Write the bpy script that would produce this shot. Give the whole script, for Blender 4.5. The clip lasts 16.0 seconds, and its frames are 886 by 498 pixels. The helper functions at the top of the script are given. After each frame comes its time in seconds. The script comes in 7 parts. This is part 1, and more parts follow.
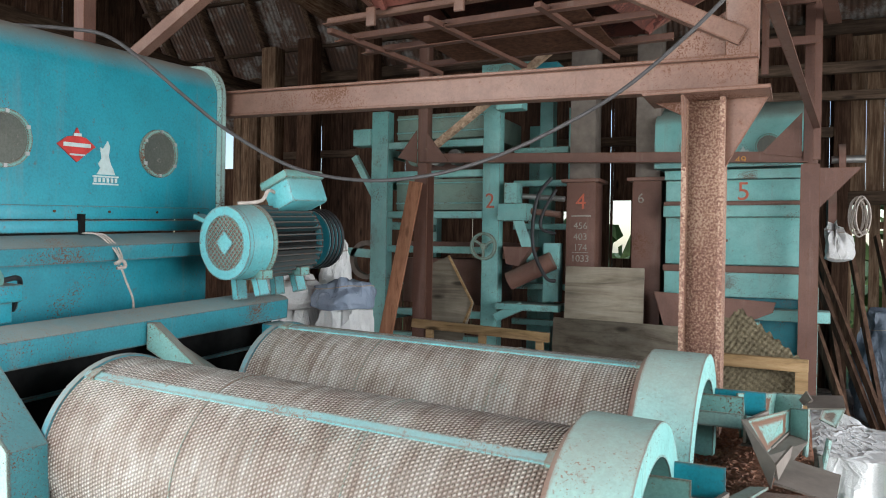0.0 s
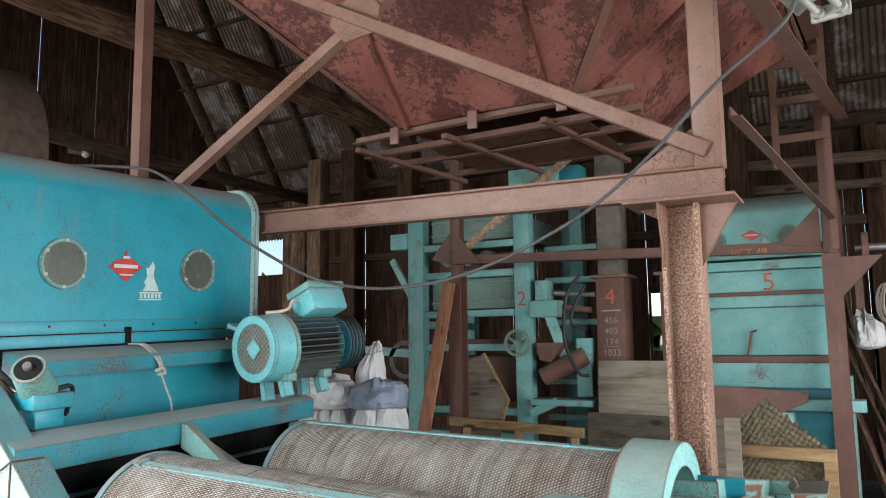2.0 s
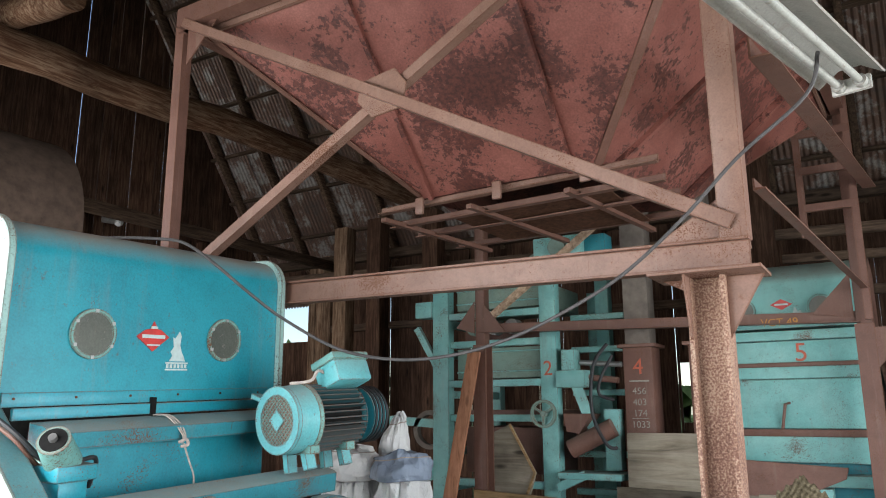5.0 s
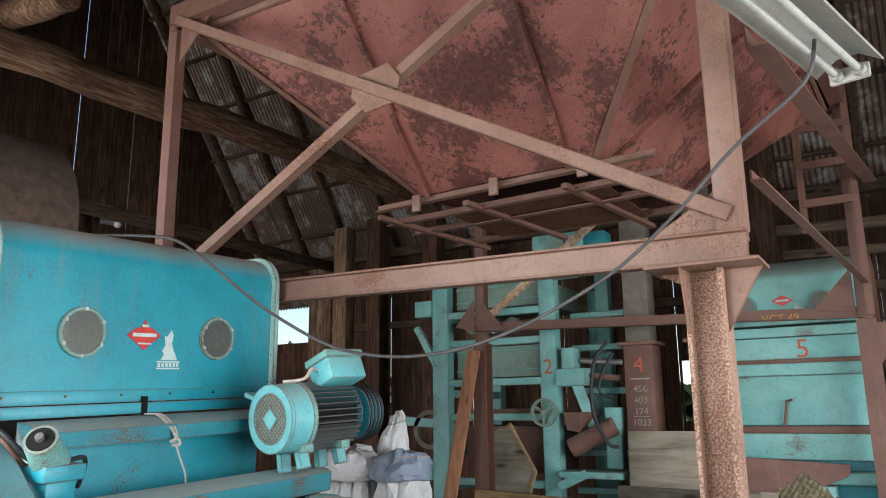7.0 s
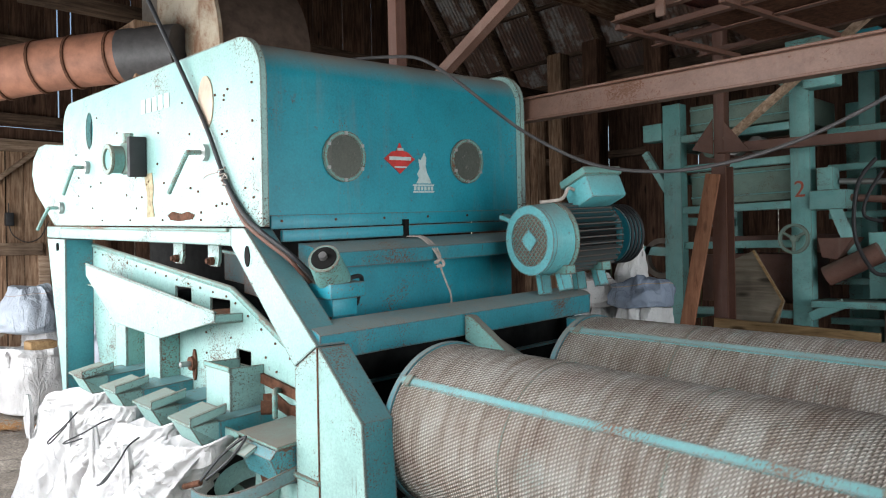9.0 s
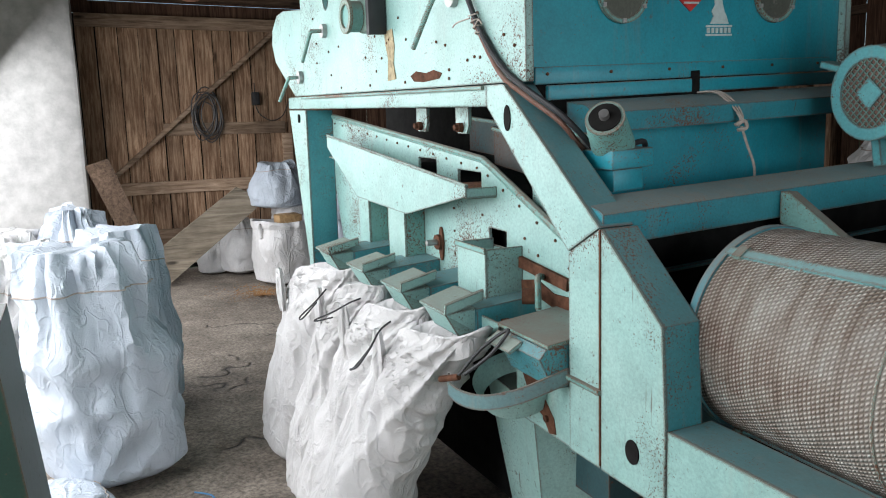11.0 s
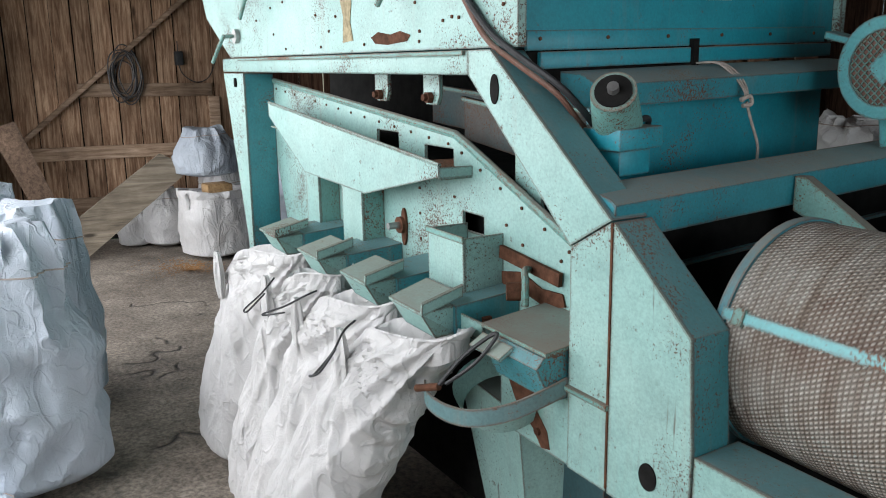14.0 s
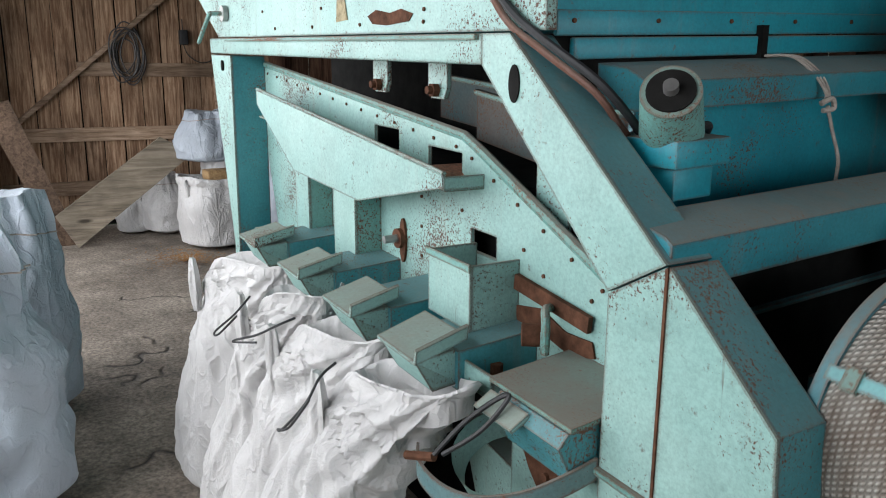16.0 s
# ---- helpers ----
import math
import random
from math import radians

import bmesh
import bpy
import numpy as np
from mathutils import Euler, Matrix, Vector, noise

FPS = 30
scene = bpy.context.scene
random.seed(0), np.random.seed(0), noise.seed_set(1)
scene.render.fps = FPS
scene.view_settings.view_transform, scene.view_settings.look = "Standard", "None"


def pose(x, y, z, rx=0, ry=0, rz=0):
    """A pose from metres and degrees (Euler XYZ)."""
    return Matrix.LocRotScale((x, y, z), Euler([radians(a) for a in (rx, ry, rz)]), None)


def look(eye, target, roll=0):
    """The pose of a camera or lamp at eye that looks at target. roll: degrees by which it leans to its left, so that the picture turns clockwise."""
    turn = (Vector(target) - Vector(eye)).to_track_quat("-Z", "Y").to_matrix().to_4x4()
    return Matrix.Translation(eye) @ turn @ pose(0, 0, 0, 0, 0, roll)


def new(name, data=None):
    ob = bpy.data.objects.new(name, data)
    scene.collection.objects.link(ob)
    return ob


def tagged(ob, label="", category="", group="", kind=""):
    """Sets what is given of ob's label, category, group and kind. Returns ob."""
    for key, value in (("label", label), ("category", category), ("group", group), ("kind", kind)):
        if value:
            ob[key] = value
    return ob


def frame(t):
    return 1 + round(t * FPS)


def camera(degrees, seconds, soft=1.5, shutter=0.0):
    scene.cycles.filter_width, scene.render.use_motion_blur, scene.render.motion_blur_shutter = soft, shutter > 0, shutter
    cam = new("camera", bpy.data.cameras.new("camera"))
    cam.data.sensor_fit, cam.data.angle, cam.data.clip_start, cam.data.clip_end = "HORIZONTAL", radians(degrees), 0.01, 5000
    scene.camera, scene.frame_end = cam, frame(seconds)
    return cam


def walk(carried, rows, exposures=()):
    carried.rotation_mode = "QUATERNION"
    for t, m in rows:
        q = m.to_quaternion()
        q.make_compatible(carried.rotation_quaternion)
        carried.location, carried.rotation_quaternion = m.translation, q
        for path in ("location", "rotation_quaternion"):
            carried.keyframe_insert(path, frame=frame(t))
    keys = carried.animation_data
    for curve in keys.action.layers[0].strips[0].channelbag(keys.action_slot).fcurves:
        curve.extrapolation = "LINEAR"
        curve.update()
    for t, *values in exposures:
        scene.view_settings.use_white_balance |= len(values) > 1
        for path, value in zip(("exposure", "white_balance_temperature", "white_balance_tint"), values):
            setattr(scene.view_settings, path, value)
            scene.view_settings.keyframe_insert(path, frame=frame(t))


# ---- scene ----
cam = camera(61.1, 16.0, soft=1.0, shutter=0.15)
PATH = [
    (0, (-0.854, 0.076, 1.668), (-1.703, 1.887, 1.662), 1.0),
    (0.5, (-0.709, 0.028, 1.652), (-1.606, 1.816, 1.677), 0.8),
    (1, (-0.603, -0.016, 1.656), (-1.52, 1.76, 1.711), 0.7),
    (1.5, (-0.572, -0.055, 1.672), (-1.524, 1.697, 1.832), 0.3),
    (2, (-0.574, -0.081, 1.682), (-1.54, 1.652, 1.932), -0.6),
    (2.5, (-0.576, -0.102, 1.686), (-1.573, 1.608, 1.976), -0.7),
    (3, (-0.572, -0.114, 1.693), (-1.581, 1.58, 2.029), -0.7),
    (3.5, (-0.576, -0.113, 1.701), (-1.584, 1.575, 2.068), -0.6),
    (4, (-0.571, -0.112, 1.7), (-1.58, 1.569, 2.094), -0.3),
    (6.5, (-0.562, -0.042, 1.693), (-1.572, 1.628, 2.129), -0.5),
    (7, (-0.559, -0.036, 1.685), (-1.572, 1.635, 2.112), -0.6),
    (7.5, (-0.554, -0.029, 1.683), (-1.57, 1.647, 2.081), -0.9),
    (8, (-0.593, -0.019, 1.658), (-1.636, 1.661, 1.959), -1.2),
    (8.5, (-0.67, -0.005, 1.638), (-1.981, 1.499, 1.769), -1.0),
    (9, (-0.863, 0.0, 1.634), (-2.321, 1.369, 1.639), -1.1),
    (9.5, (-0.964, -0.004, 1.619), (-2.48, 1.299, 1.553), -1.3),
    (10, (-1.073, 0.041, 1.584), (-2.77, 1.083, 1.394), -1.8),
    (10.2, (-1.117, 0.066, 1.585), (-2.873, 0.99, 1.334), -2.1),
    (12.3, (-1.613, 0.145, 1.611), (-3.335, 1.084, 1.221), -0.6),
    (12.5, (-1.624, 0.151, 1.616), (-3.319, 1.133, 1.214), -0.8),
    (13, (-1.624, 0.164, 1.615), (-3.301, 1.176, 1.21), -1.1),
    (13.5, (-1.635, 0.159, 1.61), (-3.298, 1.195, 1.209), -1.1),
    (14, (-1.643, 0.148, 1.612), (-3.305, 1.188, 1.215), -1.0),
    (14.5, (-1.667, 0.142, 1.604), (-3.324, 1.189, 1.207), -0.7),
    (15, (-1.743, 0.186, 1.598), (-3.403, 1.226, 1.194), -0.4),
    (15.5, (-1.856, 0.275, 1.614), (-3.517, 1.306, 1.197), -0.2),
    (16, (-1.963, 0.375, 1.63), (-3.636, 1.382, 1.197), 0.3),
]
walk(cam, [(t, look(eye, target, roll)) for t, eye, target, roll in PATH],
     exposures=[(0, 0.48), (1.0, 0.5), (2.0, 0.45), (3.5, 0.6), (7.5, 0.62), (8.5, 0.1), (9.5, -0.25), (10.2, -0.5), (12.5, -0.83), (15, -0.83), (16, -0.9)])

# ---- light ----
world = bpy.data.worlds.new("sky")
scene.world = world
world.use_nodes = True
wn = world.node_tree.nodes
sky = wn.new("ShaderNodeTexSky")
sky.sky_type, sky.sun_disc = "NISHITA", False
sky.sun_elevation, sky.sun_rotation = radians(42), radians(200)
world.node_tree.links.new(sky.outputs[0], wn["Background"].inputs[0])
wn["Background"].inputs[1].default_value = 0.15

sun = new("sun", bpy.data.lights.new("sun", "SUN"))
sun.data.energy, sun.data.angle, sun.data.color = 1.2, radians(10), (1.0, 0.96, 0.9)
sun.matrix_world = look((0, 0, 20), (3, 9, 0))


def area_lamp(name, at, target, w, h, watts, colour):
    ob = new(name, bpy.data.lights.new(name, "AREA"))
    ob.data.shape, ob.data.size, ob.data.size_y = "RECTANGLE", w, h
    ob.data.energy, ob.data.color = watts, colour
    ob.matrix_world = look(at, target)
    return ob


# daylight through the wide gateway, and an added fill from an unseen east opening
area_lamp("gateway_daylight", (-6.1, -1.25, 1.65), (-5.8, 5, -3.6), 8.2, 2.8, 690, (0.95, 0.97, 1.0))
area_lamp("east_fill", (2.75, 2.6, 1.6), (-4, 5.4, -2.6), 6.4, 2.4, 330, (0.93, 0.97, 1.0))


# ---- materials ----
def shader(name):
    m = bpy.data.materials.new(name)
    m.use_nodes = True
    nt = m.node_tree
    return m, nt.nodes, nt.links.new, nt.nodes["Principled BSDF"]


def n_noise(nodes, link, vec, scale, detail=5.0, rough=0.6, distort=0.0):
    n = nodes.new("ShaderNodeTexNoise")
    n.inputs["Scale"].default_value, n.inputs["Detail"].default_value = scale, detail
    n.inputs["Roughness"].default_value, n.inputs["Distortion"].default_value = rough, distort
    link(vec, n.inputs["Vector"])
    return n.outputs[0]


def n_ramp(nodes, link, fac, stops):
    r = nodes.new("ShaderNodeValToRGB")
    while len(r.color_ramp.elements) < len(stops):
        r.color_ramp.elements.new(0.5)
    for el, (p, c) in zip(r.color_ramp.elements, stops):
        el.position = p
        el.color = (c, c, c, 1) if isinstance(c, (int, float)) else (*c, 1)
    link(fac, r.inputs[0])
    return r.outputs[0]


def n_mix(nodes, link, fac, a, b, mode="MIX"):
    n = nodes.new("ShaderNodeMix")
    n.data_type, n.blend_type = "RGBA", mode
    for sock, v in ((n.inputs[0], fac), (n.inputs[6], a), (n.inputs[7], b)):
        if isinstance(v, (int, float)):
            sock.default_value = v
        elif isinstance(v, tuple):
            sock.default_value = (*v, 1)
        else:
            link(v, sock)
    return n.outputs[2]


def n_math(nodes, link, op, a, b=0.0):
    n = nodes.new("ShaderNodeMath")
    n.operation = op
    for sock, v in zip(n.inputs, (a, b)):
        if isinstance(v, (int, float)):
            sock.default_value = v
        else:
            link(v, sock)
    return n.outputs[0]


def n_bump(nodes, link, bsdf, height, strength, dist=0.01):
    b = nodes.new("ShaderNodeBump")
    b.inputs["Strength"].default_value, b.inputs["Distance"].default_value = strength, dist
    link(height, b.inputs["Height"])
    link(b.outputs[0], bsdf.inputs["Normal"])


def coords(nodes, link, stretch=(1, 1, 1), shift=True):
    """Object coordinates, shifted by chance from object to object."""
    tc, mp = nodes.new("ShaderNodeTexCoord"), nodes.new("ShaderNodeMapping")
    link(tc.outputs["Object"], mp.inputs[0])
    mp.inputs["Scale"].default_value = stretch
    if shift:
        oi, mul = nodes.new("ShaderNodeObjectInfo"), nodes.new("ShaderNodeMath")
        mul.operation = "MULTIPLY"
        mul.inputs[1].default_value = 17.0
        link(oi.outputs["Random"], mul.inputs[0])
        link(mul.outputs[0], mp.inputs["Location"])
    return mp.outputs[0]


def paint(name, col, faded, rust=0.5, dust=0.5, rough=0.45, dust_col=(0.27, 0.21, 0.17), rust_col=(0.13, 0.055, 0.03)):
    """Old paint on sheet steel: faded patches, chips down to rust, streaks, dust on what faces up."""
    m, nodes, link, bsdf = shader(name)
    v = coords(nodes, link)
    base = n_mix(nodes, link, n_ramp(nodes, link, n_noise(nodes, link, v, 2.3, 6), [(0.35, 0.0), (0.7, 1.0)]), col, faded)
    dirt = n_ramp(nodes, link, n_noise(nodes, link, v, 9.0, 8, 0.7), [(0.45, 1.0), (0.75, 0.78)])
    base = n_mix(nodes, link, 1.0, base, dirt, "MULTIPLY")
    grit = n_ramp(nodes, link, n_noise(nodes, link, v, 120.0, 4, 0.75), [(0.33, 0.82), (0.62, 1.06)])
    base = n_mix(nodes, link, 1.0, base, grit, "MULTIPLY")
    sv = coords(nodes, link, (9, 9, 0.7))
    streak = n_ramp(nodes, link, n_noise(nodes, link, sv, 2.0, 4), [(0.58, 0.0), (0.8, 0.35)])
    base = n_mix(nodes, link, streak, base, dust_col)
    big = n_noise(nodes, link, v, 3.1, 4)
    fine = n_noise(nodes, link, v, 165.0, 5, 0.7)
    chip = n_ramp(nodes, link, n_math(nodes, link, "ADD", n_math(nodes, link, "MULTIPLY", big, 0.45), n_math(nodes, link, "MULTIPLY", fine, 0.6)),
                  [(0.665 - 0.075 * rust, 0.0), (0.69 - 0.075 * rust, 1.0)])
    scratch = n_ramp(nodes, link, n_noise(nodes, link, coords(nodes, link, (60, 60, 2.2)), 1.0, 3, 0.5), [(0.7, 0.0), (0.73, 0.8)])
    scratch = n_math(nodes, link, "MULTIPLY", scratch, n_ramp(nodes, link, n_noise(nodes, link, v, 6.0, 3), [(0.5, 0.0), (0.62, min(1.0, rust))]))
    chip = n_math(nodes, link, "MAXIMUM", chip, scratch)
    # paint rubbed off along the edges
    geo, bev, dot = nodes.new("ShaderNodeNewGeometry"), nodes.new("ShaderNodeBevel"), nodes.new("ShaderNodeVectorMath")
    bev.samples = 4
    bev.inputs["Radius"].default_value = 0.011
    dot.operation = "DOT_PRODUCT"
    link(bev.outputs[0], dot.inputs[0])
    link(geo.outputs["Normal"], dot.inputs[1])
    rub = n_math(nodes, link, "ADD", n_math(nodes, link, "SUBTRACT", 1.0, dot.outputs["Value"]), n_math(nodes, link, "MULTIPLY", n_noise(nodes, link, v, 38.0, 5, 0.7), 0.45))
    rub = n_ramp(nodes, link, rub, [(0.28, 0.0), (0.33, min(1.0, 0.45 + 0.55 * rust))])
    chip = n_math(nodes, link, "MAXIMUM", chip, rub)
    base = n_mix(nodes, link, chip, base, rust_col)
    sep = nodes.new("ShaderNodeSeparateXYZ")
    link(geo.outputs["Normal"], sep.inputs[0])
    up = n_ramp(nodes, link, sep.outputs[2], [(0.2, 0.0), (0.85, 1.0)])
    patch = n_ramp(nodes, link, n_noise(nodes, link, v, 5.0, 7, 0.7), [(0.25, 0.6), (0.6, 1.0)])
    lay = n_math(nodes, link, "MULTIPLY", n_math(nodes, link, "MULTIPLY", up, patch), dust)
    base = n_mix(nodes, link, lay, base, dust_col)
    link(base, bsdf.inputs["Base Color"])
    rr = n_math(nodes, link, "ADD", rough, n_math(nodes, link, "MULTIPLY", n_math(nodes, link, "MAXIMUM", chip, lay), 0.4))
    link(rr, bsdf.inputs["Roughness"])
    n_bump(nodes, link, bsdf, n_math(nodes, link, "SUBTRACT", n_noise(nodes, link, v, 14, 4), chip), 0.25, 0.003)
    return m


def wood(name, dark, light, along="z", rough=0.8, grain=1.0):
    """Sawn timber with long grain, knots and weathering; each board differs a little."""
    m, nodes, link, bsdf = shader(name)
    st = {"x": (0.7, 9, 9), "y": (9, 0.7, 9), "z": (9, 9, 0.7)}[along]
    v, v2 = coords(nodes, link, st), coords(nodes, link)
    g = n_noise(nodes, link, v, 3.2 * grain, 9, 0.68, 0.6)
    base = n_ramp(nodes, link, g, [(0.28, tuple(c * 0.45 for c in dark)), (0.45, dark), (0.68, light)])
    stain = n_ramp(nodes, link, n_noise(nodes, link, v2, 1.7, 5), [(0.3, 0.55), (0.7, 1.1)])
    base = n_mix(nodes, link, 1.0, base, stain, "MULTIPLY")
    vo = nodes.new("ShaderNodeTexVoronoi")
    vo.inputs["Scale"].default_value = 1.1
    link(coords(nodes, link, {"x": (1.2, 4, 4), "y": (4, 1.2, 4), "z": (4, 4, 1.2)}[along]), vo.inputs["Vector"])
    knot = n_ramp(nodes, link, vo.outputs["Distance"], [(0.05, 1.0), (0.12, 0.0)])
    base = n_mix(nodes, link, knot, base, tuple(c * 0.25 for c in dark))
    oi = nodes.new("ShaderNodeObjectInfo")
    base = n_mix(nodes, link, 1.0, base, n_ramp(nodes, link, oi.outputs["Random"], [(0.0, 0.68), (1.0, 1.2)]), "MULTIPLY")
    link(base, bsdf.inputs["Base Color"])
    bsdf.inputs["Roughness"].default_value = rough
    bsdf.inputs["Specular IOR Level"].default_value = 0.2
    n_bump(nodes, link, bsdf, g, 0.5, 0.004)
    return m


def plain(name, col, rough=0.6, metal=0.0, var=0.25, scale=12.0, bump=0.15):
    m, nodes, link, bsdf = shader(name)
    v = coords(nodes, link)
    f = n_noise(nodes, link, v, scale, 7, 0.65)
    base = n_ramp(nodes, link, f, [(0.3, tuple(c * (1 - var) for c in col)), (0.7, tuple(min(1, c * (1 + var)) for c in col))])
    spots = n_ramp(nodes, link, n_noise(nodes, link, v, scale * 0.2, 5), [(0.35, 1 - 0.6 * var), (0.7, 1.0)])
    link(n_mix(nodes, link, 1.0, base, spots, "MULTIPLY"), bsdf.inputs["Base Color"])
    bsdf.inputs["Roughness"].default_value, bsdf.inputs["Metallic"].default_value = rough, metal
    bsdf.inputs["Specular IOR Level"].default_value = 0.12 if rough >= 0.8 else 0.5
    if bump:
        n_bump(nodes, link, bsdf, f, bump, 0.004)
    return m


TEAL = paint("teal_paint", (0.006, 0.235, 0.305), (0.012, 0.27, 0.335), 0.35, 0.9, 0.43, (0.24, 0.18, 0.14))
# darker teal: shade of the side faces put into the paint
TEAL_SHADE = paint("shaded_teal_paint", (0.03, 0.2, 0.235), (0.06, 0.25, 0.28), 0.8, 0.28, 0.42, (0.3, 0.25, 0.21))
CYAN = paint("cyan_paint", (0.09, 0.4, 0.43), (0.17, 0.46, 0.48), 0.9, 0.5, 0.4)
TEAL_BEAM = paint("teal_beam_paint", (0.018, 0.2, 0.25), (0.035, 0.25, 0.3), 0.8, 0.6, 0.42, (0.31, 0.235, 0.185))
MINT = paint("mint_paint", (0.225, 0.4, 0.37), (0.3, 0.46, 0.425), 0.85, 0.6, 0.42, rust_col=(0.085, 0.04, 0.026))
MINT_OLD = paint("old_mint_paint", (0.12, 0.31, 0.285), (0.19, 0.37, 0.33), 0.95, 0.85, 0.55, (0.2, 0.155, 0.125))
# near-black: shade inside machines, holes and gaps put into a colour
SHADE_BLACK = plain("shade_black", (0.012, 0.0115, 0.011), 0.9, 0.0, 0.5, 15, 0.3)
LOG_WOOD = wood("old_log", (0.15, 0.07, 0.038), (0.4, 0.27, 0.18), "y", 0.8, 1.1)
GREEN_GREY = paint("grey_green_paint", (0.16, 0.26, 0.22), (0.22, 0.3, 0.25), 0.6, 0.7, 0.6)
PRIMER = paint("red_brown_primer", (0.125, 0.056, 0.04), (0.165, 0.08, 0.058), 0.8, 0.55, 0.55)
PRIMER_PALE = paint("pale_primer", (0.19, 0.098, 0.07), (0.245, 0.14, 0.105), 1.0, 0.5, 0.5)
CHUTE_BROWN = paint("chute_brown", (0.14, 0.068, 0.05), (0.2, 0.1, 0.076), 0.7, 0.5, 0.6)
# lighter mint and green: missing light on the back machines put into paint
MINT_FAR = paint("brightened_mint_paint", (0.17, 0.44, 0.42), (0.26, 0.51, 0.48), 0.8, 0.6, 0.5)
GREEN_FAR = paint("brightened_grey_green", (0.2, 0.31, 0.26), (0.27, 0.36, 0.3), 0.6, 0.7, 0.6)
CHALK = plain("chalk", (0.34, 0.31, 0.27), 0.9, 0.0, 0.4, 60, 0.0)
RUST = plain("rust", (0.11, 0.05, 0.03), 0.85, 0.0, 0.5, 30, 0.6)
PIPE = plain("rusty_pipe", (0.33, 0.14, 0.085), 0.7, 0.0, 0.4, 6, 0.3)
FAN_GREY = plain("dusty_fan_casing", (0.19, 0.16, 0.138), 0.8, 0.0, 0.25, 9, 0.2)
DUST_SHEET = paint("dusty_blue_sheet", (0.05, 0.1, 0.11), (0.12, 0.09, 0.075), 1.5, 0.8, 0.8, (0.16, 0.1, 0.075), (0.11, 0.06, 0.04))
STAIN = plain("ochre_stain", (0.36, 0.3, 0.19), 0.8, 0.0, 0.45, 40, 0.2)
CREAM = paint("cream_enamel", (0.5, 0.43, 0.32), (0.58, 0.5, 0.39), 1.6, 0.4, 0.5, rust_col=(0.2, 0.09, 0.045))
FAN_BROWN = plain("brown_dust_sheet", (0.105, 0.072, 0.056), 0.85, 0.0, 0.3, 12, 0.3)
GREEN_ENAMEL = paint("green_enamel", (0.02, 0.19, 0.075), (0.03, 0.24, 0.1), 0.3, 0.15, 0.15)
GREEN_DARK = paint("dark_green_paint", (0.008, 0.034, 0.024), (0.012, 0.044, 0.03), 0.3, 0.05, 0.4, (0.02, 0.05, 0.04))
OCHRE = plain("ochre_chalk", (0.5, 0.24, 0.07), 0.9, 0.0, 0.2, 40, 0.0)
WOOD_DARK = wood("dark_boards", (0.068, 0.033, 0.02), (0.16, 0.09, 0.058), "z")
WOOD_DOOR = wood("door_boards", (0.24, 0.14, 0.085), (0.55, 0.375, 0.25), "z")
WOOD_RAIL = wood("door_rail_wood", (0.32, 0.215, 0.145), (0.56, 0.41, 0.3), "y")
WOOD_BEAM_Y = wood("beam_wood", (0.09, 0.055, 0.036), (0.21, 0.135, 0.09), "y")
WOOD_BEAM_X = wood("purlin_wood", (0.1, 0.065, 0.045), (0.2, 0.135, 0.095), "x")
WOOD_NEW = wood("yellow_timber", (0.4, 0.25, 0.12), (0.55, 0.37, 0.2), "x", 0.7)
WOOD_RED = wood("reddish_board", (0.33, 0.15, 0.085), (0.45, 0.22, 0.13), "z", 0.7)
BOARD_GREY = wood("grey_board", (0.27, 0.225, 0.17), (0.4, 0.35, 0.275), "x", 0.85, 0.5)
PLANK_GREY = wood("grey_plank", (0.2, 0.165, 0.125), (0.34, 0.29, 0.225), "y", 0.85, 0.6)
STEEL_TEAL = paint("worn_teal_iron", (0.06, 0.16, 0.175), (0.13, 0.2, 0.2), 1.2, 0.4, 0.4)
STEEL = plain("bare_steel", (0.42, 0.41, 0.4), 0.4, 0.8, 0.2, 20, 0.1)
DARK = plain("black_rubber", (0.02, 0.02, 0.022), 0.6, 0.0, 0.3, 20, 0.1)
# dark teal: shadow on the motor fins and inner sheets put into paint
FIN_DARK = paint("shadow_teal_paint", (0.02, 0.06, 0.068), (0.03, 0.08, 0.09), 0.6, 0.6, 0.5, (0.1, 0.08, 0.07))
CABLE = plain("cable_sheath", (0.06, 0.055, 0.055), 0.55, 0.0, 0.3, 20, 0.1)
WIRE_PALE = plain("pale_twine", (0.42, 0.36, 0.32), 0.9, 0.0, 0.25, 60, 0.3)
SEEDS = plain("seed_grain", (0.27, 0.115, 0.065), 0.7, 0.0, 0.6, 130, 1.0)
MASONRY = plain("limewashed_wall", (0.5, 0.49, 0.48), 0.9, 0.0, 0.2, 7, 0.5)
RED_ENAMEL = plain("red_enamel", (0.5, 0.03, 0.025), 0.4, 0.0, 0.25, 30, 0.0)
WHITE_STENCIL = plain("white_stencil_paint", (0.45, 0.54, 0.53), 0.6, 0.0, 0.15, 40, 0.0)
RED_STENCIL = plain("red_stencil_paint", (0.5, 0.11, 0.06), 0.6, 0.0, 0.2, 40, 0.0)
LAMP_WHITE = paint("lamp_enamel", (0.33, 0.33, 0.3), (0.42, 0.41, 0.38), 0.1, 0.4, 0.4)
BRICK = plain("old_brick", (0.3, 0.16, 0.11), 0.9, 0.0, 0.3, 14, 0.5)
FAR_GREEN = plain("far_foliage", (0.09, 0.14, 0.05), 0.9, 0.0, 0.5, 2.0, 0.3)
YELLOW_RAG = plain("yellow_cloth", (0.6, 0.33, 0.03), 0.8, 0.0, 0.3, 20, 0.3)


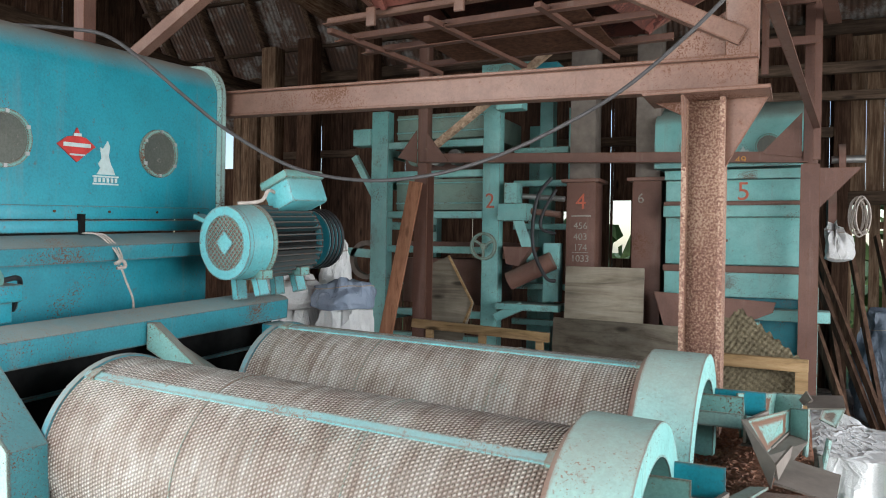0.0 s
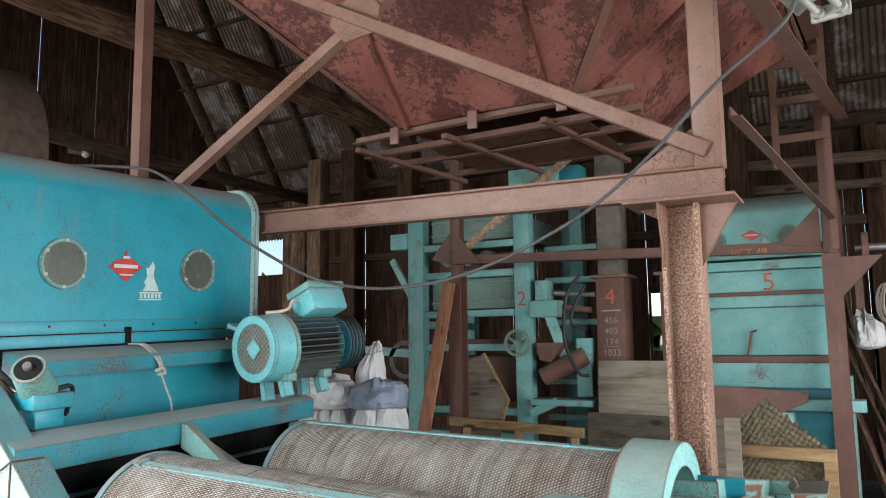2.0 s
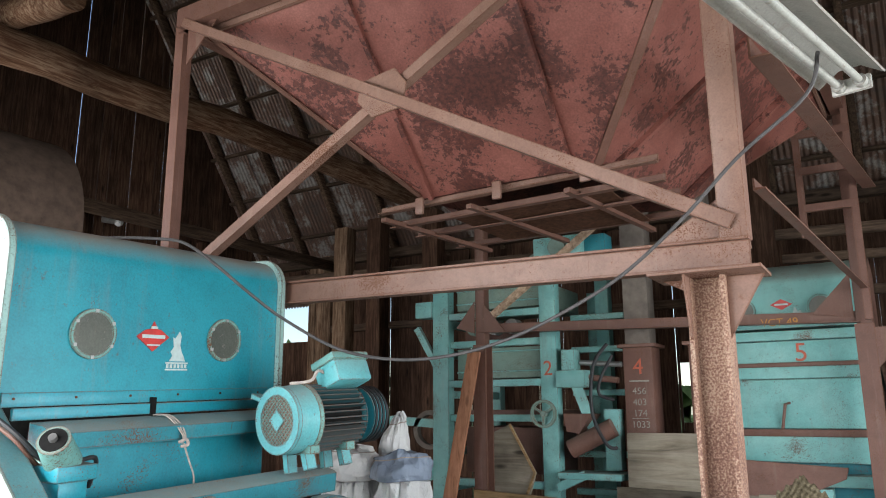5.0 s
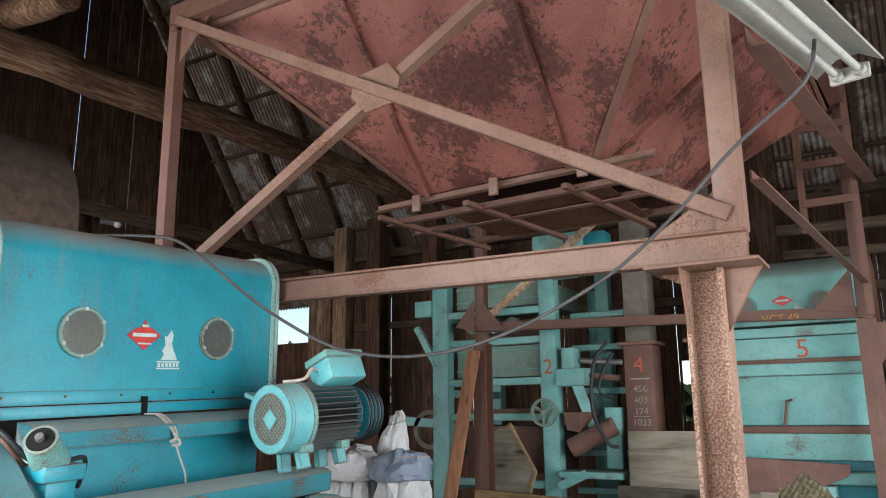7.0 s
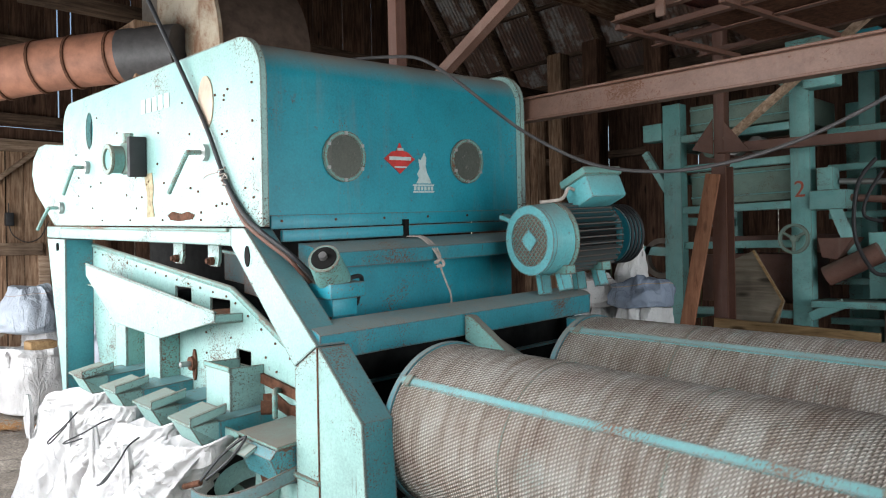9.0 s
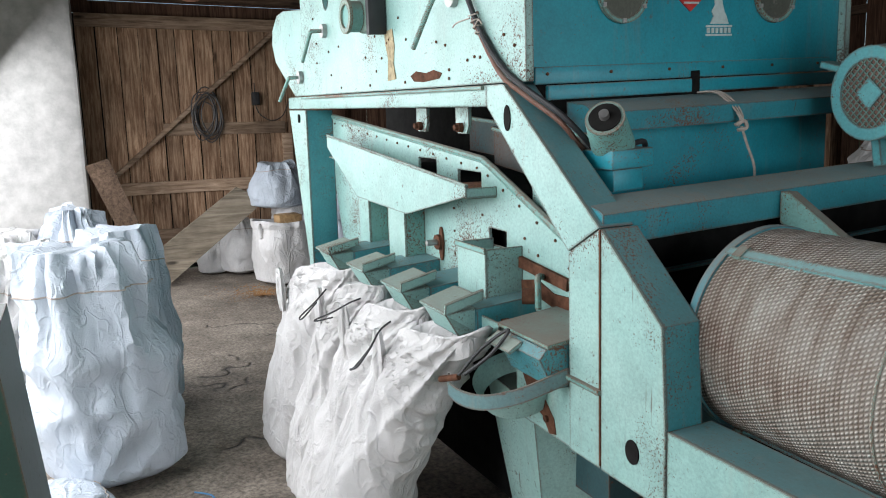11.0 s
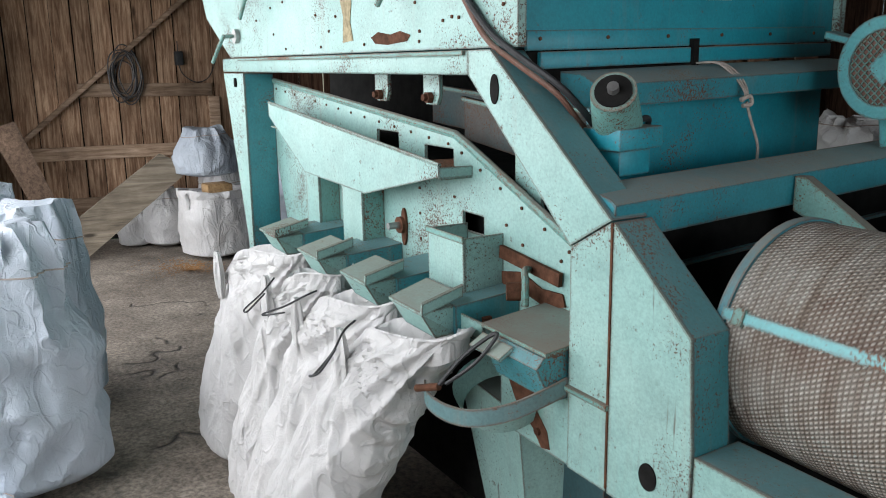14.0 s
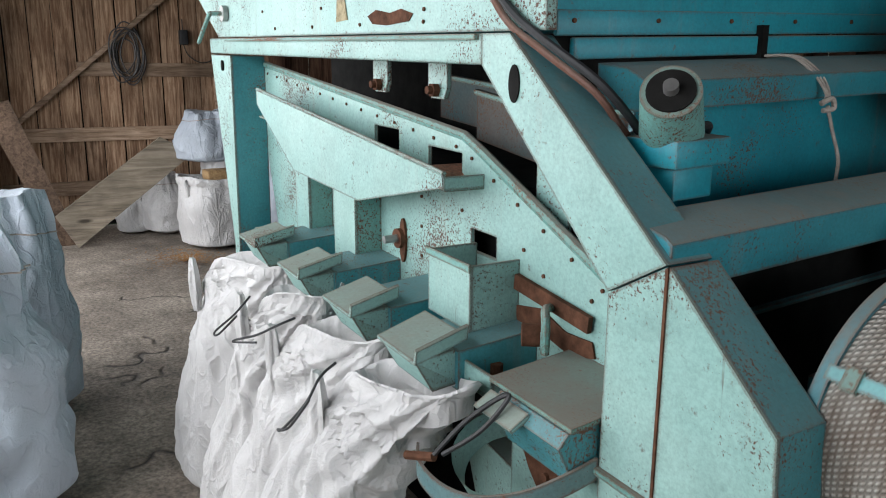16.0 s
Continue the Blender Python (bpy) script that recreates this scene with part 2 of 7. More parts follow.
def corrugated_metal():
    m, nodes, link, bsdf = shader("corrugated_roof_metal")
    v = coords(nodes, link)
    f = n_noise(nodes, link, v, 2.1, 8, 0.72)
    base = n_ramp(nodes, link, f, [(0.32, (0.09, 0.07, 0.06)), (0.5, (0.15, 0.085, 0.06)), (0.6, (0.33, 0.31, 0.29)), (0.75, (0.2, 0.11, 0.075))])
    link(base, bsdf.inputs["Base Color"])
    bsdf.inputs["Roughness"].default_value, bsdf.inputs["Metallic"].default_value = 0.5, 0.35
    return m


def floor_concrete():
    """Worn concrete with cracks, spilt grain and dirt."""
    m, nodes, link, bsdf = shader("worn_concrete")
    v = coords(nodes, link, shift=False)
    big, mid, fine = (n_noise(nodes, link, v, s, 8, 0.68) for s in (0.9, 5.5, 40))
    base = n_ramp(nodes, link, big, [(0.3, (0.11, 0.088, 0.07)), (0.5, (0.25, 0.21, 0.172)), (0.72, (0.4, 0.345, 0.285))])
    base = n_mix(nodes, link, 1.0, base, n_ramp(nodes, link, mid, [(0.3, 0.6), (0.65, 1.12)]), "MULTIPLY")
    base = n_mix(nodes, link, 1.0, base, n_ramp(nodes, link, fine, [(0.38, 0.5), (0.62, 1.25)]), "MULTIPLY")
    vo = nodes.new("ShaderNodeTexVoronoi")
    vo.feature = "DISTANCE_TO_EDGE"
    vo.inputs["Scale"].default_value = 0.8
    nn = nodes.new("ShaderNodeTexNoise")
    nn.inputs["Scale"].default_value = 2.5
    link(v, nn.inputs["Vector"])
    link(n_mix(nodes, link, 0.5, v, nn.outputs[1]), vo.inputs["Vector"])
    crack = n_ramp(nodes, link, vo.outputs["Distance"], [(0.0, 1.0), (0.014, 0.0)])
    crack = n_math(nodes, link, "MULTIPLY", crack, n_ramp(nodes, link, n_noise(nodes, link, v, 1.6, 3), [(0.53, 0.0), (0.6, 1.0)]))
    base = n_mix(nodes, link, crack, base, (0.03, 0.025, 0.022))
    chaff = n_ramp(nodes, link, n_noise(nodes, link, v, 150, 3), [(0.63, 0.0), (0.68, 1.0)])
    where = n_ramp(nodes, link, n_noise(nodes, link, v, 1.2, 4), [(0.45, 0.0), (0.62, 1.0)])
    base = n_mix(nodes, link, n_math(nodes, link, "MULTIPLY", chaff, where), base, (0.3, 0.17, 0.07))
    link(base, bsdf.inputs["Base Color"])
    bsdf.inputs["Roughness"].default_value = 0.88
    h = n_math(nodes, link, "SUBTRACT", n_math(nodes, link, "ADD", mid, n_math(nodes, link, "MULTIPLY", fine, 0.4)), n_math(nodes, link, "MULTIPLY", crack, 1.2))
    n_bump(nodes, link, bsdf, h, 0.8, 0.012)
    return m


def drum_shell():
    """Sheet steel with rows of small pockets, dusty, with rust and rubbed teal paint."""
    m, nodes, link, bsdf = shader("pocketed_drum_sheet")
    tc, sep = nodes.new("ShaderNodeTexCoord"), nodes.new("ShaderNodeSeparateXYZ")
    link(tc.outputs["Object"], sep.inputs[0])
    ang = n_math(nodes, link, "ARCTAN2", sep.outputs[2], sep.outputs[1])
    row = n_math(nodes, link, "MULTIPLY", sep.outputs[0], 2 * math.pi / 0.0098)
    turn = n_math(nodes, link, "MULTIPLY", ang, 150.0)
    a = n_math(nodes, link, "ABSOLUTE", n_math(nodes, link, "SINE", n_math(nodes, link, "ADD", n_math(nodes, link, "MULTIPLY", row, 0.5), 0.0)))
    b = n_math(nodes, link, "SINE", n_math(nodes, link, "ADD", turn, n_math(nodes, link, "MULTIPLY", row, 0.5)))
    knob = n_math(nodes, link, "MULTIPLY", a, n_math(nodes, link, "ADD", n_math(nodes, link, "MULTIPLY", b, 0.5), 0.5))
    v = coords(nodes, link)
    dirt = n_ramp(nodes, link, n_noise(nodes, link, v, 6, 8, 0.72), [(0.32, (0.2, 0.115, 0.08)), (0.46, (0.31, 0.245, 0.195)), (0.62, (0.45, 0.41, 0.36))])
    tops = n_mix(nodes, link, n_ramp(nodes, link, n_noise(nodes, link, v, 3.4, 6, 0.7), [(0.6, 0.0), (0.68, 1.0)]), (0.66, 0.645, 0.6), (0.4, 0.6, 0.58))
    # between the knobs the colour is darkened to 0.55
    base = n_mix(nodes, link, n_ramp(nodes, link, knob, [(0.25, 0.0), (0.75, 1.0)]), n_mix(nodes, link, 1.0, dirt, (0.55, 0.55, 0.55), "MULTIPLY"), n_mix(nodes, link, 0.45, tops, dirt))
    smear = n_noise(nodes, link, coords(nodes, link, (26, 2.5, 2.5)), 1.6, 6, 0.7)
    base = n_mix(nodes, link, 1.0, base, n_ramp(nodes, link, smear, [(0.35, (0.62, 0.55, 0.5)), (0.55, (1.0, 1.0, 1.0)), (0.7, (1.1, 1.15, 1.15))]), "MULTIPLY")
    link(base, bsdf.inputs["Base Color"])
    bsdf.inputs["Roughness"].default_value = 0.75
    n_bump(nodes, link, bsdf, knob, 0.9, 0.006)
    return m


def sack_cloth(name, col, rough=0.5):
    """Woven plastic sack: fine weave, creases, slight glow of light through it."""
    m, nodes, link, bsdf = shader(name)
    v = coords(nodes, link)
    cre = n_noise(nodes, link, coords(nodes, link, (1, 1, 0.45)), 6.0, 4, 0.5, 1.4)
    dirt = n_ramp(nodes, link, n_noise(nodes, link, v, 2.2, 6, 0.7), [(0.3, tuple(c * 0.78 for c in col)), (0.6, col)])
    wv = nodes.new("ShaderNodeTexWave")
    wv.inputs["Scale"].default_value, wv.inputs["Distortion"].default_value = 190.0, 3.0
    wv.bands_direction = "Z"
    link(v, wv.inputs["Vector"])
    base = n_mix(nodes, link, 0.1, dirt, wv.outputs[0], "MULTIPLY")
    link(base, bsdf.inputs["Base Color"])
    bsdf.inputs["Roughness"].default_value = rough
    bsdf.inputs["Subsurface Weight"].default_value = 0.06
    bsdf.inputs["Subsurface Radius"].default_value = (0.03, 0.03, 0.03)
    folds = []
    for st, sc in (((1, 1, 0.45), 5.0), ((1.4, 1, 0.8), 11.0), ((1.2, 1.5, 0.9), 25.0)):
        n = n_noise(nodes, link, coords(nodes, link, st), sc, 2, 0.4, 0.5)
        n = n_math(nodes, link, "ABSOLUTE", n_math(nodes, link, "SUBTRACT", n, 0.5))
        folds.append(n_math(nodes, link, "SUBTRACT", 1.0, n_math(nodes, link, "MULTIPLY", n_math(nodes, link, "MINIMUM", n, 0.06), 16.0)))
    fold = n_math(nodes, link, "ADD", n_math(nodes, link, "MULTIPLY", folds[0], 0.26), n_math(nodes, link, "ADD", n_math(nodes, link, "MULTIPLY", folds[1], 0.16), n_math(nodes, link, "MULTIPLY", folds[2], 0.03)))
    h = n_math(nodes, link, "ADD", n_math(nodes, link, "ADD", n_math(nodes, link, "MULTIPLY", cre, 0.3), fold), n_math(nodes, link, "MULTIPLY", wv.outputs[0], 0.012))
    n_bump(nodes, link, bsdf, h, 0.75, 0.03)
    return m


def speckled_paint():
    """Thick bumpy primer on steel, paler on its lumps."""
    m, nodes, link, bsdf = shader("lumpy_primer")
    v = coords(nodes, link)
    lump = n_noise(nodes, link, v, 130, 3, 0.6)
    side = n_noise(nodes, link, v, 3.0, 4)
    f = n_math(nodes, link, "ADD", lump, n_math(nodes, link, "MULTIPLY", side, 0.35))
    base = n_ramp(nodes, link, f, [(0.54, (0.14, 0.062, 0.04)), (0.68, (0.26, 0.135, 0.092)), (0.8, (0.42, 0.28, 0.2))])
    link(base, bsdf.inputs["Base Color"])
    bsdf.inputs["Roughness"].default_value = 0.5
    n_bump(nodes, link, bsdf, lump, 0.9, 0.008)
    return m


def flaking_red():
    """Red primer flaking off in patches down to darker, older paint."""
    m, nodes, link, bsdf = shader("flaking_red_primer")
    v = coords(nodes, link)
    big, fine = n_noise(nodes, link, v, 1.9, 4, 0.6), n_noise(nodes, link, v, 27.0, 9, 0.74)
    f = n_math(nodes, link, "ADD", n_math(nodes, link, "MULTIPLY", big, 0.75), n_math(nodes, link, "MULTIPLY", fine, 0.6))
    flake = n_ramp(nodes, link, f, [(0.685, 0.0), (0.7, 1.0)])
    top = n_mix(nodes, link, n_ramp(nodes, link, n_noise(nodes, link, v, 3.0, 6), [(0.35, 0.0), (0.7, 1.0)]), (0.165, 0.047, 0.034), (0.25, 0.09, 0.068))
    old = n_mix(nodes, link, n_ramp(nodes, link, n_noise(nodes, link, v, 40.0, 4), [(0.4, 0.0), (0.6, 1.0)]), (0.06, 0.018, 0.013), (0.11, 0.032, 0.022))
    base = n_mix(nodes, link, flake, top, old)
    dust = n_ramp(nodes, link, n_noise(nodes, link, v, 90.0, 3), [(0.4, 0.8), (0.65, 1.1)])
    link(n_mix(nodes, link, 1.0, base, dust, "MULTIPLY"), bsdf.inputs["Base Color"])
    bsdf.inputs["Roughness"].default_value = 0.6
    n_bump(nodes, link, bsdf, n_math(nodes, link, "SUBTRACT", n_math(nodes, link, "MULTIPLY", fine, 0.3), flake), 0.4, 0.003)
    return m


ROOF_METAL, CONCRETE, DRUM = corrugated_metal(), floor_concrete(), drum_shell()
SACK_WHITE, SACK_BLUE = sack_cloth("white_sack", (0.62, 0.605, 0.6)), sack_cloth("bluish_sack", (0.5, 0.55, 0.62))
# white plastic, its colour brightened in place of light on these sacks
PLASTIC_BRIGHTENED = sack_cloth("brightened_white_plastic", (0.78, 0.77, 0.76), 0.35)
SHEEN_BLUE = sack_cloth("shiny_blue_plastic", (0.3, 0.36, 0.46), 0.2)
SACK_DARK = sack_cloth("dark_plastic", (0.16, 0.19, 0.24), 0.3)
MESH_GREY = paint("porthole_grey", (0.075, 0.085, 0.075), (0.11, 0.115, 0.095), 0.3, 0.2, 0.25)
COLUMN, HOPPER_RED = speckled_paint(), flaking_red()


# ---- building helpers ----
def box(bm, x0, x1, y0, y1, z0, z1, bevel=0.0):
    r = bmesh.ops.create_cube(bm, size=1.0)
    for v in r["verts"]:
        v.co = Vector(((x0 + x1) / 2 + v.co.x * (x1 - x0), (y0 + y1) / 2 + v.co.y * (y1 - y0), (z0 + z1) / 2 + v.co.z * (z1 - z0)))
    if bevel:
        es = list({e for v in r["verts"] for e in v.link_edges})
        bmesh.ops.bevel(bm, geom=es, offset=bevel, segments=2, affect="EDGES", profile=0.5)
    return bm


def bar(bm, a, b, w, h, up=(0, 0, 1), bevel=0.0):
    """A straight bar of section w by h from a to b; h along up."""
    a, b = Vector(a), Vector(b)
    d = (b - a).normalized()
    s = d.cross(Vector(up)).normalized()
    u = s.cross(d)
    vs = [bm.verts.new(p + s * i * w / 2 + u * j * h / 2) for p in (a, b) for i, j in ((-1, -1), (1, -1), (1, 1), (-1, 1))]
    fs = [bm.faces.new([vs[k] for k in q]) for q in ((3, 2, 1, 0), (4, 5, 6, 7), (0, 1, 5, 4), (1, 2, 6, 5), (2, 3, 7, 6), (3, 0, 4, 7))]
    if bevel:
        bmesh.ops.bevel(bm, geom=list({e for f in fs for e in f.edges}), offset=bevel, segments=2, affect="EDGES", profile=0.5)
    return bm


def section(bm, a, b, outline, up=(0, 0, 1)):
    """A rolled steel section: the outline (across, up) pulled from a to b."""
    a, b = Vector(a), Vector(b)
    d = (b - a).normalized()
    s = d.cross(Vector(up)).normalized()
    u = s.cross(d)
    va, vb = ([bm.verts.new(p + s * i + u * j) for i, j in outline] for p in (a, b))
    bm.faces.new(va[::-1]), bm.faces.new(vb)
    n = len(outline)
    for k in range(n):
        bm.faces.new((va[k], va[(k + 1) % n], vb[(k + 1) % n], vb[k]))
    return bm


def angle_iron(bm, a, b, w, up=(0, 0, 1), t=0.008):
    """An L-section bar along the line from a to b."""
    return section(bm, a, b, [(0, 0), (w, 0), (w, t), (t, t), (t, w), (0, w)], up)


def i_outline(w, h, t=0.01):
    return [(-w / 2, -h / 2), (w / 2, -h / 2), (w / 2, -h / 2 + t), (t / 2, -h / 2 + t), (t / 2, h / 2 - t), (w / 2, h / 2 - t), (w / 2, h / 2), (-w / 2, h / 2), (-w / 2, h / 2 - t), (-t / 2, h / 2 - t), (-t / 2, -h / 2 + t), (-w / 2, -h / 2 + t)]


def lettering(text, size, at, material, parent, turn=(90, 0, 0), label=""):
    """Flat painted characters as a mesh."""
    cu = bpy.data.curves.new("lettering", "FONT")
    cu.body, cu.size, cu.extrude, cu.align_x = text, size, 0.0015, "CENTER"
    tmp = bpy.data.objects.new("lettering", cu)
    me = bpy.data.meshes.new_from_object(tmp)
    bpy.data.objects.remove(tmp)
    bpy.data.curves.remove(cu)
    me.transform(pose(*at, *turn))
    me.materials.append(material)
    ob = new("lettering", me)
    ob.parent = parent
    ob.matrix_parent_inverse = parent.matrix_basis.inverted()
    return tagged(ob, label)


def cyl(bm, a, b, r, seg=20, r2=None, caps=True):
    a, b = Vector(a), Vector(b)
    r2 = r if r2 is None else r2
    q = (b - a).to_track_quat("Z", "Y")
    ra = [bm.verts.new(a + q @ Vector((r * math.cos(i * math.tau / seg), r * math.sin(i * math.tau / seg), 0))) for i in range(seg)]
    rb = [bm.verts.new(b + q @ Vector((r2 * math.cos(i * math.tau / seg), r2 * math.sin(i * math.tau / seg), 0))) for i in range(seg)]
    for i in range(seg):
        j = (i + 1) % seg
        bm.faces.new((ra[i], ra[j], rb[j], rb[i]))
    if caps:
        bm.faces.new(ra[::-1])
        bm.faces.new(rb)
    return bm


def ring(bm, centre, axis, r_in, r_out, thick, seg=32):
    """A flat ring or short pipe with wall, round axis."""
    q = Vector(axis).to_track_quat("Z", "Y")
    c = Vector(centre)
    loops = []
    for rr, zz in ((r_in, 0), (r_out, 0), (r_out, thick), (r_in, thick)):
        loops.append([bm.verts.new(c + q @ Vector((rr * math.cos(i * math.tau / seg), rr * math.sin(i * math.tau / seg), zz))) for i in range(seg)])
    for k in range(4):
        la, lb = loops[k], loops[(k + 1) % 4]
        for i in range(seg):
            j = (i + 1) % seg
            bm.faces.new((la[i], lb[i], lb[j], la[j]))
    return bm


def prism(bm, poly, axis, a, b):
    """A flat outline, pulled along an axis from a to b. poly holds the two other coordinates in order."""
    def at(p, d):
        return {"x": (d, p[0], p[1]), "y": (p[0], d, p[1]), "z": (p[0], p[1], d)}[axis]
    va, vb = [bm.verts.new(at(p, a)) for p in poly], [bm.verts.new(at(p, b)) for p in poly]
    bm.faces.new(va), bm.faces.new(vb[::-1])
    n = len(poly)
    for i in range(n):
        j = (i + 1) % n
        bm.faces.new((va[j], va[i], vb[i], vb[j]))
    bmesh.ops.recalc_face_normals(bm, faces=bm.faces)
    return bm


def tube(bm, pts, r, seg=8):
    """A round cable or bent rod through the points."""
    pts = [Vector(p) for p in pts]
    loops, prev = [], None
    for i, p in enumerate(pts):
        d = (pts[min(i + 1, len(pts) - 1)] - pts[max(i - 1, 0)]).normalized()
        ref = prev if prev is not None else (Vector((0, 0, 1)) if abs(d.z) < 0.9 else Vector((1, 0, 0)))
        s = d.cross(ref).normalized()
        u = s.cross(d).normalized()
        prev = u
        loops.append([bm.verts.new(p + r * (math.cos(k * math.tau / seg) * s + math.sin(k * math.tau / seg) * u)) for k in range(seg)])
    for la, lb in zip(loops, loops[1:]):
        for k in range(seg):
            bm.faces.new((la[k], la[(k + 1) % seg], lb[(k + 1) % seg], lb[k]))
    bm.faces.new(loops[0][::-1]), bm.faces.new(loops[-1])
    return bm


def smooth_line(pts, n=6):
    """Points along a smooth curve through pts."""
    pts = [Vector(p) for p in pts]
    out = []
    for i in range(len(pts) - 1):
        p0, p1, p2, p3 = pts[max(i - 1, 0)], pts[i], pts[i + 1], pts[min(i + 2, len(pts) - 1)]
        for k in range(n):
            t = k / n
            out.append(0.5 * (2 * p1 + (p2 - p0) * t + (2 * p0 - 5 * p1 + 4 * p2 - p3) * t * t + (3 * p1 - p0 - 3 * p2 + p3) * t ** 3))
    return out + [pts[-1]]


def leaning(x, y, z):
    """The old cleaner has sunk a little: its far side stands higher, its outlet side lower."""
    return Vector((x, y, z + 0.04 * (y - 1.17) - 0.025 * (x + 2.65)))


def hood_leaning(x, y, z):
    return Vector((x, y, z + 0.022 + 0.04 * (y - 1.17) - 0.04 * (x + 3.12)))


def end_leaning(x, y, z):
    """The end frame stands out of true against the hood."""
    return Vector((1.05 * x + 0.035, 1.25 + 1.05 * (y - 1.165), max(0.0, 1.355 + 1.055 * (z - 1.371) - 0.042 * (x + 2.65))))


def bent(bm, how):
    for v in bm.verts:
        v.co = how(*v.co)
    return bm


def mesh_of(name, bm, material, smooth=35):
    bmesh.ops.recalc_face_normals(bm, faces=bm.faces)
    me = bpy.data.meshes.new(name)
    bm.to_mesh(me)
    bm.free()
    me.materials.append(material)
    if smooth:
        for p in me.polygons:
            p.use_smooth = True
        me.set_sharp_from_angle(angle=radians(smooth))
    return me


def part(name, bm, material, parent, label="", smooth=35):
    ob = new(name, mesh_of(name, bm, material, smooth))
    if parent is not None:
        ob.parent = parent
        top = parent
        while top.parent is not None:
            top = top.parent
        ob.matrix_parent_inverse = top.matrix_basis.inverted() if parent is top else Matrix()
    return tagged(ob, label)


def thing(name, at, label, category, group="", kind=""):
    ob = new(name)
    ob.empty_display_size = 0.1
    ob.location = at
    return tagged(ob, label, category, group, kind)


def single(name, bm, material, label, category, group="", kind="", smooth=35):
    return tagged(part(name, bm, material, None, "", smooth), label, category, group, kind)


B = bmesh.new


# ---- the barn ----
def ground_and_floor():
    single("ground", box(B(), -400, 400, -400, 400, -0.5, -0.06), FAR_GREEN, "rough grassy ground outside the barn", "ground", kind="structure")
    single("floor", box(B(), -11.3, 2.9, -1.6, 10.6, -0.055, 0.0), CONCRETE, "worn cracked concrete floor strewn with grain", "floor", kind="structure")


def roof_height(y):
    return 4.45 + 1.4 * (10.5 - y) if y > 4.1 else 4.45 + 1.4 * (y + 2.3)


def boards_x(root, y, x0, x1, z0, z1, w, gap, rnd, mat=WOOD_DARK, top=None):
    """Upright boards in a wall that runs along x."""
    x = x0
    while x < x1 - 0.03:
        ww = min(w * rnd.uniform(0.8, 1.2), x1 - x)
        o = rnd.uniform(-0.006, 0.006)
        part("plank", box(B(), x, x + ww - rnd.choice(gap), y + o, y + o + 0.028, z0, z1 if top is None else top, 0.003), mat, root, "", 0)
        x += ww


def boards_y(root, x, y0, y1, z0, z1, w, gap, rnd, mat=WOOD_DARK):
    """Upright boards in a wall that runs along y, cut to the roof where z1 is None."""
    y = y0
    while y < y1 - 0.03:
        ww = min(w * rnd.uniform(0.8, 1.2), y1 - y)
        o = rnd.uniform(-0.006, 0.006)
        top = roof_height(y + ww / 2) + 0.32 if z1 is None else z1
        part("plank", box(B(), x + o, x + o + 0.028, y, y + ww - rnd.choice(gap), z0, top, 0.003), mat, root, "", 0)
        y += ww


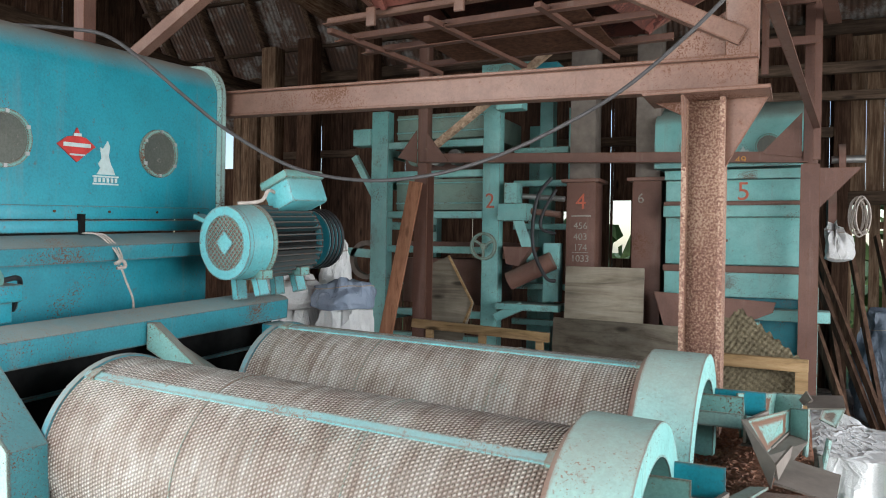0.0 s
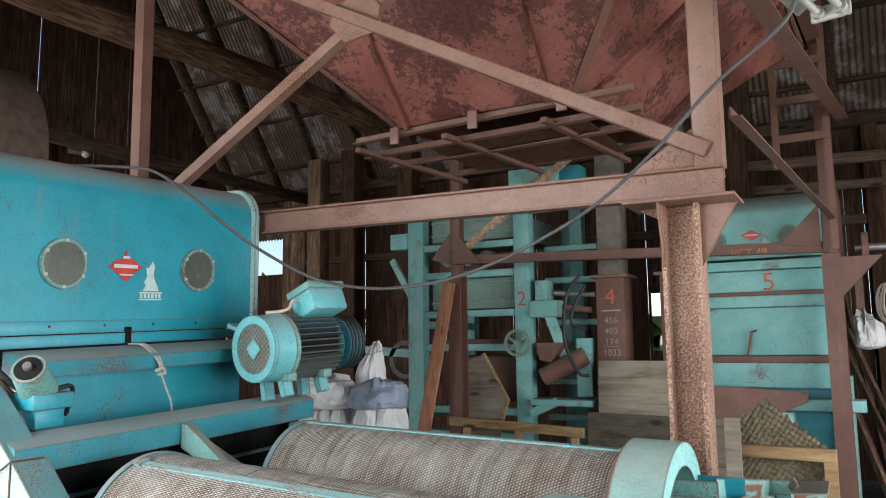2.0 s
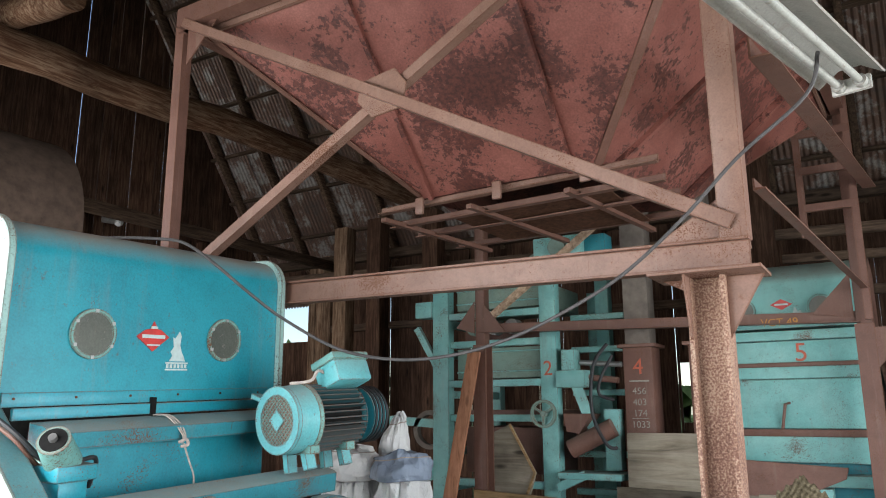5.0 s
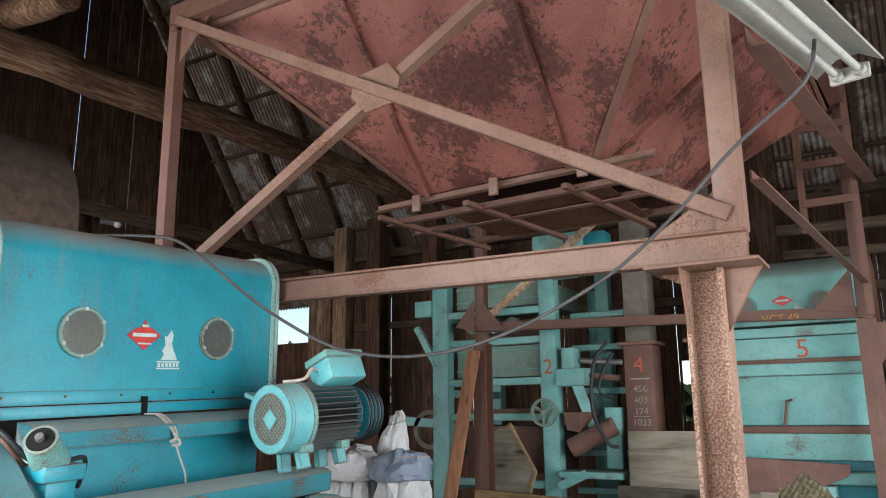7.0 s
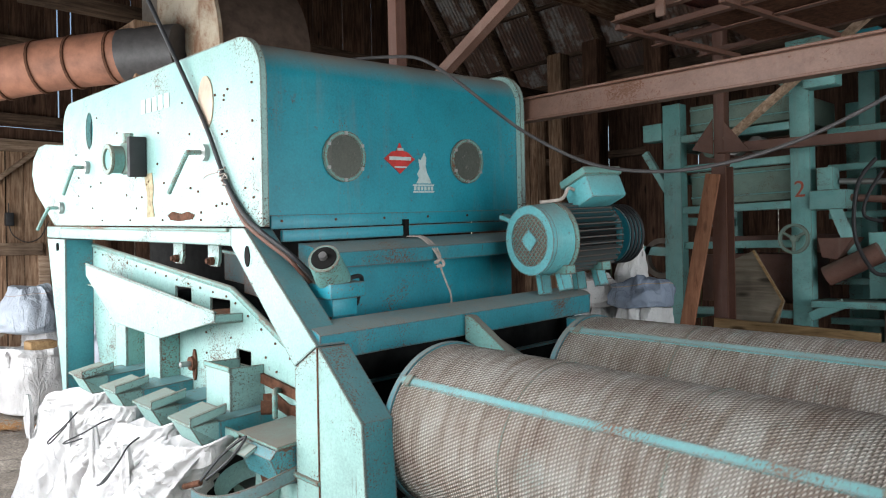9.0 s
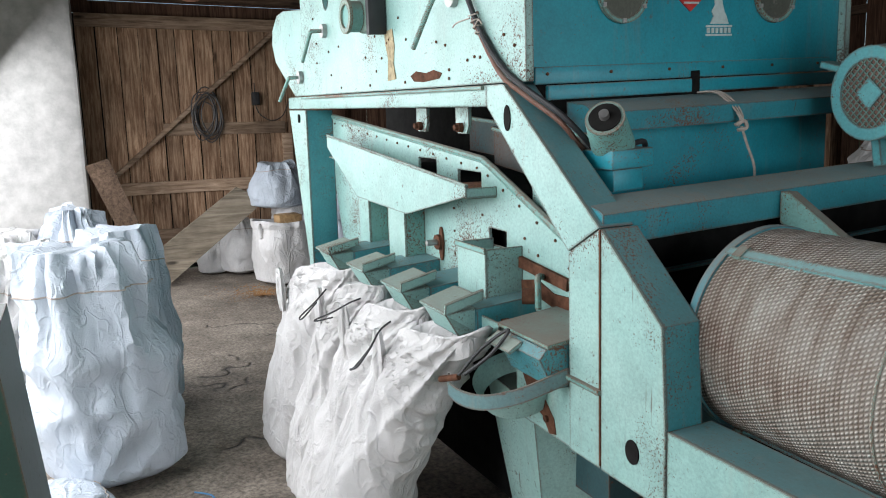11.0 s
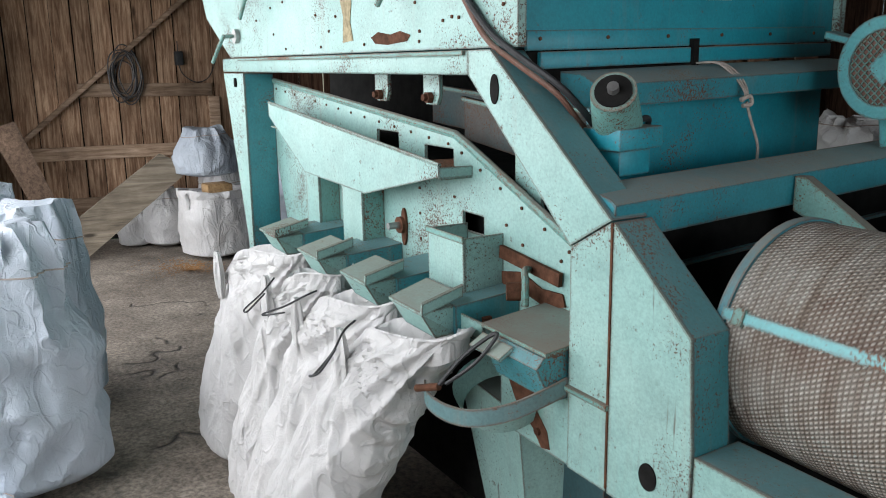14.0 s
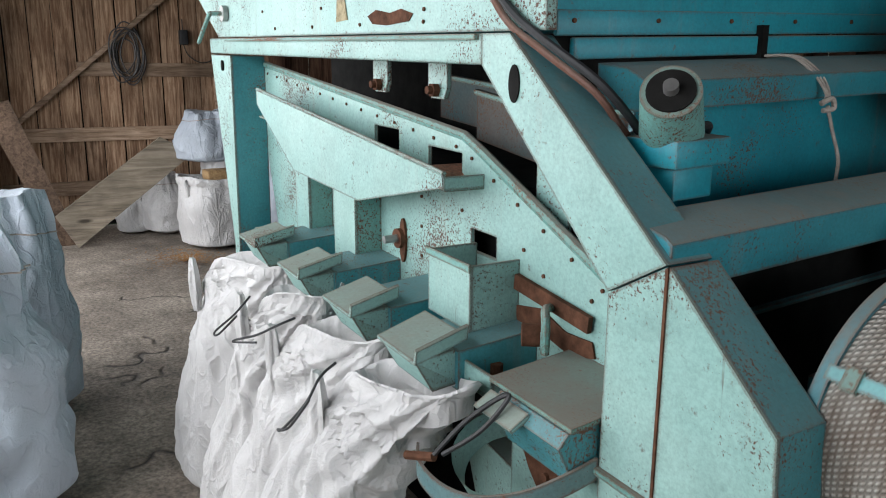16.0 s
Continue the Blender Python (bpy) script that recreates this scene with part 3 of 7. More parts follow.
def barn_walls():
    rnd = random.Random(3)
    tight, loose = (0.001, 0.002, 0.004), (0.002, 0.002, 0.003, 0.004, 0.012, 0.02)
    west = thing("wall_west", (-11.25, 5, 0), "dark gable wall of upright boards with daylight slits", "wall", kind="structure")
    boards_y(west, -11.25, 3.55, 10.5, 0, None, 0.2, loose, rnd)
    boards_y(west, -11.25, 0.3, 3.55, 3.42, None, 0.2, loose, rnd)
    for z0, z1 in ((3.12, 3.26), (3.27, 3.335), (3.343, 3.42)):
        part("plank", box(B(), -11.26, -11.23, 0.3, 3.55, z0, z1), WOOD_DARK, west, "", 0)
    for z in (1.5, 3.35, 4.3):
        part("girt", bar(B(), (-11.16, 3.5 if z < 3 else 0.3, z), (-11.16, 10.45, z), 0.11, 0.13, bevel=0.008), WOOD_BEAM_Y, west)
    for y in (3.5, 6.6, 9.0):
        part("post", box(B(), -11.2, -11.05, y - 0.08, y + 0.08, 0, 4.7, 0.01), WOOD_DARK, west)
    north = thing("wall_north", (-4, 10.55, 0), "weathered board wall with gaps, a window hole and a gateway", "wall", kind="structure")
    boards_x(north, 10.5, -11.2, -9.86, 0, 2.98, 0.17, tight, rnd)
    boards_x(north, 10.5, -11.2, -9.86, 4.12, 4.5, 0.17, tight, rnd)
    # paler wood: light on these boards put into their colour
    boards_x(north, 10.5, -9.86, -9.1, 0, 4.5, 0.2, loose, rnd, WOOD_DOOR)
    boards_x(north, 10.5, -9.1, -6.3, 0, 4.5, 0.21, loose, rnd)
    boards_x(north, 10.5, -6.3, -4.3, 0, 4.5, 0.21, loose, rnd)
    boards_x(north, 10.5, -4.3, -3.85, 0, 4.5, 0.2, loose, rnd)
    boards_x(north, 10.5, -3.85, -3.6, 0, 2.02, 0.14, tight, rnd)
    boards_x(north, 10.5, -3.85, -3.6, 2.2, 4.5, 0.14, tight, rnd)
    boards_x(north, 10.5, -3.6, -3.15, 0, 4.5, 0.2, loose, rnd)
    boards_x(north, 10.5, -3.15, -2.9, 0, 1.55, 0.14, tight, rnd)
    boards_x(north, 10.5, -3.15, -2.9, 2.35, 4.5, 0.14, tight, rnd)
    boards_x(north, 10.5, -2.9, -0.3, 0, 4.5, 0.2, tight, rnd)
    # paler wood paints the boards over the gate as lit
    boards_x(north, 10.5, -0.3, 1.9, 2.35, 4.5, 0.2, tight, rnd, WOOD_DOOR)
    boards_x(north, 10.5, 1.9, 2.8, 0, 4.5, 0.2, tight, rnd)
    for x in (-9.3, -7.0, -4.2, -0.36, 1.96):
        # the post by the window hole gets the paler wood, painted as lit
        part("post", box(B(), x - 0.09, x + 0.09, 10.33, 10.48, 0, 4.5, 0.01), WOOD_DOOR if x < -9 else WOOD_DARK, north)
    part("wall_plate", bar(B(), (-11.2, 10.4, 4.4), (2.8, 10.4, 4.4), 0.16, 0.16, bevel=0.01), WOOD_BEAM_X, north)
    part("girt", bar(B(), (-9.4, 10.4, 3.15), (-0.3, 10.4, 3.15), 0.1, 0.12, bevel=0.01), WOOD_BEAM_X, north)
    part("gate_lintel", bar(B(), (-0.3, 10.4, 2.34), (1.9, 10.4, 2.34), 0.14, 0.16, bevel=0.01), WOOD_BEAM_X, north)
    east = thing("wall_east", (2.85, 5, 0), "plain dark board wall", "wall", kind="structure")
    boards_y(east, 2.82, 6.0, 10.5, 0, None, 0.34, (0.001, 0.002), rnd)
    boards_y(east, 2.82, -1.4, -0.8, 0, None, 0.3, (0.001, 0.002), rnd)
    # the opening below is assumed, to let in the added east lamp
    boards_y(east, 2.82, -0.8, 6.0, 3.6, None, 0.34, (0.001, 0.002), rnd)
    south = thing("wall_south", (-4, -1.5, 0), "limewashed wall with a wide gateway", "wall", kind="structure")
    part("wall_end", box(B(), -0.95, 2.9, -1.6, -1.35, 0, 3.6, 0.02), MASONRY, south)
    part("lintel_wall", box(B(), -11.3, 2.9, -1.6, -1.35, 3.62, 5.1, 0.02), MASONRY, south)
    pier = B()
    box(pier, -11.2, -10.35, -1.6, 0.37, 0, 3.6, 0.05)
    bmesh.ops.subdivide_edges(pier, edges=pier.edges, cuts=5, use_grid_fill=True)
    for v in pier.verts:
        v.co += 0.03 * noise.noise_vector(v.co * 2.3)
    part("pier", pier, MASONRY, south, "thick whitewashed pier with crumbling plaster")


def corrugated(bm, x0, x1, ya, za, yb, zb, pitch=0.076, depth=0.018):
    n = int((x1 - x0) / pitch * 6)
    lo, hi = [], []
    for i in range(n + 1):
        x = x0 + (x1 - x0) * i / n
        d = depth * math.sin(math.tau * (x - x0) / pitch)
        lo.append(bm.verts.new((x, ya, za + d)))
        hi.append(bm.verts.new((x, yb, zb + d)))
    for i in range(n):
        bm.faces.new((lo[i], lo[i + 1], hi[i + 1], hi[i]))
    return bm


def barn_roof():
    rnd = random.Random(8)
    roof = thing("roof", (-4, 4, 4.45), "corrugated metal roof on rough rafters", "roof", kind="structure")
    for k in range(8):
        x0 = -12.4 + k * 1.95
        for j in range(4):
            ya, yb = 11.1 - j * 1.75, 11.1 - (j + 1) * 1.75 - 0.1
            dz = 0.02 * rnd.random() + 0.012 * (j % 2) + 0.03 * (k % 2)
            part("sheet", corrugated(B(), x0, x0 + 2.03, ya, roof_height(ya) + 0.12 + dz, yb, roof_height(yb) + 0.12 + dz), ROOF_METAL, roof, "", 60)
    single("ceiling_south", prism(B(), [(4.1, 13.56), (-2.9, 3.76), (-2.9, 3.86), (4.1, 13.66)], "x", -11.6, 3.1), ROOF_METAL, "corrugated metal roof slope above the gateway", "roof", kind="structure", smooth=0)
    for i in range(14):
        x = -10.92 + i * 1.02
        part("rafter", bar(B(), (x, 10.9, roof_height(10.9) - 0.07), (x, 4.1, roof_height(4.1) - 0.07), 0.09, 0.14, bevel=0.01), WOOD_BEAM_Y, roof)
    for i in range(13):
        y = 10.75 - i * 0.52
        part("batten", bar(B(), (-11.5, y, roof_height(y) + 0.045), (2.9, y, roof_height(y) + 0.045), 0.07, 0.05), WOOD_BEAM_X, roof)


def log_beam(name, a, b, r, seed, label):
    """A crooked round log with a rough surface."""
    bm, rnd = B(), random.Random(seed)
    a, b = Vector(a), Vector(b)
    pts = [a.lerp(b, i / 24) + Vector((0.05 * math.sin(i * 0.4 + seed), 0, 0.05 * math.sin(i * 0.29 + seed * 2))) for i in range(25)]
    tube(bm, pts, r, 16)
    for v in bm.verts:
        v.co += 0.05 * noise.noise_vector(v.co * 1.4) + 0.015 * noise.noise_vector(v.co * 7)
    return single(name, bm, LOG_WOOD, label, "beam", kind="structure", smooth=60)


def barn_frame():
    log_beam("tie_beam_1", (-7.0, -1.3, 4.9), (-7.0, 10.4, 5.04), 0.17, 1, "rough round log tie beam with bark stains")
    log_beam("tie_beam_2", (-9.6, 2.9, 5.2), (-6.2, 3.2, 5.15), 0.13, 5, "short pale round log across the tie beam")
    single("collar_beam", bar(B(), (-8.9, 2.0, 4.2), (-8.9, 10.3, 4.2), 0.12, 0.16, bevel=0.01), WOOD_BEAM_Y, "squared timber collar beam", "beam", kind="structure")
    single("eave_rail", bar(B(), (-9.9, 9.3, 3.9), (2.7, 9.3, 3.62), 0.09, 0.12, bevel=0.008), WOOD_BEAM_X, "long horizontal timber rail below the roof", "beam", kind="structure")
    single("eave_rail_low", bar(B(), (-1.6, 9.3, 3.42), (2.7, 9.3, 3.3), 0.09, 0.1, bevel=0.008), WOOD_BEAM_X, "second timber rail below the roof", "beam", kind="structure")
    for x, y in ((-8.0, 9.2), (-7.2, 9.0), (-6.2, 9.0), (-2.3, 8.6), (-1.75, 8.9)):
        # western posts get the paler wood, painted as lit
        single("barn_post", box(B(), x - 0.13, x + 0.13, y - 0.12, y + 0.12, 0, 4.6, 0.02), WOOD_DARK if x > -7.5 else WOOD_DOOR, "squared upright timber post of the barn", "post", "barn posts")


def barn_door():
    rnd = random.Random(11)
    door = thing("door_1", (-11.2, 2.0, 0), "closed boarded barn door with rails and a diagonal brace", "door", kind="structure")
    y = 0.4
    while y < 3.5:
        w = rnd.uniform(0.19, 0.25)
        part("plank", box(B(), -11.215, -11.19, y, min(y + w, 3.55) - rnd.choice((0.006, 0.01, 0.016)), 0.06 + rnd.uniform(0, 0.03), 3.1, 0.003), WOOD_DOOR, door, "", 0)
        y += w
    # near-black sheet added behind the boards keeps the gaps dark
    part("backing", box(B(), -11.245, -11.225, 0.3, 3.55, 0.02, 3.11), SHADE_BLACK, door)
    for z, y0, y1 in ((0.46, 0.45, 3.45), (1.05, 0.68, 3.45), (1.755, 1.28, 2.78), (3.03, 0.4, 3.45)):
        part("rail", bar(B(), (-11.168, y0, z), (-11.168, y1, z), 0.045, 0.15, bevel=0.006), WOOD_RAIL, door)
    part("brace", bar(B(), (-11.165, 0.6, 1.14), (-11.165, 2.72, 2.97), 0.05, 0.17, (1, 0, 0), 0.006), WOOD_RAIL, door)
    part("stile", bar(B(), (-11.165, 2.8, 0.1), (-11.165, 2.8, 1.67), 0.045, 0.13, (0, 1, 0), 0.006), WOOD_RAIL, door)
    part("latch_box", box(B(), -11.19, -11.11, 2.37, 2.46, 2.04, 2.2, 0.008), DARK, door, "black switch box")
    part("switch_wire", tube(B(), smooth_line([(-11.15, 2.41, 2.2), (-11.15, 2.41, 2.32)]) , 0.006, 6), DARK, door)
    part("switch_wire", tube(B(), smooth_line([(-11.15, 2.41, 2.04), (-11.14, 2.46, 1.92), (-11.13, 2.6, 1.84), (-11.13, 2.75, 1.9), (-11.13, 2.85, 2.1)]), 0.006, 6), DARK, door)
    coil = thing("cable_coil", (-11.12, 1.79, 1.5), "coil of black cable hung on the door", "cable")
    rc = random.Random(5)
    for k in range(9):
        bm, rr, oy, oz, lop = B(), rc.uniform(0.17, 0.27), rc.uniform(-0.05, 0.05), rc.uniform(-0.05, 0.02), rc.uniform(-0.3, 0.3)
        pts = [(-11.12 + 0.008 * k, 1.79 + oy + rr * 0.62 * math.sin(a) + 0.05 * lop * math.cos(a), 1.93 + oz + rr * 1.15 * math.cos(a) + 0.02 * math.sin(3 * a + k)) for a in [i * math.tau / 24 for i in range(25)]]
        part("loop", tube(bm, pts, 0.008, 6), CABLE, coil)


def gate_and_outside():
    gate = thing("picket_gate", (0.8, 10.9, 0), "weathered picket gate against daylight", "gate")
    for i in range(12):
        x = -0.3 + i * 0.16
        part("picket", box(B(), x, x + 0.122, 11.3, 11.325, 0.25, 2.35, 0.004), WOOD_DOOR, gate)
    for z in (0.6, 2.0):
        part("rail", box(B(), -0.35, 2.05, 11.33, 11.37, z, z + 0.09), WOOD_DOOR, gate)
    for x in (-0.4, 2.05):
        part("gate_post", box(B(), x - 0.06, x + 0.06, 11.3, 11.42, -0.06, 2.4), WOOD_DARK, gate)
    rnd, bm = random.Random(2), B()
    for _ in range(900):
        p = Vector((rnd.uniform(-22, 12), rnd.uniform(16, 21), 0))
        p.z = rnd.random() ** 1.5 * (2.2 + 1.4 * math.sin(p.x * 0.7))
        s = rnd.uniform(0.2, 0.5)
        q = [p + Vector((rnd.uniform(-s, s), rnd.uniform(-s, s), rnd.uniform(-s, s))) for _ in range(4)]
        vs = [bm.verts.new(c) for c in q]
        bm.faces.new(vs[:3]), bm.faces.new((vs[0], vs[2], vs[3])), bm.faces.new((vs[1], vs[3], vs[2]))
    single("hedge", bm, FAR_GREEN, "overgrown green hedge beyond the barn", "hedge", kind="stuff", smooth=0)


ground_and_floor()
barn_walls()
barn_roof()
barn_frame()
barn_door()
gate_and_outside()


# ---- the hopper on its steel stand ----
def hopper_stand():
    st = thing("hopper_stand", (-2.5, 4.5, 0), "red-brown welded steel stand with cross braces", "steel stand")
    part("post", section(B(), (-4.13, 2.76, 0), (-4.16, 2.76, 4.05), [(-0.036, -0.036), (0.036, -0.036), (0.036, -0.026), (-0.026, -0.026), (-0.026, 0.036), (-0.036, 0.036)], (0, 1, 0)), PRIMER, st)
    for x in (-4.0, -0.76):
        part("post", section(B(), (x, 6.35, 0), (x, 6.35, 2.33), i_outline(0.13, 0.15, 0.014), (0, 1, 0)), PRIMER, st)
        part("upper_post", box(B(), x - 0.05, x + 0.05, 6.3, 6.4, 2.33, 4.05, 0.005), PRIMER, st)
    part("upper_post", box(B(), -1.07, -0.97, 2.66, 2.76, 2.3, 4.05, 0.006), PRIMER_PALE, st)
    part("column", section(B(), (-1.137, 2.76, 0), (-1.137, 2.76, 2.178), i_outline(0.13, 0.135, 0.016), (1, 0, 0)), COLUMN, st, "thickly painted steel column")
    part("gusset", prism(B(), [(2.695, 2.177), (2.62, 2.177), (2.695, 1.95)], "x", -1.2, -1.19), PRIMER_PALE, st)
    for poly, y in (([(-1.07, 2.177), (-0.94, 2.177), (-1.07, 1.95)], 2.74), ([(-1.21, 2.177), (-1.3, 2.177), (-1.21, 2.13)], 2.74)):
        part("gusset", prism(B(), poly, "y", y, y + 0.012), PRIMER_PALE, st)
    part("front_beam", section(B(), (-4.15, 2.68, 2.295), (-0.97, 2.68, 2.245), i_outline(0.06, 0.11, 0.01)), PRIMER_PALE, st)
    part("gusset", prism(B(), [(-1.06, 2.31), (-1.3, 2.31), (-1.06, 2.46)], "y", 2.682, 2.69), PRIMER_PALE, st)
    part("base_plate", box(B(), -1.32, -0.93, 2.6, 2.84, 2.178, 2.19), PRIMER_PALE, st)
    part("cross_brace", angle_iron(B(), (-4.05, 2.64, 3.98), (-1.03, 2.64, 2.33), 0.055, (0, 1, 0)), PRIMER_PALE, st)
    part("cross_brace", angle_iron(B(), (-4.06, 2.69, 2.36), (-1.05, 2.69, 4.02), 0.055, (0, 1, 0)), PRIMER_PALE, st)
    part("gusset", prism(B(), [(-2.72, 3.2), (-2.7, 3.3), (-2.5, 3.33), (-2.43, 3.24), (-2.45, 3.12), (-2.63, 3.1)], "y", 2.672, 2.68), PRIMER_PALE, st, "welded gusset plate")
    part("gusset", prism(B(), [(2.765, 2.32), (3.0, 2.32), (2.765, 2.55)], "x", -1.02, -1.01), PRIMER_PALE, st)
    part("gusset", prism(B(), [(-4.05, 4.0), (-3.8, 4.0), (-4.05, 3.75)], "y", 2.7, 2.708), PRIMER, st)
    for a, b, w in (((-4.0, 6.32, 2.44), (-0.78, 6.32, 2.34), 0.09),):
        part("bar", angle_iron(B(), a, b, w), PRIMER, st)
    part("brace", angle_iron(B(), (-0.96, 2.8, 2.5), (-0.74, 6.3, 2.58), 0.045), PRIMER, st)
    part("brace", angle_iron(B(), (-0.93, 2.8, 3.02), (-0.66, 6.3, 3.36), 0.09), PRIMER, st)
    part("brace", bar(B(), (-3.95, 6.32, 2.55), (-2.6, 6.2, 3.45), 0.05, 0.06), WOOD_RAIL, st, "wooden strut")
    part("gusset", prism(B(), [(-0.7, 2.3), (-0.42, 2.3), (-0.7, 2.0)], "y", 6.28, 6.29), PRIMER, st)
    part("gusset", prism(B(), [(-0.82, 2.38), (-1.1, 2.42), (-0.82, 2.72)], "y", 6.28, 6.29), PRIMER, st)
    part("gusset", prism(B(), [(-3.95, 2.44), (-3.72, 2.44), (-3.95, 2.72)], "y", 6.28, 6.29), PRIMER, st)
    part("gusset", prism(B(), [(-4.05, 2.44), (-4.25, 2.5), (-4.05, 2.75)], "y", 6.28, 6.29), PRIMER, st)
    for a, b in (((-4.1, 2.7, 4.05), (-0.97, 2.7, 4.05)), ((-4.05, 6.35, 4.05), (-0.76, 6.35, 4.05)), ((-4.1, 2.7, 4.05), (-4.0, 6.35, 4.05)), ((-0.97, 2.7, 4.05), (-0.76, 6.35, 4.05))):
        part("top_beam", bar(B(), a, b, 0.1, 0.12), PRIMER, st)


def hopper():
    hp = thing("grain_hopper", (-2.5, 4.4, 3.0), "flaking red sheet-steel hopper with ribs and rust spots", "hopper")
    top = [(-4.02, 2.78, 4.0), (-1.0, 2.78, 4.0), (-0.85, 6.28, 4.0), (-3.98, 6.28, 4.0)]
    low = [(-3.15, 3.93, 3.08), (-1.91, 3.77, 3.04), (-1.72, 4.9, 3.04), (-2.95, 5.05, 3.08)]
    names = ("front_sheet", "side_sheet", "back_sheet", "side_sheet")
    for i in range(4):
        j = (i + 1) % 4
        bm = B()
        a, b, c, d = (Vector(p) for p in (top[i], top[j], low[j], low[i]))
        n = (b - a).cross(c - a).normalized() * 0.006
        g = [[a.lerp(b, u / 8).lerp(d.lerp(c, u / 8), v / 8) for u in range(9)] for v in range(9)]
        for sgn in (1, -1):
            vs = [[bm.verts.new(p + sgn * n + 0.006 * noise.noise_vector(p * 2.2)) for p in r] for r in g]
            for r in range(8):
                for k in range(8):
                    bm.faces.new((vs[r][k], vs[r][k + 1], vs[r + 1][k + 1], vs[r + 1][k]))
        part(names[i], bm, HOPPER_RED, hp)
        for u, w in (((0.36, 0.08), (0.665, 0.9)), ((0.43, 0.11), (0.72, 0.94)), ((0.33, 0.33), (0.66, 0.66)), ((0.33, 0.33), (0.66, 0.66)))[i]:
            e0, e1 = a.lerp(b, u), d.lerp(c, w)
            out = -n.normalized() * 0.025
            if (e0 + out - Vector((-2.5, 4.4, 3.4))).length < (e0 - Vector((-2.5, 4.4, 3.4))).length:
                out = -out
            part("rib", bar(B(), e0 + out, e1 + out, 0.03, 0.045, out), HOPPER_RED, hp)
        out = Vector((a.x + 2.5, a.y - 4.4, 0)).normalized() * 0.02
        part("corner_iron", angle_iron(B(), a + out, d + out, 0.05), PRIMER, hp)
        part("rim_strip", bar(B(), a + Vector((0, 0, 0.03)), b + Vector((0, 0, 0.03)), 0.02, 0.14), PRIMER_PALE, hp)
    gate = thing("slide_gate", (-2.5, 4.4, 2.9), "rusty slide gate rails under the hopper mouth", "slide gate")
    for y0, z in ((3.84, 3.0), (3.98, 2.93), (4.3, 2.93), (4.9, 2.96)):
        part("rail", angle_iron(B(), (-3.5, y0 + 0.14, z + 0.02), (-1.55, y0 - 0.05, z), 0.05), PRIMER_PALE if y0 < 3.9 else PRIMER, gate)
    for x in (-3.4, -2.75, -2.1):
        part("cross_rail", bar(B(), (x, 3.85, 2.95), (x + 0.15, 5.1, 2.95), 0.04, 0.03), PRIMER, gate)
    part("slide_plate", box(B(), -3.0, -1.9, 4.05, 4.85, 2.96, 2.966), RUST, gate)
    for x in (-3.12, -2.53, -1.95):
        part("lug", box(B(), x - 0.03, x + 0.03, 3.79 - 0.1 * (x + 2.5), 3.81 - 0.1 * (x + 2.5), 2.95, 3.06, 0.004), PRIMER_PALE, gate)


def ladder():
    ld = thing("steel_ladder", (-0.5, 5.2, 2.2), "red-brown steel ladder to the hopper", "ladder")
    part("stile", bar(B(), (-0.72, 6.2, 2.35), (-0.72, 6.2, 4.5), 0.05, 0.05, (0, 1, 0)), PRIMER, ld)
    part("stile", bar(B(), (-1.08, 6.2, 3.0), (-1.08, 6.2, 4.5), 0.05, 0.05, (0, 1, 0)), PRIMER, ld)
    for z in (3.2, 3.5, 3.8, 4.1, 4.4):
        part("rung", box(B(), -1.08, -0.7, 6.17, 6.2, z, z + 0.06), PRIMER, ld)


hopper_stand()
hopper()
ladder()


# ---- strip lamp and hanging cables ----
def strip_lamp():
    lp = thing("strip_lamp", (-0.72, 2.1, 2.8), "unlit fluorescent strip lamp with dusty white reflector", "lamp")
    a, b = Vector((-0.6, 2.72, 2.8)), Vector((-0.93, 1.45, 2.8))
    d = (b - a).normalized()
    s = Vector((-d.y, d.x, 0))
    bm = B()
    prof = [(-0.11, 0.0), (-0.04, 0.05), (0.04, 0.05), (0.11, 0.0), (0.105, -0.004), (0.036, 0.044), (-0.036, 0.044), (-0.105, -0.004)]
    va = [bm.verts.new(a + s * p + Vector((0, 0, q + 0.02))) for p, q in prof]
    vb = [bm.verts.new(b + s * p + Vector((0, 0, q + 0.02))) for p, q in prof]
    for i in range(8):
        bm.faces.new((va[i], va[(i + 1) % 8], vb[(i + 1) % 8], vb[i]))
    part("reflector", bm, LAMP_WHITE, lp)
    for o in (-0.035, 0.035):
        part("tube", cyl(B(), a + s * o + d * 0.04, b + s * o - d * 0.04, 0.013, 14), LAMP_WHITE, lp, "grey unlit glass tube")
        for e, f in ((a, 0.0), (b, -0.03)):
            part("socket", cyl(B(), e + s * o + d * f, e + s * o + d * (f + 0.035), 0.022, 16), LAMP_WHITE, lp)
    for e, f in ((a, 0.0), (b, -0.02)):
        bm = B()
        bar(bm, e + d * f + s * -0.065, e + d * f + s * 0.065, 0.02, 0.055, bevel=0.008)
        part("end_cap", bm, LAMP_WHITE, lp)
    for f in (0.2, 0.8):
        p = a.lerp(b, f)
        part("hanger", tube(B(), [p + Vector((0, 0, 0.07)), p + Vector((0, 0, 5.2))], 0.004, 5), STEEL, lp)


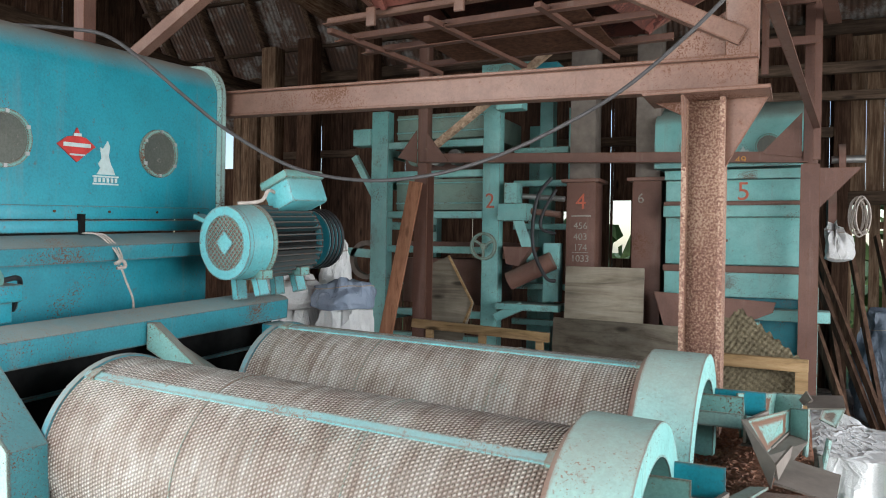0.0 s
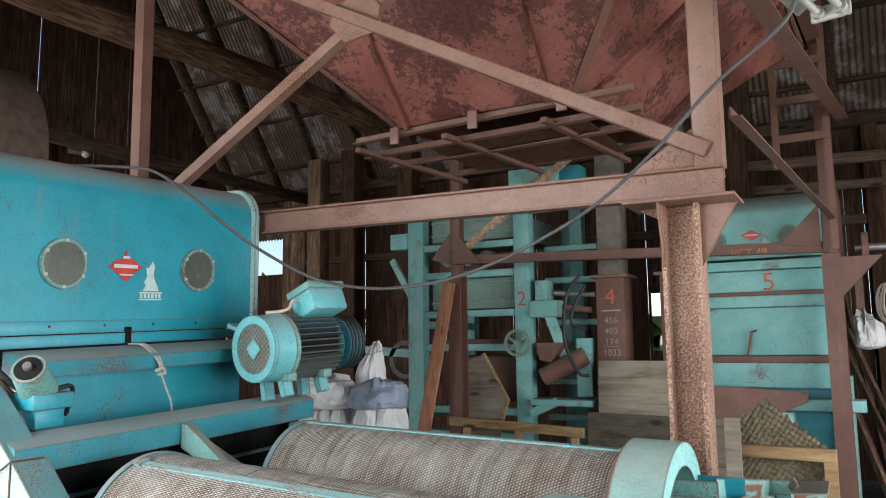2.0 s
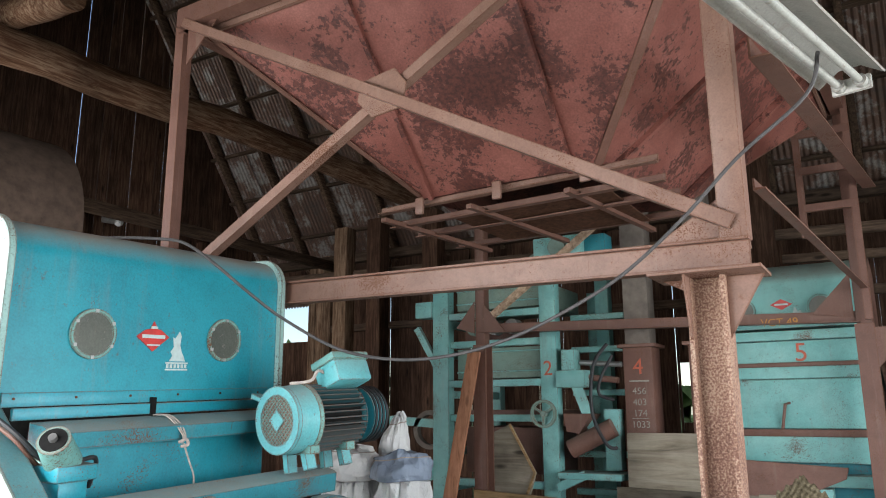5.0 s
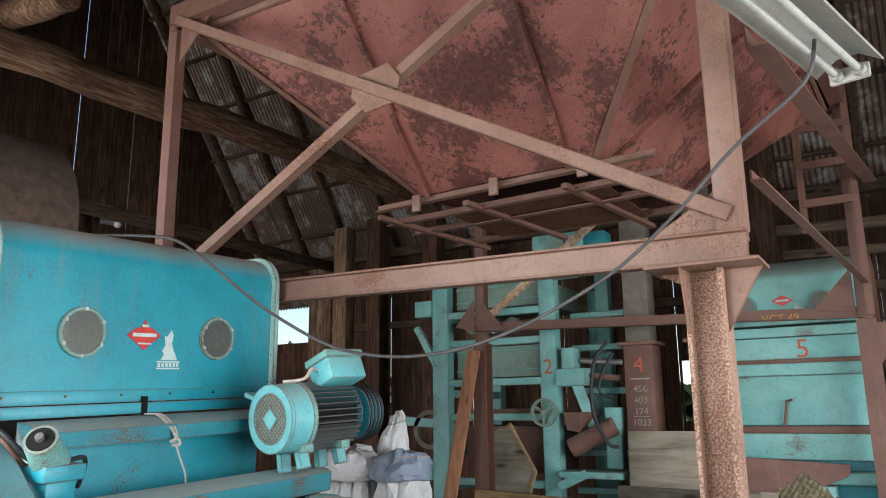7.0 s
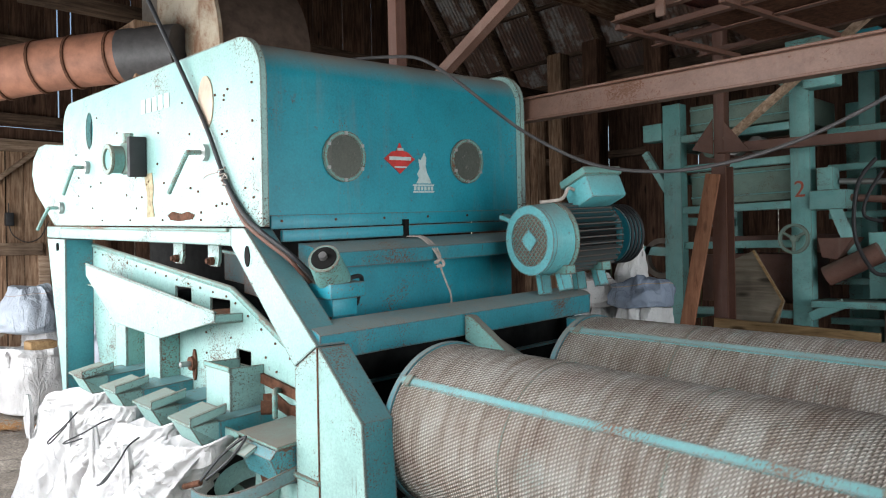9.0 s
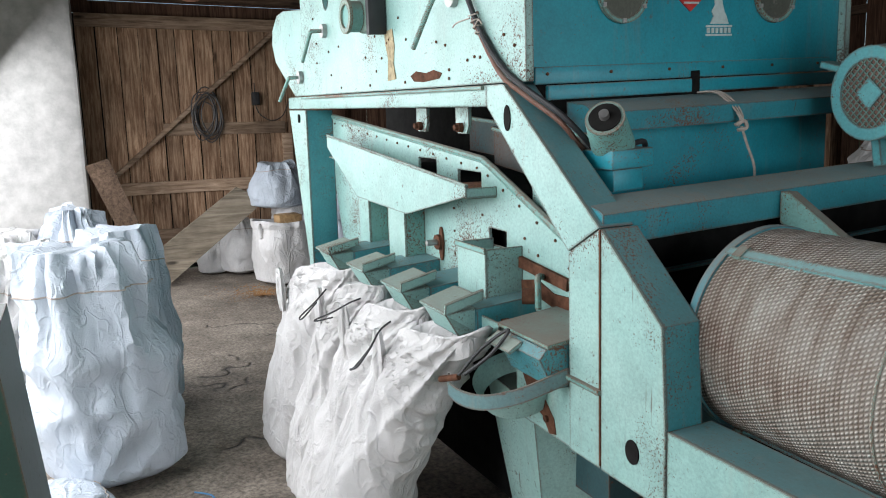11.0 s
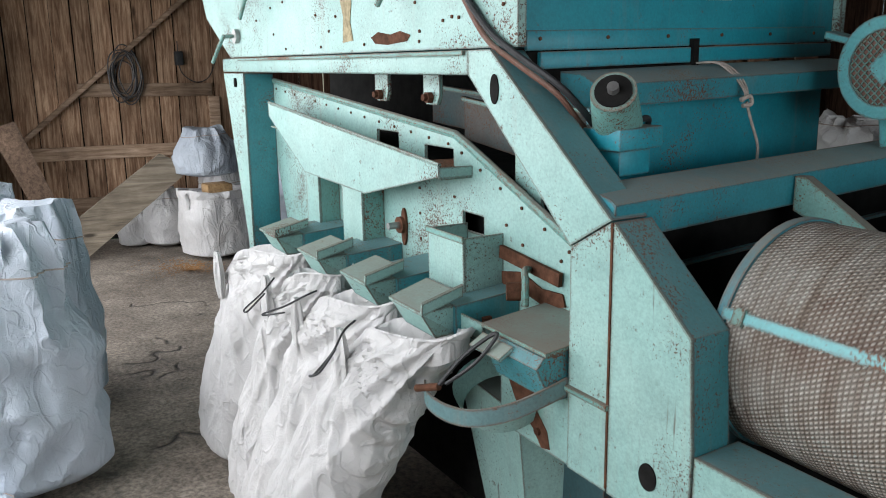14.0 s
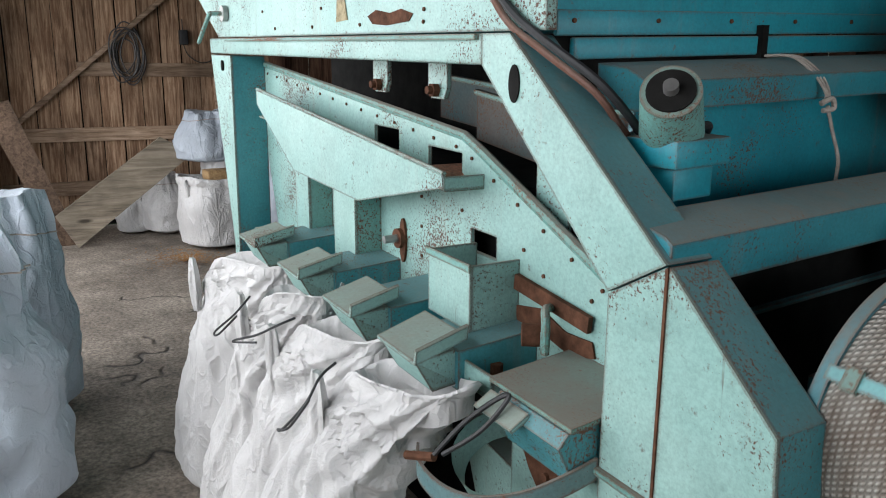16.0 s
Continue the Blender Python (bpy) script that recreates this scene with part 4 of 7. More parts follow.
def cables():
    pts = smooth_line([(-3.7, 1.7, 2.44), (-3.4, 1.82, 2.428), (-3.2, 1.93, 2.42), (-3.1, 2.0, 2.402), (-2.97, 2.05, 2.31), (-2.87, 2.15, 2.195), (-2.8, 2.3, 2.09), (-2.58, 2.4, 1.96), (-2.325, 2.45, 1.909), (-2.054, 2.45, 1.915), (-1.805, 2.45, 1.967), (-1.573, 2.45, 2.056), (-1.355, 2.45, 2.17), (-1.147, 2.45, 2.335), (-0.947, 2.45, 2.525), (-0.726, 2.45, 2.694), (-0.68, 2.47, 2.84)])
    single("hanging_cable", tube(B(), pts, 0.0068, 8), CABLE, "grey cable slung from the machine to the strip lamp", "cable")
    pts = smooth_line([(-4.2, 1.19, 3.1), (-3.9, 1.22, 2.7), (-3.64, 1.25, 2.34), (-3.46, 1.26, 2.1), (-3.32, 1.26, 1.895), (-3.2, 1.262, 1.775), (-3.1, 1.268, 1.712), (-2.99, 1.31, 1.635), (-2.965, 1.37, 1.57), (-2.99, 1.43, 1.53)])
    single("power_cable", tube(B(), pts, 0.0085, 8), DARK, "black power cable taped to the machine end", "cable")
    pts = smooth_line([(-3.36, 1.262, 1.93), (-3.22, 1.264, 1.762), (-3.1, 1.27, 1.69), (-3.0, 1.315, 1.615), (-2.985, 1.37, 1.55), (-3.0, 1.43, 1.51)])
    single("power_cable", tube(B(), pts, 0.0075, 8), PRIMER, "brownish cable beside the black one", "cable")
    tie = thing("wire_tie", (-3.35, 1.25, 1.92), "pale wire twisted round the power cable", "wire")
    for k in range(4):
        c = Vector((-3.355 + 0.012 * k, 1.26, 1.94 - 0.02 * k))
        part("turn", tube(B(), [c + Vector((0.013 * math.cos(a), 0.013 * math.sin(a), 0.004 * math.sin(a + k))) for a in [i * math.tau / 12 for i in range(13)]], 0.0025, 5), WIRE_PALE, tie)
    part("tail", tube(B(), smooth_line([(-3.36, 1.25, 1.93), (-3.42, 1.24, 1.925), (-3.45, 1.24, 1.915)]), 0.0025, 5), WIRE_PALE, tie)
    part("tail", tube(B(), smooth_line([(-3.33, 1.25, 1.9), (-3.29, 1.24, 1.915), (-3.27, 1.24, 1.9)]), 0.0025, 5), WIRE_PALE, tie)


strip_lamp()
cables()


# ---- the seed cleaner with its two pocketed drums ----
def holed_plate(outline, holes, y0, y1):
    """A flat plate in the x-z plane with holes cut through it."""
    bm = B()
    loops = []
    for lp in [outline] + holes:
        vs = [bm.verts.new((x, y0, z)) for x, z in lp]
        loops.append([bm.edges.new((vs[i], vs[(i + 1) % len(vs)])) for i in range(len(vs))])
    bmesh.ops.triangle_fill(bm, use_beauty=True, use_dissolve=False, edges=[e for lp in loops for e in lp])
    ext = bmesh.ops.extrude_face_region(bm, geom=list(bm.faces))
    for v in [g for g in ext["geom"] if isinstance(g, bmesh.types.BMVert)]:
        v.co.y = y1
    return bm


def rect(x0, x1, z0, z1):
    return [(x0, z0), (x1, z0), (x1, z1), (x0, z1)]


def round_outline(x0, x1, z0, z1, r1, r0):
    """A box outline with its two upper corners rounded: r1 at x1, r0 at x0."""
    pts = [(x0, z0), (x1, z0)]
    pts += [(x1 - r1 + r1 * math.cos(a), z1 - r1 + r1 * math.sin(a)) for a in [i * math.pi / 16 for i in range(9)]]
    pts += [(x0 + r0 - r0 * math.cos(a), z1 - 0.02 - r0 + r0 * math.sin(a)) for a in [math.pi / 2 - i * math.pi / 16 for i in range(9)]]
    return pts


def ellipse(cx, cz, rx, rz, n=20):
    return [(cx + rx * math.cos(i * math.tau / n), cz + rz * math.sin(i * math.tau / n)) for i in range(n)]


DRUM_TURN = 184.6   # degrees a second
# near end of each axis, phase, length, fall and skew in degrees
DRUM_AXES = [((-2.55, 1.598, 1.102), 0.0, 1.335, 1.9, -2.0), ((-2.465, 2.225, 1.144), -18.0, 1.275, 1.5, -1.1)]


def seed_cleaner():
    base = Vector((-3.6, 1.8, 0))
    M = thing("seed_cleaner", base, "large teal seed cleaning machine with worn paint and dusty hood", "machine")

    def add(name, bm, mat=MINT, parent=None, label="", smooth=35, how=None):
        if how is None:
            how = end_leaning if max(v.co.y for v in bm.verts) < 1.365 else leaning
        return part(name, bent(bm, how), mat, parent or M, label, smooth)

    def hood_part(name, bm, mat=MINT, parent=None, label=""):
        return add(name, bm, mat, parent, label, how=hood_leaning)

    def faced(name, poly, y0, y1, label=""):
        """A steel member: teal body, its sides' shade put into the colour, with a faded mint front."""
        body = add(name, prism(B(), poly, "y", y0 + 0.006, y1), TEAL_SHADE, None, label)
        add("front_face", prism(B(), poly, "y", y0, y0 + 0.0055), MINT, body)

    # end wall of the hood
    hood_part("end_plate", holed_plate(round_outline(-5.17, -3.095, 1.70, 2.36, 0.15, 0.13), [ellipse(-4.765, 2.17, 0.05, 0.09)], 1.275, 1.3), MINT, None, "pale chipped end plate")
    hood_part("hood", prism(B(), round_outline(-5.16, -3.128, 1.70, 2.345, 0.13, 0.1), "y", 1.305, 2.6), TEAL, None, "teal hood with brown dust on top")
    hood_part("hood_rim", holed_plate(round_outline(-5.17, -3.1, 1.69, 2.36, 0.14, 0.1), [round_outline(-5.11, -3.155, 1.72, 2.3, 0.1, 0.08)], 2.6, 2.625), MINT)
    hood_part("rear_end_plate", prism(B(), [(-5.175, 1.70), (-5.175, 2.13), (-5.5, 2.16), (-5.64, 2.15), (-5.75, 2.08), (-5.775, 2.0), (-5.72, 1.9), (-5.36, 1.70)], "y", 1.278, 1.3), MINT)
    hood_part("rear_hood", prism(B(), [(-5.17, 1.7), (-5.17, 2.12), (-5.5, 2.15), (-5.63, 2.14), (-5.74, 2.07), (-5.765, 2.0), (-5.71, 1.9), (-5.35, 1.7)], "y", 1.305, 2.6), TEAL)
    # frame of the end
    add("top_rail", box(B(), -5.16, -3.14, 1.16, 1.24, 1.645, 1.704, 0.006), MINT)
    add("rail_lip", box(B(), -4.9, -3.15, 1.15, 1.16, 1.692, 1.703), MINT_OLD)
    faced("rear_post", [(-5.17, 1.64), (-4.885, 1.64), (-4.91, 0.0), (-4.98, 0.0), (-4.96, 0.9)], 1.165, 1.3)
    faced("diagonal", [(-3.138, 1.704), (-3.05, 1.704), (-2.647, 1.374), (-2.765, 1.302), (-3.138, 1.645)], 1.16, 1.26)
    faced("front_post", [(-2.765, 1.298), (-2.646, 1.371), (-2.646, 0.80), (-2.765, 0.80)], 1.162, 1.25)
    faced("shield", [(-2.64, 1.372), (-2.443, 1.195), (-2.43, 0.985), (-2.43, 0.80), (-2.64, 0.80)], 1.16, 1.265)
    add("lower_plate", prism(B(), [(-3.02, 0.80), (-2.768, 0.80), (-2.768, 0.985), (-3.02, 0.985)], "y", 1.168, 1.19), MINT, None, "plate with a rusty patch")
    stain = add("rust_patch", prism(B(), [(-2.965, 0.975), (-2.93, 0.98), (-2.89, 0.965), (-2.87, 0.93), (-2.88, 0.89), (-2.84, 0.85), (-2.83, 0.81), (-2.86, 0.803), (-2.89, 0.84), (-2.93, 0.86), (-2.96, 0.89), (-2.985, 0.93)], "y", 1.1655, 1.1675), RUST, None, "flaking rust patch with bolt heads")
    for x, z in ((-2.94, 0.94), (-2.905, 0.9), (-2.87, 0.84)):
        add("bolt", cyl(B(), (x, 1.158, z), (x, 1.166, z), 0.009, 8), RUST, stain)
    hood_part("stain", prism(B(), [(-4.08, 1.92), (-4.0, 1.925), (-3.985, 1.86), (-4.0, 1.8), (-3.98, 1.74), (-4.06, 1.735), (-4.05, 1.82), (-4.07, 1.87)], "y", 1.2725, 1.2745), STAIN, None, "ochre grease stain below the switch box")
    hood_part("stain", prism(B(), [(-3.85, 1.745), (-3.8, 1.76), (-3.72, 1.75), (-3.66, 1.758), (-3.6, 1.745), (-3.62, 1.728), (-3.74, 1.72), (-3.82, 1.725)], "y", 1.2725, 1.2745), RUST)
    add("seam_strip", box(B(), -2.79, -2.64, 1.15, 1.161, 0.983, 0.995), MINT_OLD)
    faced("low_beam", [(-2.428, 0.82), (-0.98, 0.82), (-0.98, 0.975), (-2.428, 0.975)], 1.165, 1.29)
    add("low_beam", box(B(), -2.43, -0.98, 2.42, 2.52, 0.8, 0.95, 0.006), TEAL_BEAM)
    for x, y in ((-1.12, 1.18), (-1.12, 2.43)):
        add("leg", box(B(), x, x + 0.1, y, y + 0.09, -0.04, 0.81, 0.005), TEAL_BEAM)
    bm = B()
    top, low = [(-3.32, 1.24), (-2.99, 1.2), (-2.9, 1.5), (-3.3, 1.5)], [(-3.14, 1.3), (-2.99, 1.27), (-2.96, 1.42), (-3.12, 1.42)]
    va, vb = [bm.verts.new((x, y, 0.82)) for x, y in top], [bm.verts.new((x, y, -0.03)) for x, y in low]
    bm.faces.new(va), bm.faces.new(vb[::-1])
    for i in range(4):
        bm.faces.new((va[i], va[(i + 1) % 4], vb[(i + 1) % 4], vb[i]))
    add("leg", bm, MINT, None, "tapering sheet-metal leg", how=end_leaning)
    add("leg", box(B(), -4.98, -4.9, 2.45, 2.55, -0.1, 1.7, 0.005), TEAL_BEAM)
    add("leg", box(B(), -2.75, -2.65, 2.45, 2.55, -0.05, 1.3, 0.005), TEAL_BEAM)
    # holes drawn as near-black discs, their shade in the colour
    for x, z, rx, rz in ((-2.53, 0.89, 0.022, 0.028), (-3.03, 1.615, 0.016, 0.034), (-4.99, 1.6, 0.012, 0.02)):
        add("hole", prism(B(), ellipse(x, z, rx, rz), "y", 1.157, 1.165), SHADE_BLACK)
    # front of the hood
    for cy in (1.632, 2.27):
        ph = add("porthole", cyl(B(), (-3.128, cy, 1.958), (-3.12, cy, 1.958), 0.082, 32), MESH_GREY, None, "round grey porthole of dusty glass")
        add("porthole_ring", ring(B(), (-3.126, cy, 1.958), (1, 0, 0), 0.08, 0.094, 0.012), MINT_OLD, ph)
        for k in range(6):
            a = k * math.tau / 6 + 0.5
            add("clip", box(B(), -3.115, -3.108, cy + 0.086 * math.cos(a) - 0.006, cy + 0.086 * math.cos(a) + 0.006, 1.952 + 0.086 * math.sin(a), 1.964 + 0.086 * math.sin(a)), STEEL, ph)
    badge = add("badge", prism(B(), [(1.822, 1.958), (1.86, 1.985), (1.885, 1.99), (1.9, 2.02), (1.915, 1.99), (1.938, 1.985), (1.976, 1.958), (1.938, 1.93), (1.9, 1.9), (1.86, 1.93)], "x", -3.128, -3.122), RED_ENAMEL, None, "red diamond-shaped badge with pale bars")
    for y0, y1, z0, z1 in ((1.845, 1.953, 1.952, 1.966), (1.885, 1.915, 1.99, 2.0), (1.87, 1.93, 1.922, 1.928)):
        add("bar", prism(B(), [(y0, z0), (y1, z0), (y1, z1), (y0, z1)], "x", -3.122, -3.119), WHITE_STENCIL, badge)
    emb = add("emblem", prism(B(), [(1.985, 1.862), (2.0, 1.885), (1.99, 1.9), (2.005, 1.92), (1.998, 1.96), (2.01, 1.955), (2.02, 1.97), (2.03, 1.985), (2.04, 1.965), (2.035, 1.93), (2.045, 1.9), (2.055, 1.885), (2.065, 1.862)], "x", -3.127, -3.124), WHITE_STENCIL, None, "white stencilled emblem")
    for y0, y1, z0, z1 in ((1.968, 2.08, 1.852, 1.858), (1.968, 2.08, 1.825, 1.831)):
        add("bar", prism(B(), [(y0, z0), (y1, z0), (y1, z1), (y0, z1)], "x", -3.127, -3.124), WHITE_STENCIL, emb)
    for k in range(6):
        y0 = 1.973 + k * 0.018
        add("bar", prism(B(), [(y0, 1.834), (y0 + 0.011, 1.834), (y0 + 0.011, 1.85), (y0, 1.85)], "x", -3.127, -3.124), WHITE_STENCIL, emb)
    add("bolt_strip", box(B(), -3.13, -3.118, 1.32, 2.55, 1.70, 1.748, 0.003), TEAL)
    add("lower_strip", box(B(), -3.13, -3.112, 1.36, 2.58, 1.655, 1.697, 0.004), TEAL)
    bolt = mesh_of("bolt", cyl(B(), (0, 0, 0), (0, 0, 0.004), 0.0048, 8), RUST)
    rnd = random.Random(4)

    def bolt_at(x, y, z, facing):
        ob = new("bolt", bolt)
        ob.parent = M
        p = {"x": leaning, "y": end_leaning, "hood": hood_leaning}[facing](x, y, z)
        ob.matrix_parent_inverse = Matrix.Translation(-base)
        ob.matrix_basis = pose(*p, 0, 90, 0) if facing == "x" else pose(*p, 90, 0, 0)
    for k in range(6):
        bolt_at(-3.118, 1.36 + k * 0.225, 1.728, "x")
    for x, z in [(-4.6 + 0.35 * k, 1.725) for k in range(4)] + [(-3.15, 1.8 + 0.13 * k) for k in range(4)] + [(-3.36 + 0.07 * rnd.random(), 1.78 + 0.13 * k) for k in range(4)]:
        bolt_at(x, 1.275, z, "hood")
    for k in range(14):
        f = k / 13
        bolt_at(-4.85 + 1.4 * f, 1.3, 1.575 - 0.125 * f, "y")
    for k in range(7):
        f = k / 6
        bolt_at(-3.38 + 0.55 * f, 1.3, 1.43 - 0.23 * f, "y")
    for x, z in [(-3.62, 1.3), (-3.62, 1.22), (-3.62, 1.14), (-3.42, 1.3), (-3.42, 1.2), (-3.17, 1.26), (-3.1, 1.22), (-2.95, 1.21), (-2.86, 1.15), (-2.84, 1.08), (-4.12, 1.24), (-4.12, 1.14), (-4.45, 1.22), (-4.45, 1.1), (-4.6, 1.3)]:
        bolt_at(x, 1.3, z, "y")
    for _ in range(34):
        bolt_at(rnd.uniform(-5.05, -3.2), 1.275, rnd.uniform(1.73, 2.26), "hood")
    add("upper_beam", prism(B(), [(-3.11, 1.56), (-2.985, 1.56), (-2.975, 1.615), (-3.03, 1.64), (-3.11, 1.648)], "y", 1.42, 2.56), TEAL_BEAM, None, "dusty box beam")
    add("front_sheet", box(B(), -3.1, -3.085, 1.5, 2.5, 1.24, 1.56), TEAL)
    add("ledge", prism(B(), [(-3.08, 1.29), (-2.94, 1.25), (-2.93, 1.275), (-3.08, 1.31)], "y", 1.45, 2.55), TEAL_BEAM)
    add("ledge", box(B(), -3.08, -2.9, 1.45, 2.58, 1.19, 1.215), TEAL_BEAM)
    # dark plate added where the opening shows only shade
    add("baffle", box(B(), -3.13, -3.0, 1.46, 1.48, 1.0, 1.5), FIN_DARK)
    add("sloping_pan", prism(B(), [(-3.08, 1.262), (-2.81, 1.2), (-2.81, 1.19), (-3.08, 1.25)], "y", 1.45, 2.55), TEAL_SHADE)
    add("post_seam", box(B(), -2.6455, -2.6405, 1.1575, 1.16, 0.81, 1.37), RUST, None, "rusty seam between two plates")
    add("cover_strip", prism(B(), [(-3.18, 1.5), (-3.07, 1.44), (-3.07, 1.3), (-3.18, 1.3)], "y", 1.335, 1.345), MINT)
    add("main_beam", prism(B(), [(-2.85, 1.302), (-2.755, 1.302), (-2.75, 1.38), (-2.765, 1.39), (-2.85, 1.41)], "y", 1.262, 2.62), TEAL_BEAM, None, "dusty main beam")
    # near-black sheet added in place of the shade below the main beam
    add("dark_skirt", box(B(), -2.83, -2.82, 1.32, 2.6, 0.78, 1.298), SHADE_BLACK)
    add("bracket", prism(B(), [(-2.748, 1.375), (-2.72, 1.375), (-2.48, 1.22), (-2.48, 1.18), (-2.748, 1.29)], "y", 1.87, 1.9), MINT_OLD)
    add("bracket_web", bar(B(), (-2.748, 1.945, 1.3), (-2.48, 1.945, 1.19), 0.09, 0.01), MINT_OLD)
    add("cross_member", bar(B(), (-2.81, 1.78, 1.0), (-2.4, 1.78, 1.0), 0.05, 0.05), TEAL_BEAM)
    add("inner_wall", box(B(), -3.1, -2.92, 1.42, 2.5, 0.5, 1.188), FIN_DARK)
    # two added near-black blocks stand in for the shade under the machine
    add("under_hopper", prism(B(), [(-4.85, 1.0), (-3.05, 1.0), (-3.3, 0.2), (-4.6, 0.2)], "y", 1.5, 2.5), SHADE_BLACK, None, "near-black block in place of the shade under the screens")
    add("drum_pan", prism(B(), [(1.75, 0.5), (2.6, 0.86), (2.6, 0.05), (1.75, 0.05)], "x", -2.9, -1.3), SHADE_BLACK, None, "near-black block in place of the shade under the drums")
    # shaker box behind the end frame
    holes = [rect(-3.9, -3.75, 1.405, 1.462), rect(-3.585, -3.425, 1.385, 1.437), rect(-3.38, -3.275, 1.212, 1.265)]
    add("side_plate", holed_plate([(-4.93, 1.61), (-3.42, 1.475), (-2.9, 1.256), (-2.78, 1.2), (-2.78, 0.98), (-4.8, 0.98), (-4.95, 1.43)], holes, 1.3, 1.31), MINT, None, "sloping shaker side plate with openings")
    add("plate_edge", tube(B(), [(-4.93, 1.305, 1.612), (-3.42, 1.305, 1.478), (-3.36, 1.305, 1.455), (-2.78, 1.305, 1.205)], 0.013, 8), MINT_OLD)
    # near-black box: the shade of the inside put into its colour
    add("screen_box", box(B(), -5.0, -3.2, 1.46, 2.4, 1.0, 1.36), SHADE_BLACK)
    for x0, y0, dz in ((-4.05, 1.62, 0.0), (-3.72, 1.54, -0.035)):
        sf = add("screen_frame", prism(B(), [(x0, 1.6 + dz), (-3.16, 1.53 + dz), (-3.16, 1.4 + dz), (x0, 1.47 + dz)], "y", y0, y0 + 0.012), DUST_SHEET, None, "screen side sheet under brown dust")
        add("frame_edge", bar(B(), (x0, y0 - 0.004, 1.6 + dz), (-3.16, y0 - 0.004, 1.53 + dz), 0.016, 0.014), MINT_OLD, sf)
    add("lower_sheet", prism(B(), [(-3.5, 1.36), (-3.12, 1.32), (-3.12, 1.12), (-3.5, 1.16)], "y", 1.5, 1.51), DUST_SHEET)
    # near-black sheet added to give the shade behind the openings
    add("back_sheet", box(B(), -5.6, -3.1, 1.9, 1.92, 1.0, 1.72), SHADE_BLACK)
    for x in (-3.81, -3.5):
        hg = add("hanger", prism(B(), [(x - 0.045, 1.645), (x + 0.045, 1.645), (x + 0.045, 1.585), (x + 0.03, 1.56), (x - 0.03, 1.56), (x - 0.045, 1.585)], "y", 1.275, 1.287), MINT)
        add("bolt", cyl(B(), (x, 1.245, 1.58), (x, 1.275, 1.58), 0.01, 10), RUST, hg)
        add("nut", cyl(B(), (x, 1.257, 1.58), (x, 1.273, 1.58), 0.017, 6), RUST, hg)
    # slanting collecting tray and its spouts
    tr = add("collecting_tray", prism(B(), [(-4.66, 1.523), (-3.33, 1.406), (-3.33, 1.375), (-3.79, 1.267), (-4.295, 1.28), (-4.66, 1.47)], "y", 1.19, 1.197), MINT, None, "slanting tray of folded sheet")
    add("tray_floor", prism(B(), [(-4.66, 1.43), (-3.33, 1.372), (-3.33, 1.366), (-4.66, 1.424)], "y", 1.197, 1.3), MINT_OLD, tr)
    add("tray_end", box(B(), -3.335, -3.328, 1.19, 1.3, 1.37, 1.4), MINT, tr)
    add("tray_edge", tube(B(), [(-4.66, 1.193, 1.525), (-3.33, 1.193, 1.407)], 0.006, 6), MINT, tr)
    add("grain", prism(B(), [(-3.58, 1.38), (-3.4, 1.376), (-3.42, 1.39), (-3.5, 1.4), (-3.57, 1.39)], "y", 1.21, 1.36), SEEDS, tr)
    for x0, x1 in ((-4.35, -4.23), (-4.02, -3.865)):
        ch = add("drop_chute", box(B(), x0, x1, 1.215, 1.222, 1.06, 1.275), MINT)
        for xx in (x0, x1 - 0.006):
            add("chute_side", box(B(), xx, xx + 0.006, 1.222, 1.3, 1.06, 1.275), MINT_OLD, ch)
    bx = add("spout_box", holed_plate(rect(-3.36, -3.185, 1.09, 1.235), [], 1.17, 1.176), MINT, None, "open-topped square spout box")
    for b in ((-3.36, -3.354, 1.176, 1.3, 1.09, 1.235), (-3.191, -3.185, 1.176, 1.3, 1.09, 1.235)):
        add("spout_side", box(B(), *b), MINT, bx)
    add("spout_rim", box(B(), -3.365, -3.18, 1.164, 1.17, 1.222, 1.24), MINT_OLD, bx)
    add("trough", box(B(), -4.8, -2.78, 1.2, 1.3, 0.94, 0.985, 0.004), MINT)
    for k, cx in enumerate((-4.2, -3.83, -3.5, -3.2)):
        # spout body in darker teal, painting in the shadow on its sides
        t = add("outlet_tray", prism(B(), [(1.3, 1.1), (1.1, 1.085), (1.1, 1.0), (1.3, 1.0)], "x", cx - 0.085, cx + 0.085), TEAL_SHADE, None, "dusty outlet spout")
        bm = B()
        y0, y1, z0, z1 = 1.12, 0.985, 1.108, 1.086
        pr = [(-0.09, 0.006), (-0.088, 0), (0.085, 0), (0.09, 0.03), (0.083, 0.033), (0.078, 0.008), (-0.088, 0.008)]
        va = [bm.verts.new((cx + p, y0, z0 + q)) for p, q in pr]
        vb = [bm.verts.new((cx + 0.03 + p * 0.95, y1, z1 + q)) for p, q in pr]
        bm.faces.new(va), bm.faces.new(vb[::-1])
        for i in range(7):
            bm.faces.new((va[i], va[(i + 1) % 7], vb[(i + 1) % 7], vb[i]))
        add("flap", bm, MINT, t, "curled dusty flap")
        bm = B()
        va = [bm.verts.new(p) for p in ((cx - 0.08, 1.11, 1.085), (cx - 0.07, 1.0, 1.08), (cx - 0.05, 1.03, 1.02), (cx - 0.08, 1.11, 1.01))]
        vb = [bm.verts.new(p + Vector((0.15, 0, 0))) for p in [v.co.copy() for v in va]]
        bm.faces.new(va), bm.faces.new(vb[::-1])
        for i in range(4):
            bm.faces.new((va[i], va[(i + 1) % 4], vb[(i + 1) % 4], vb[i]))
        add("nose", bm, MINT, t)
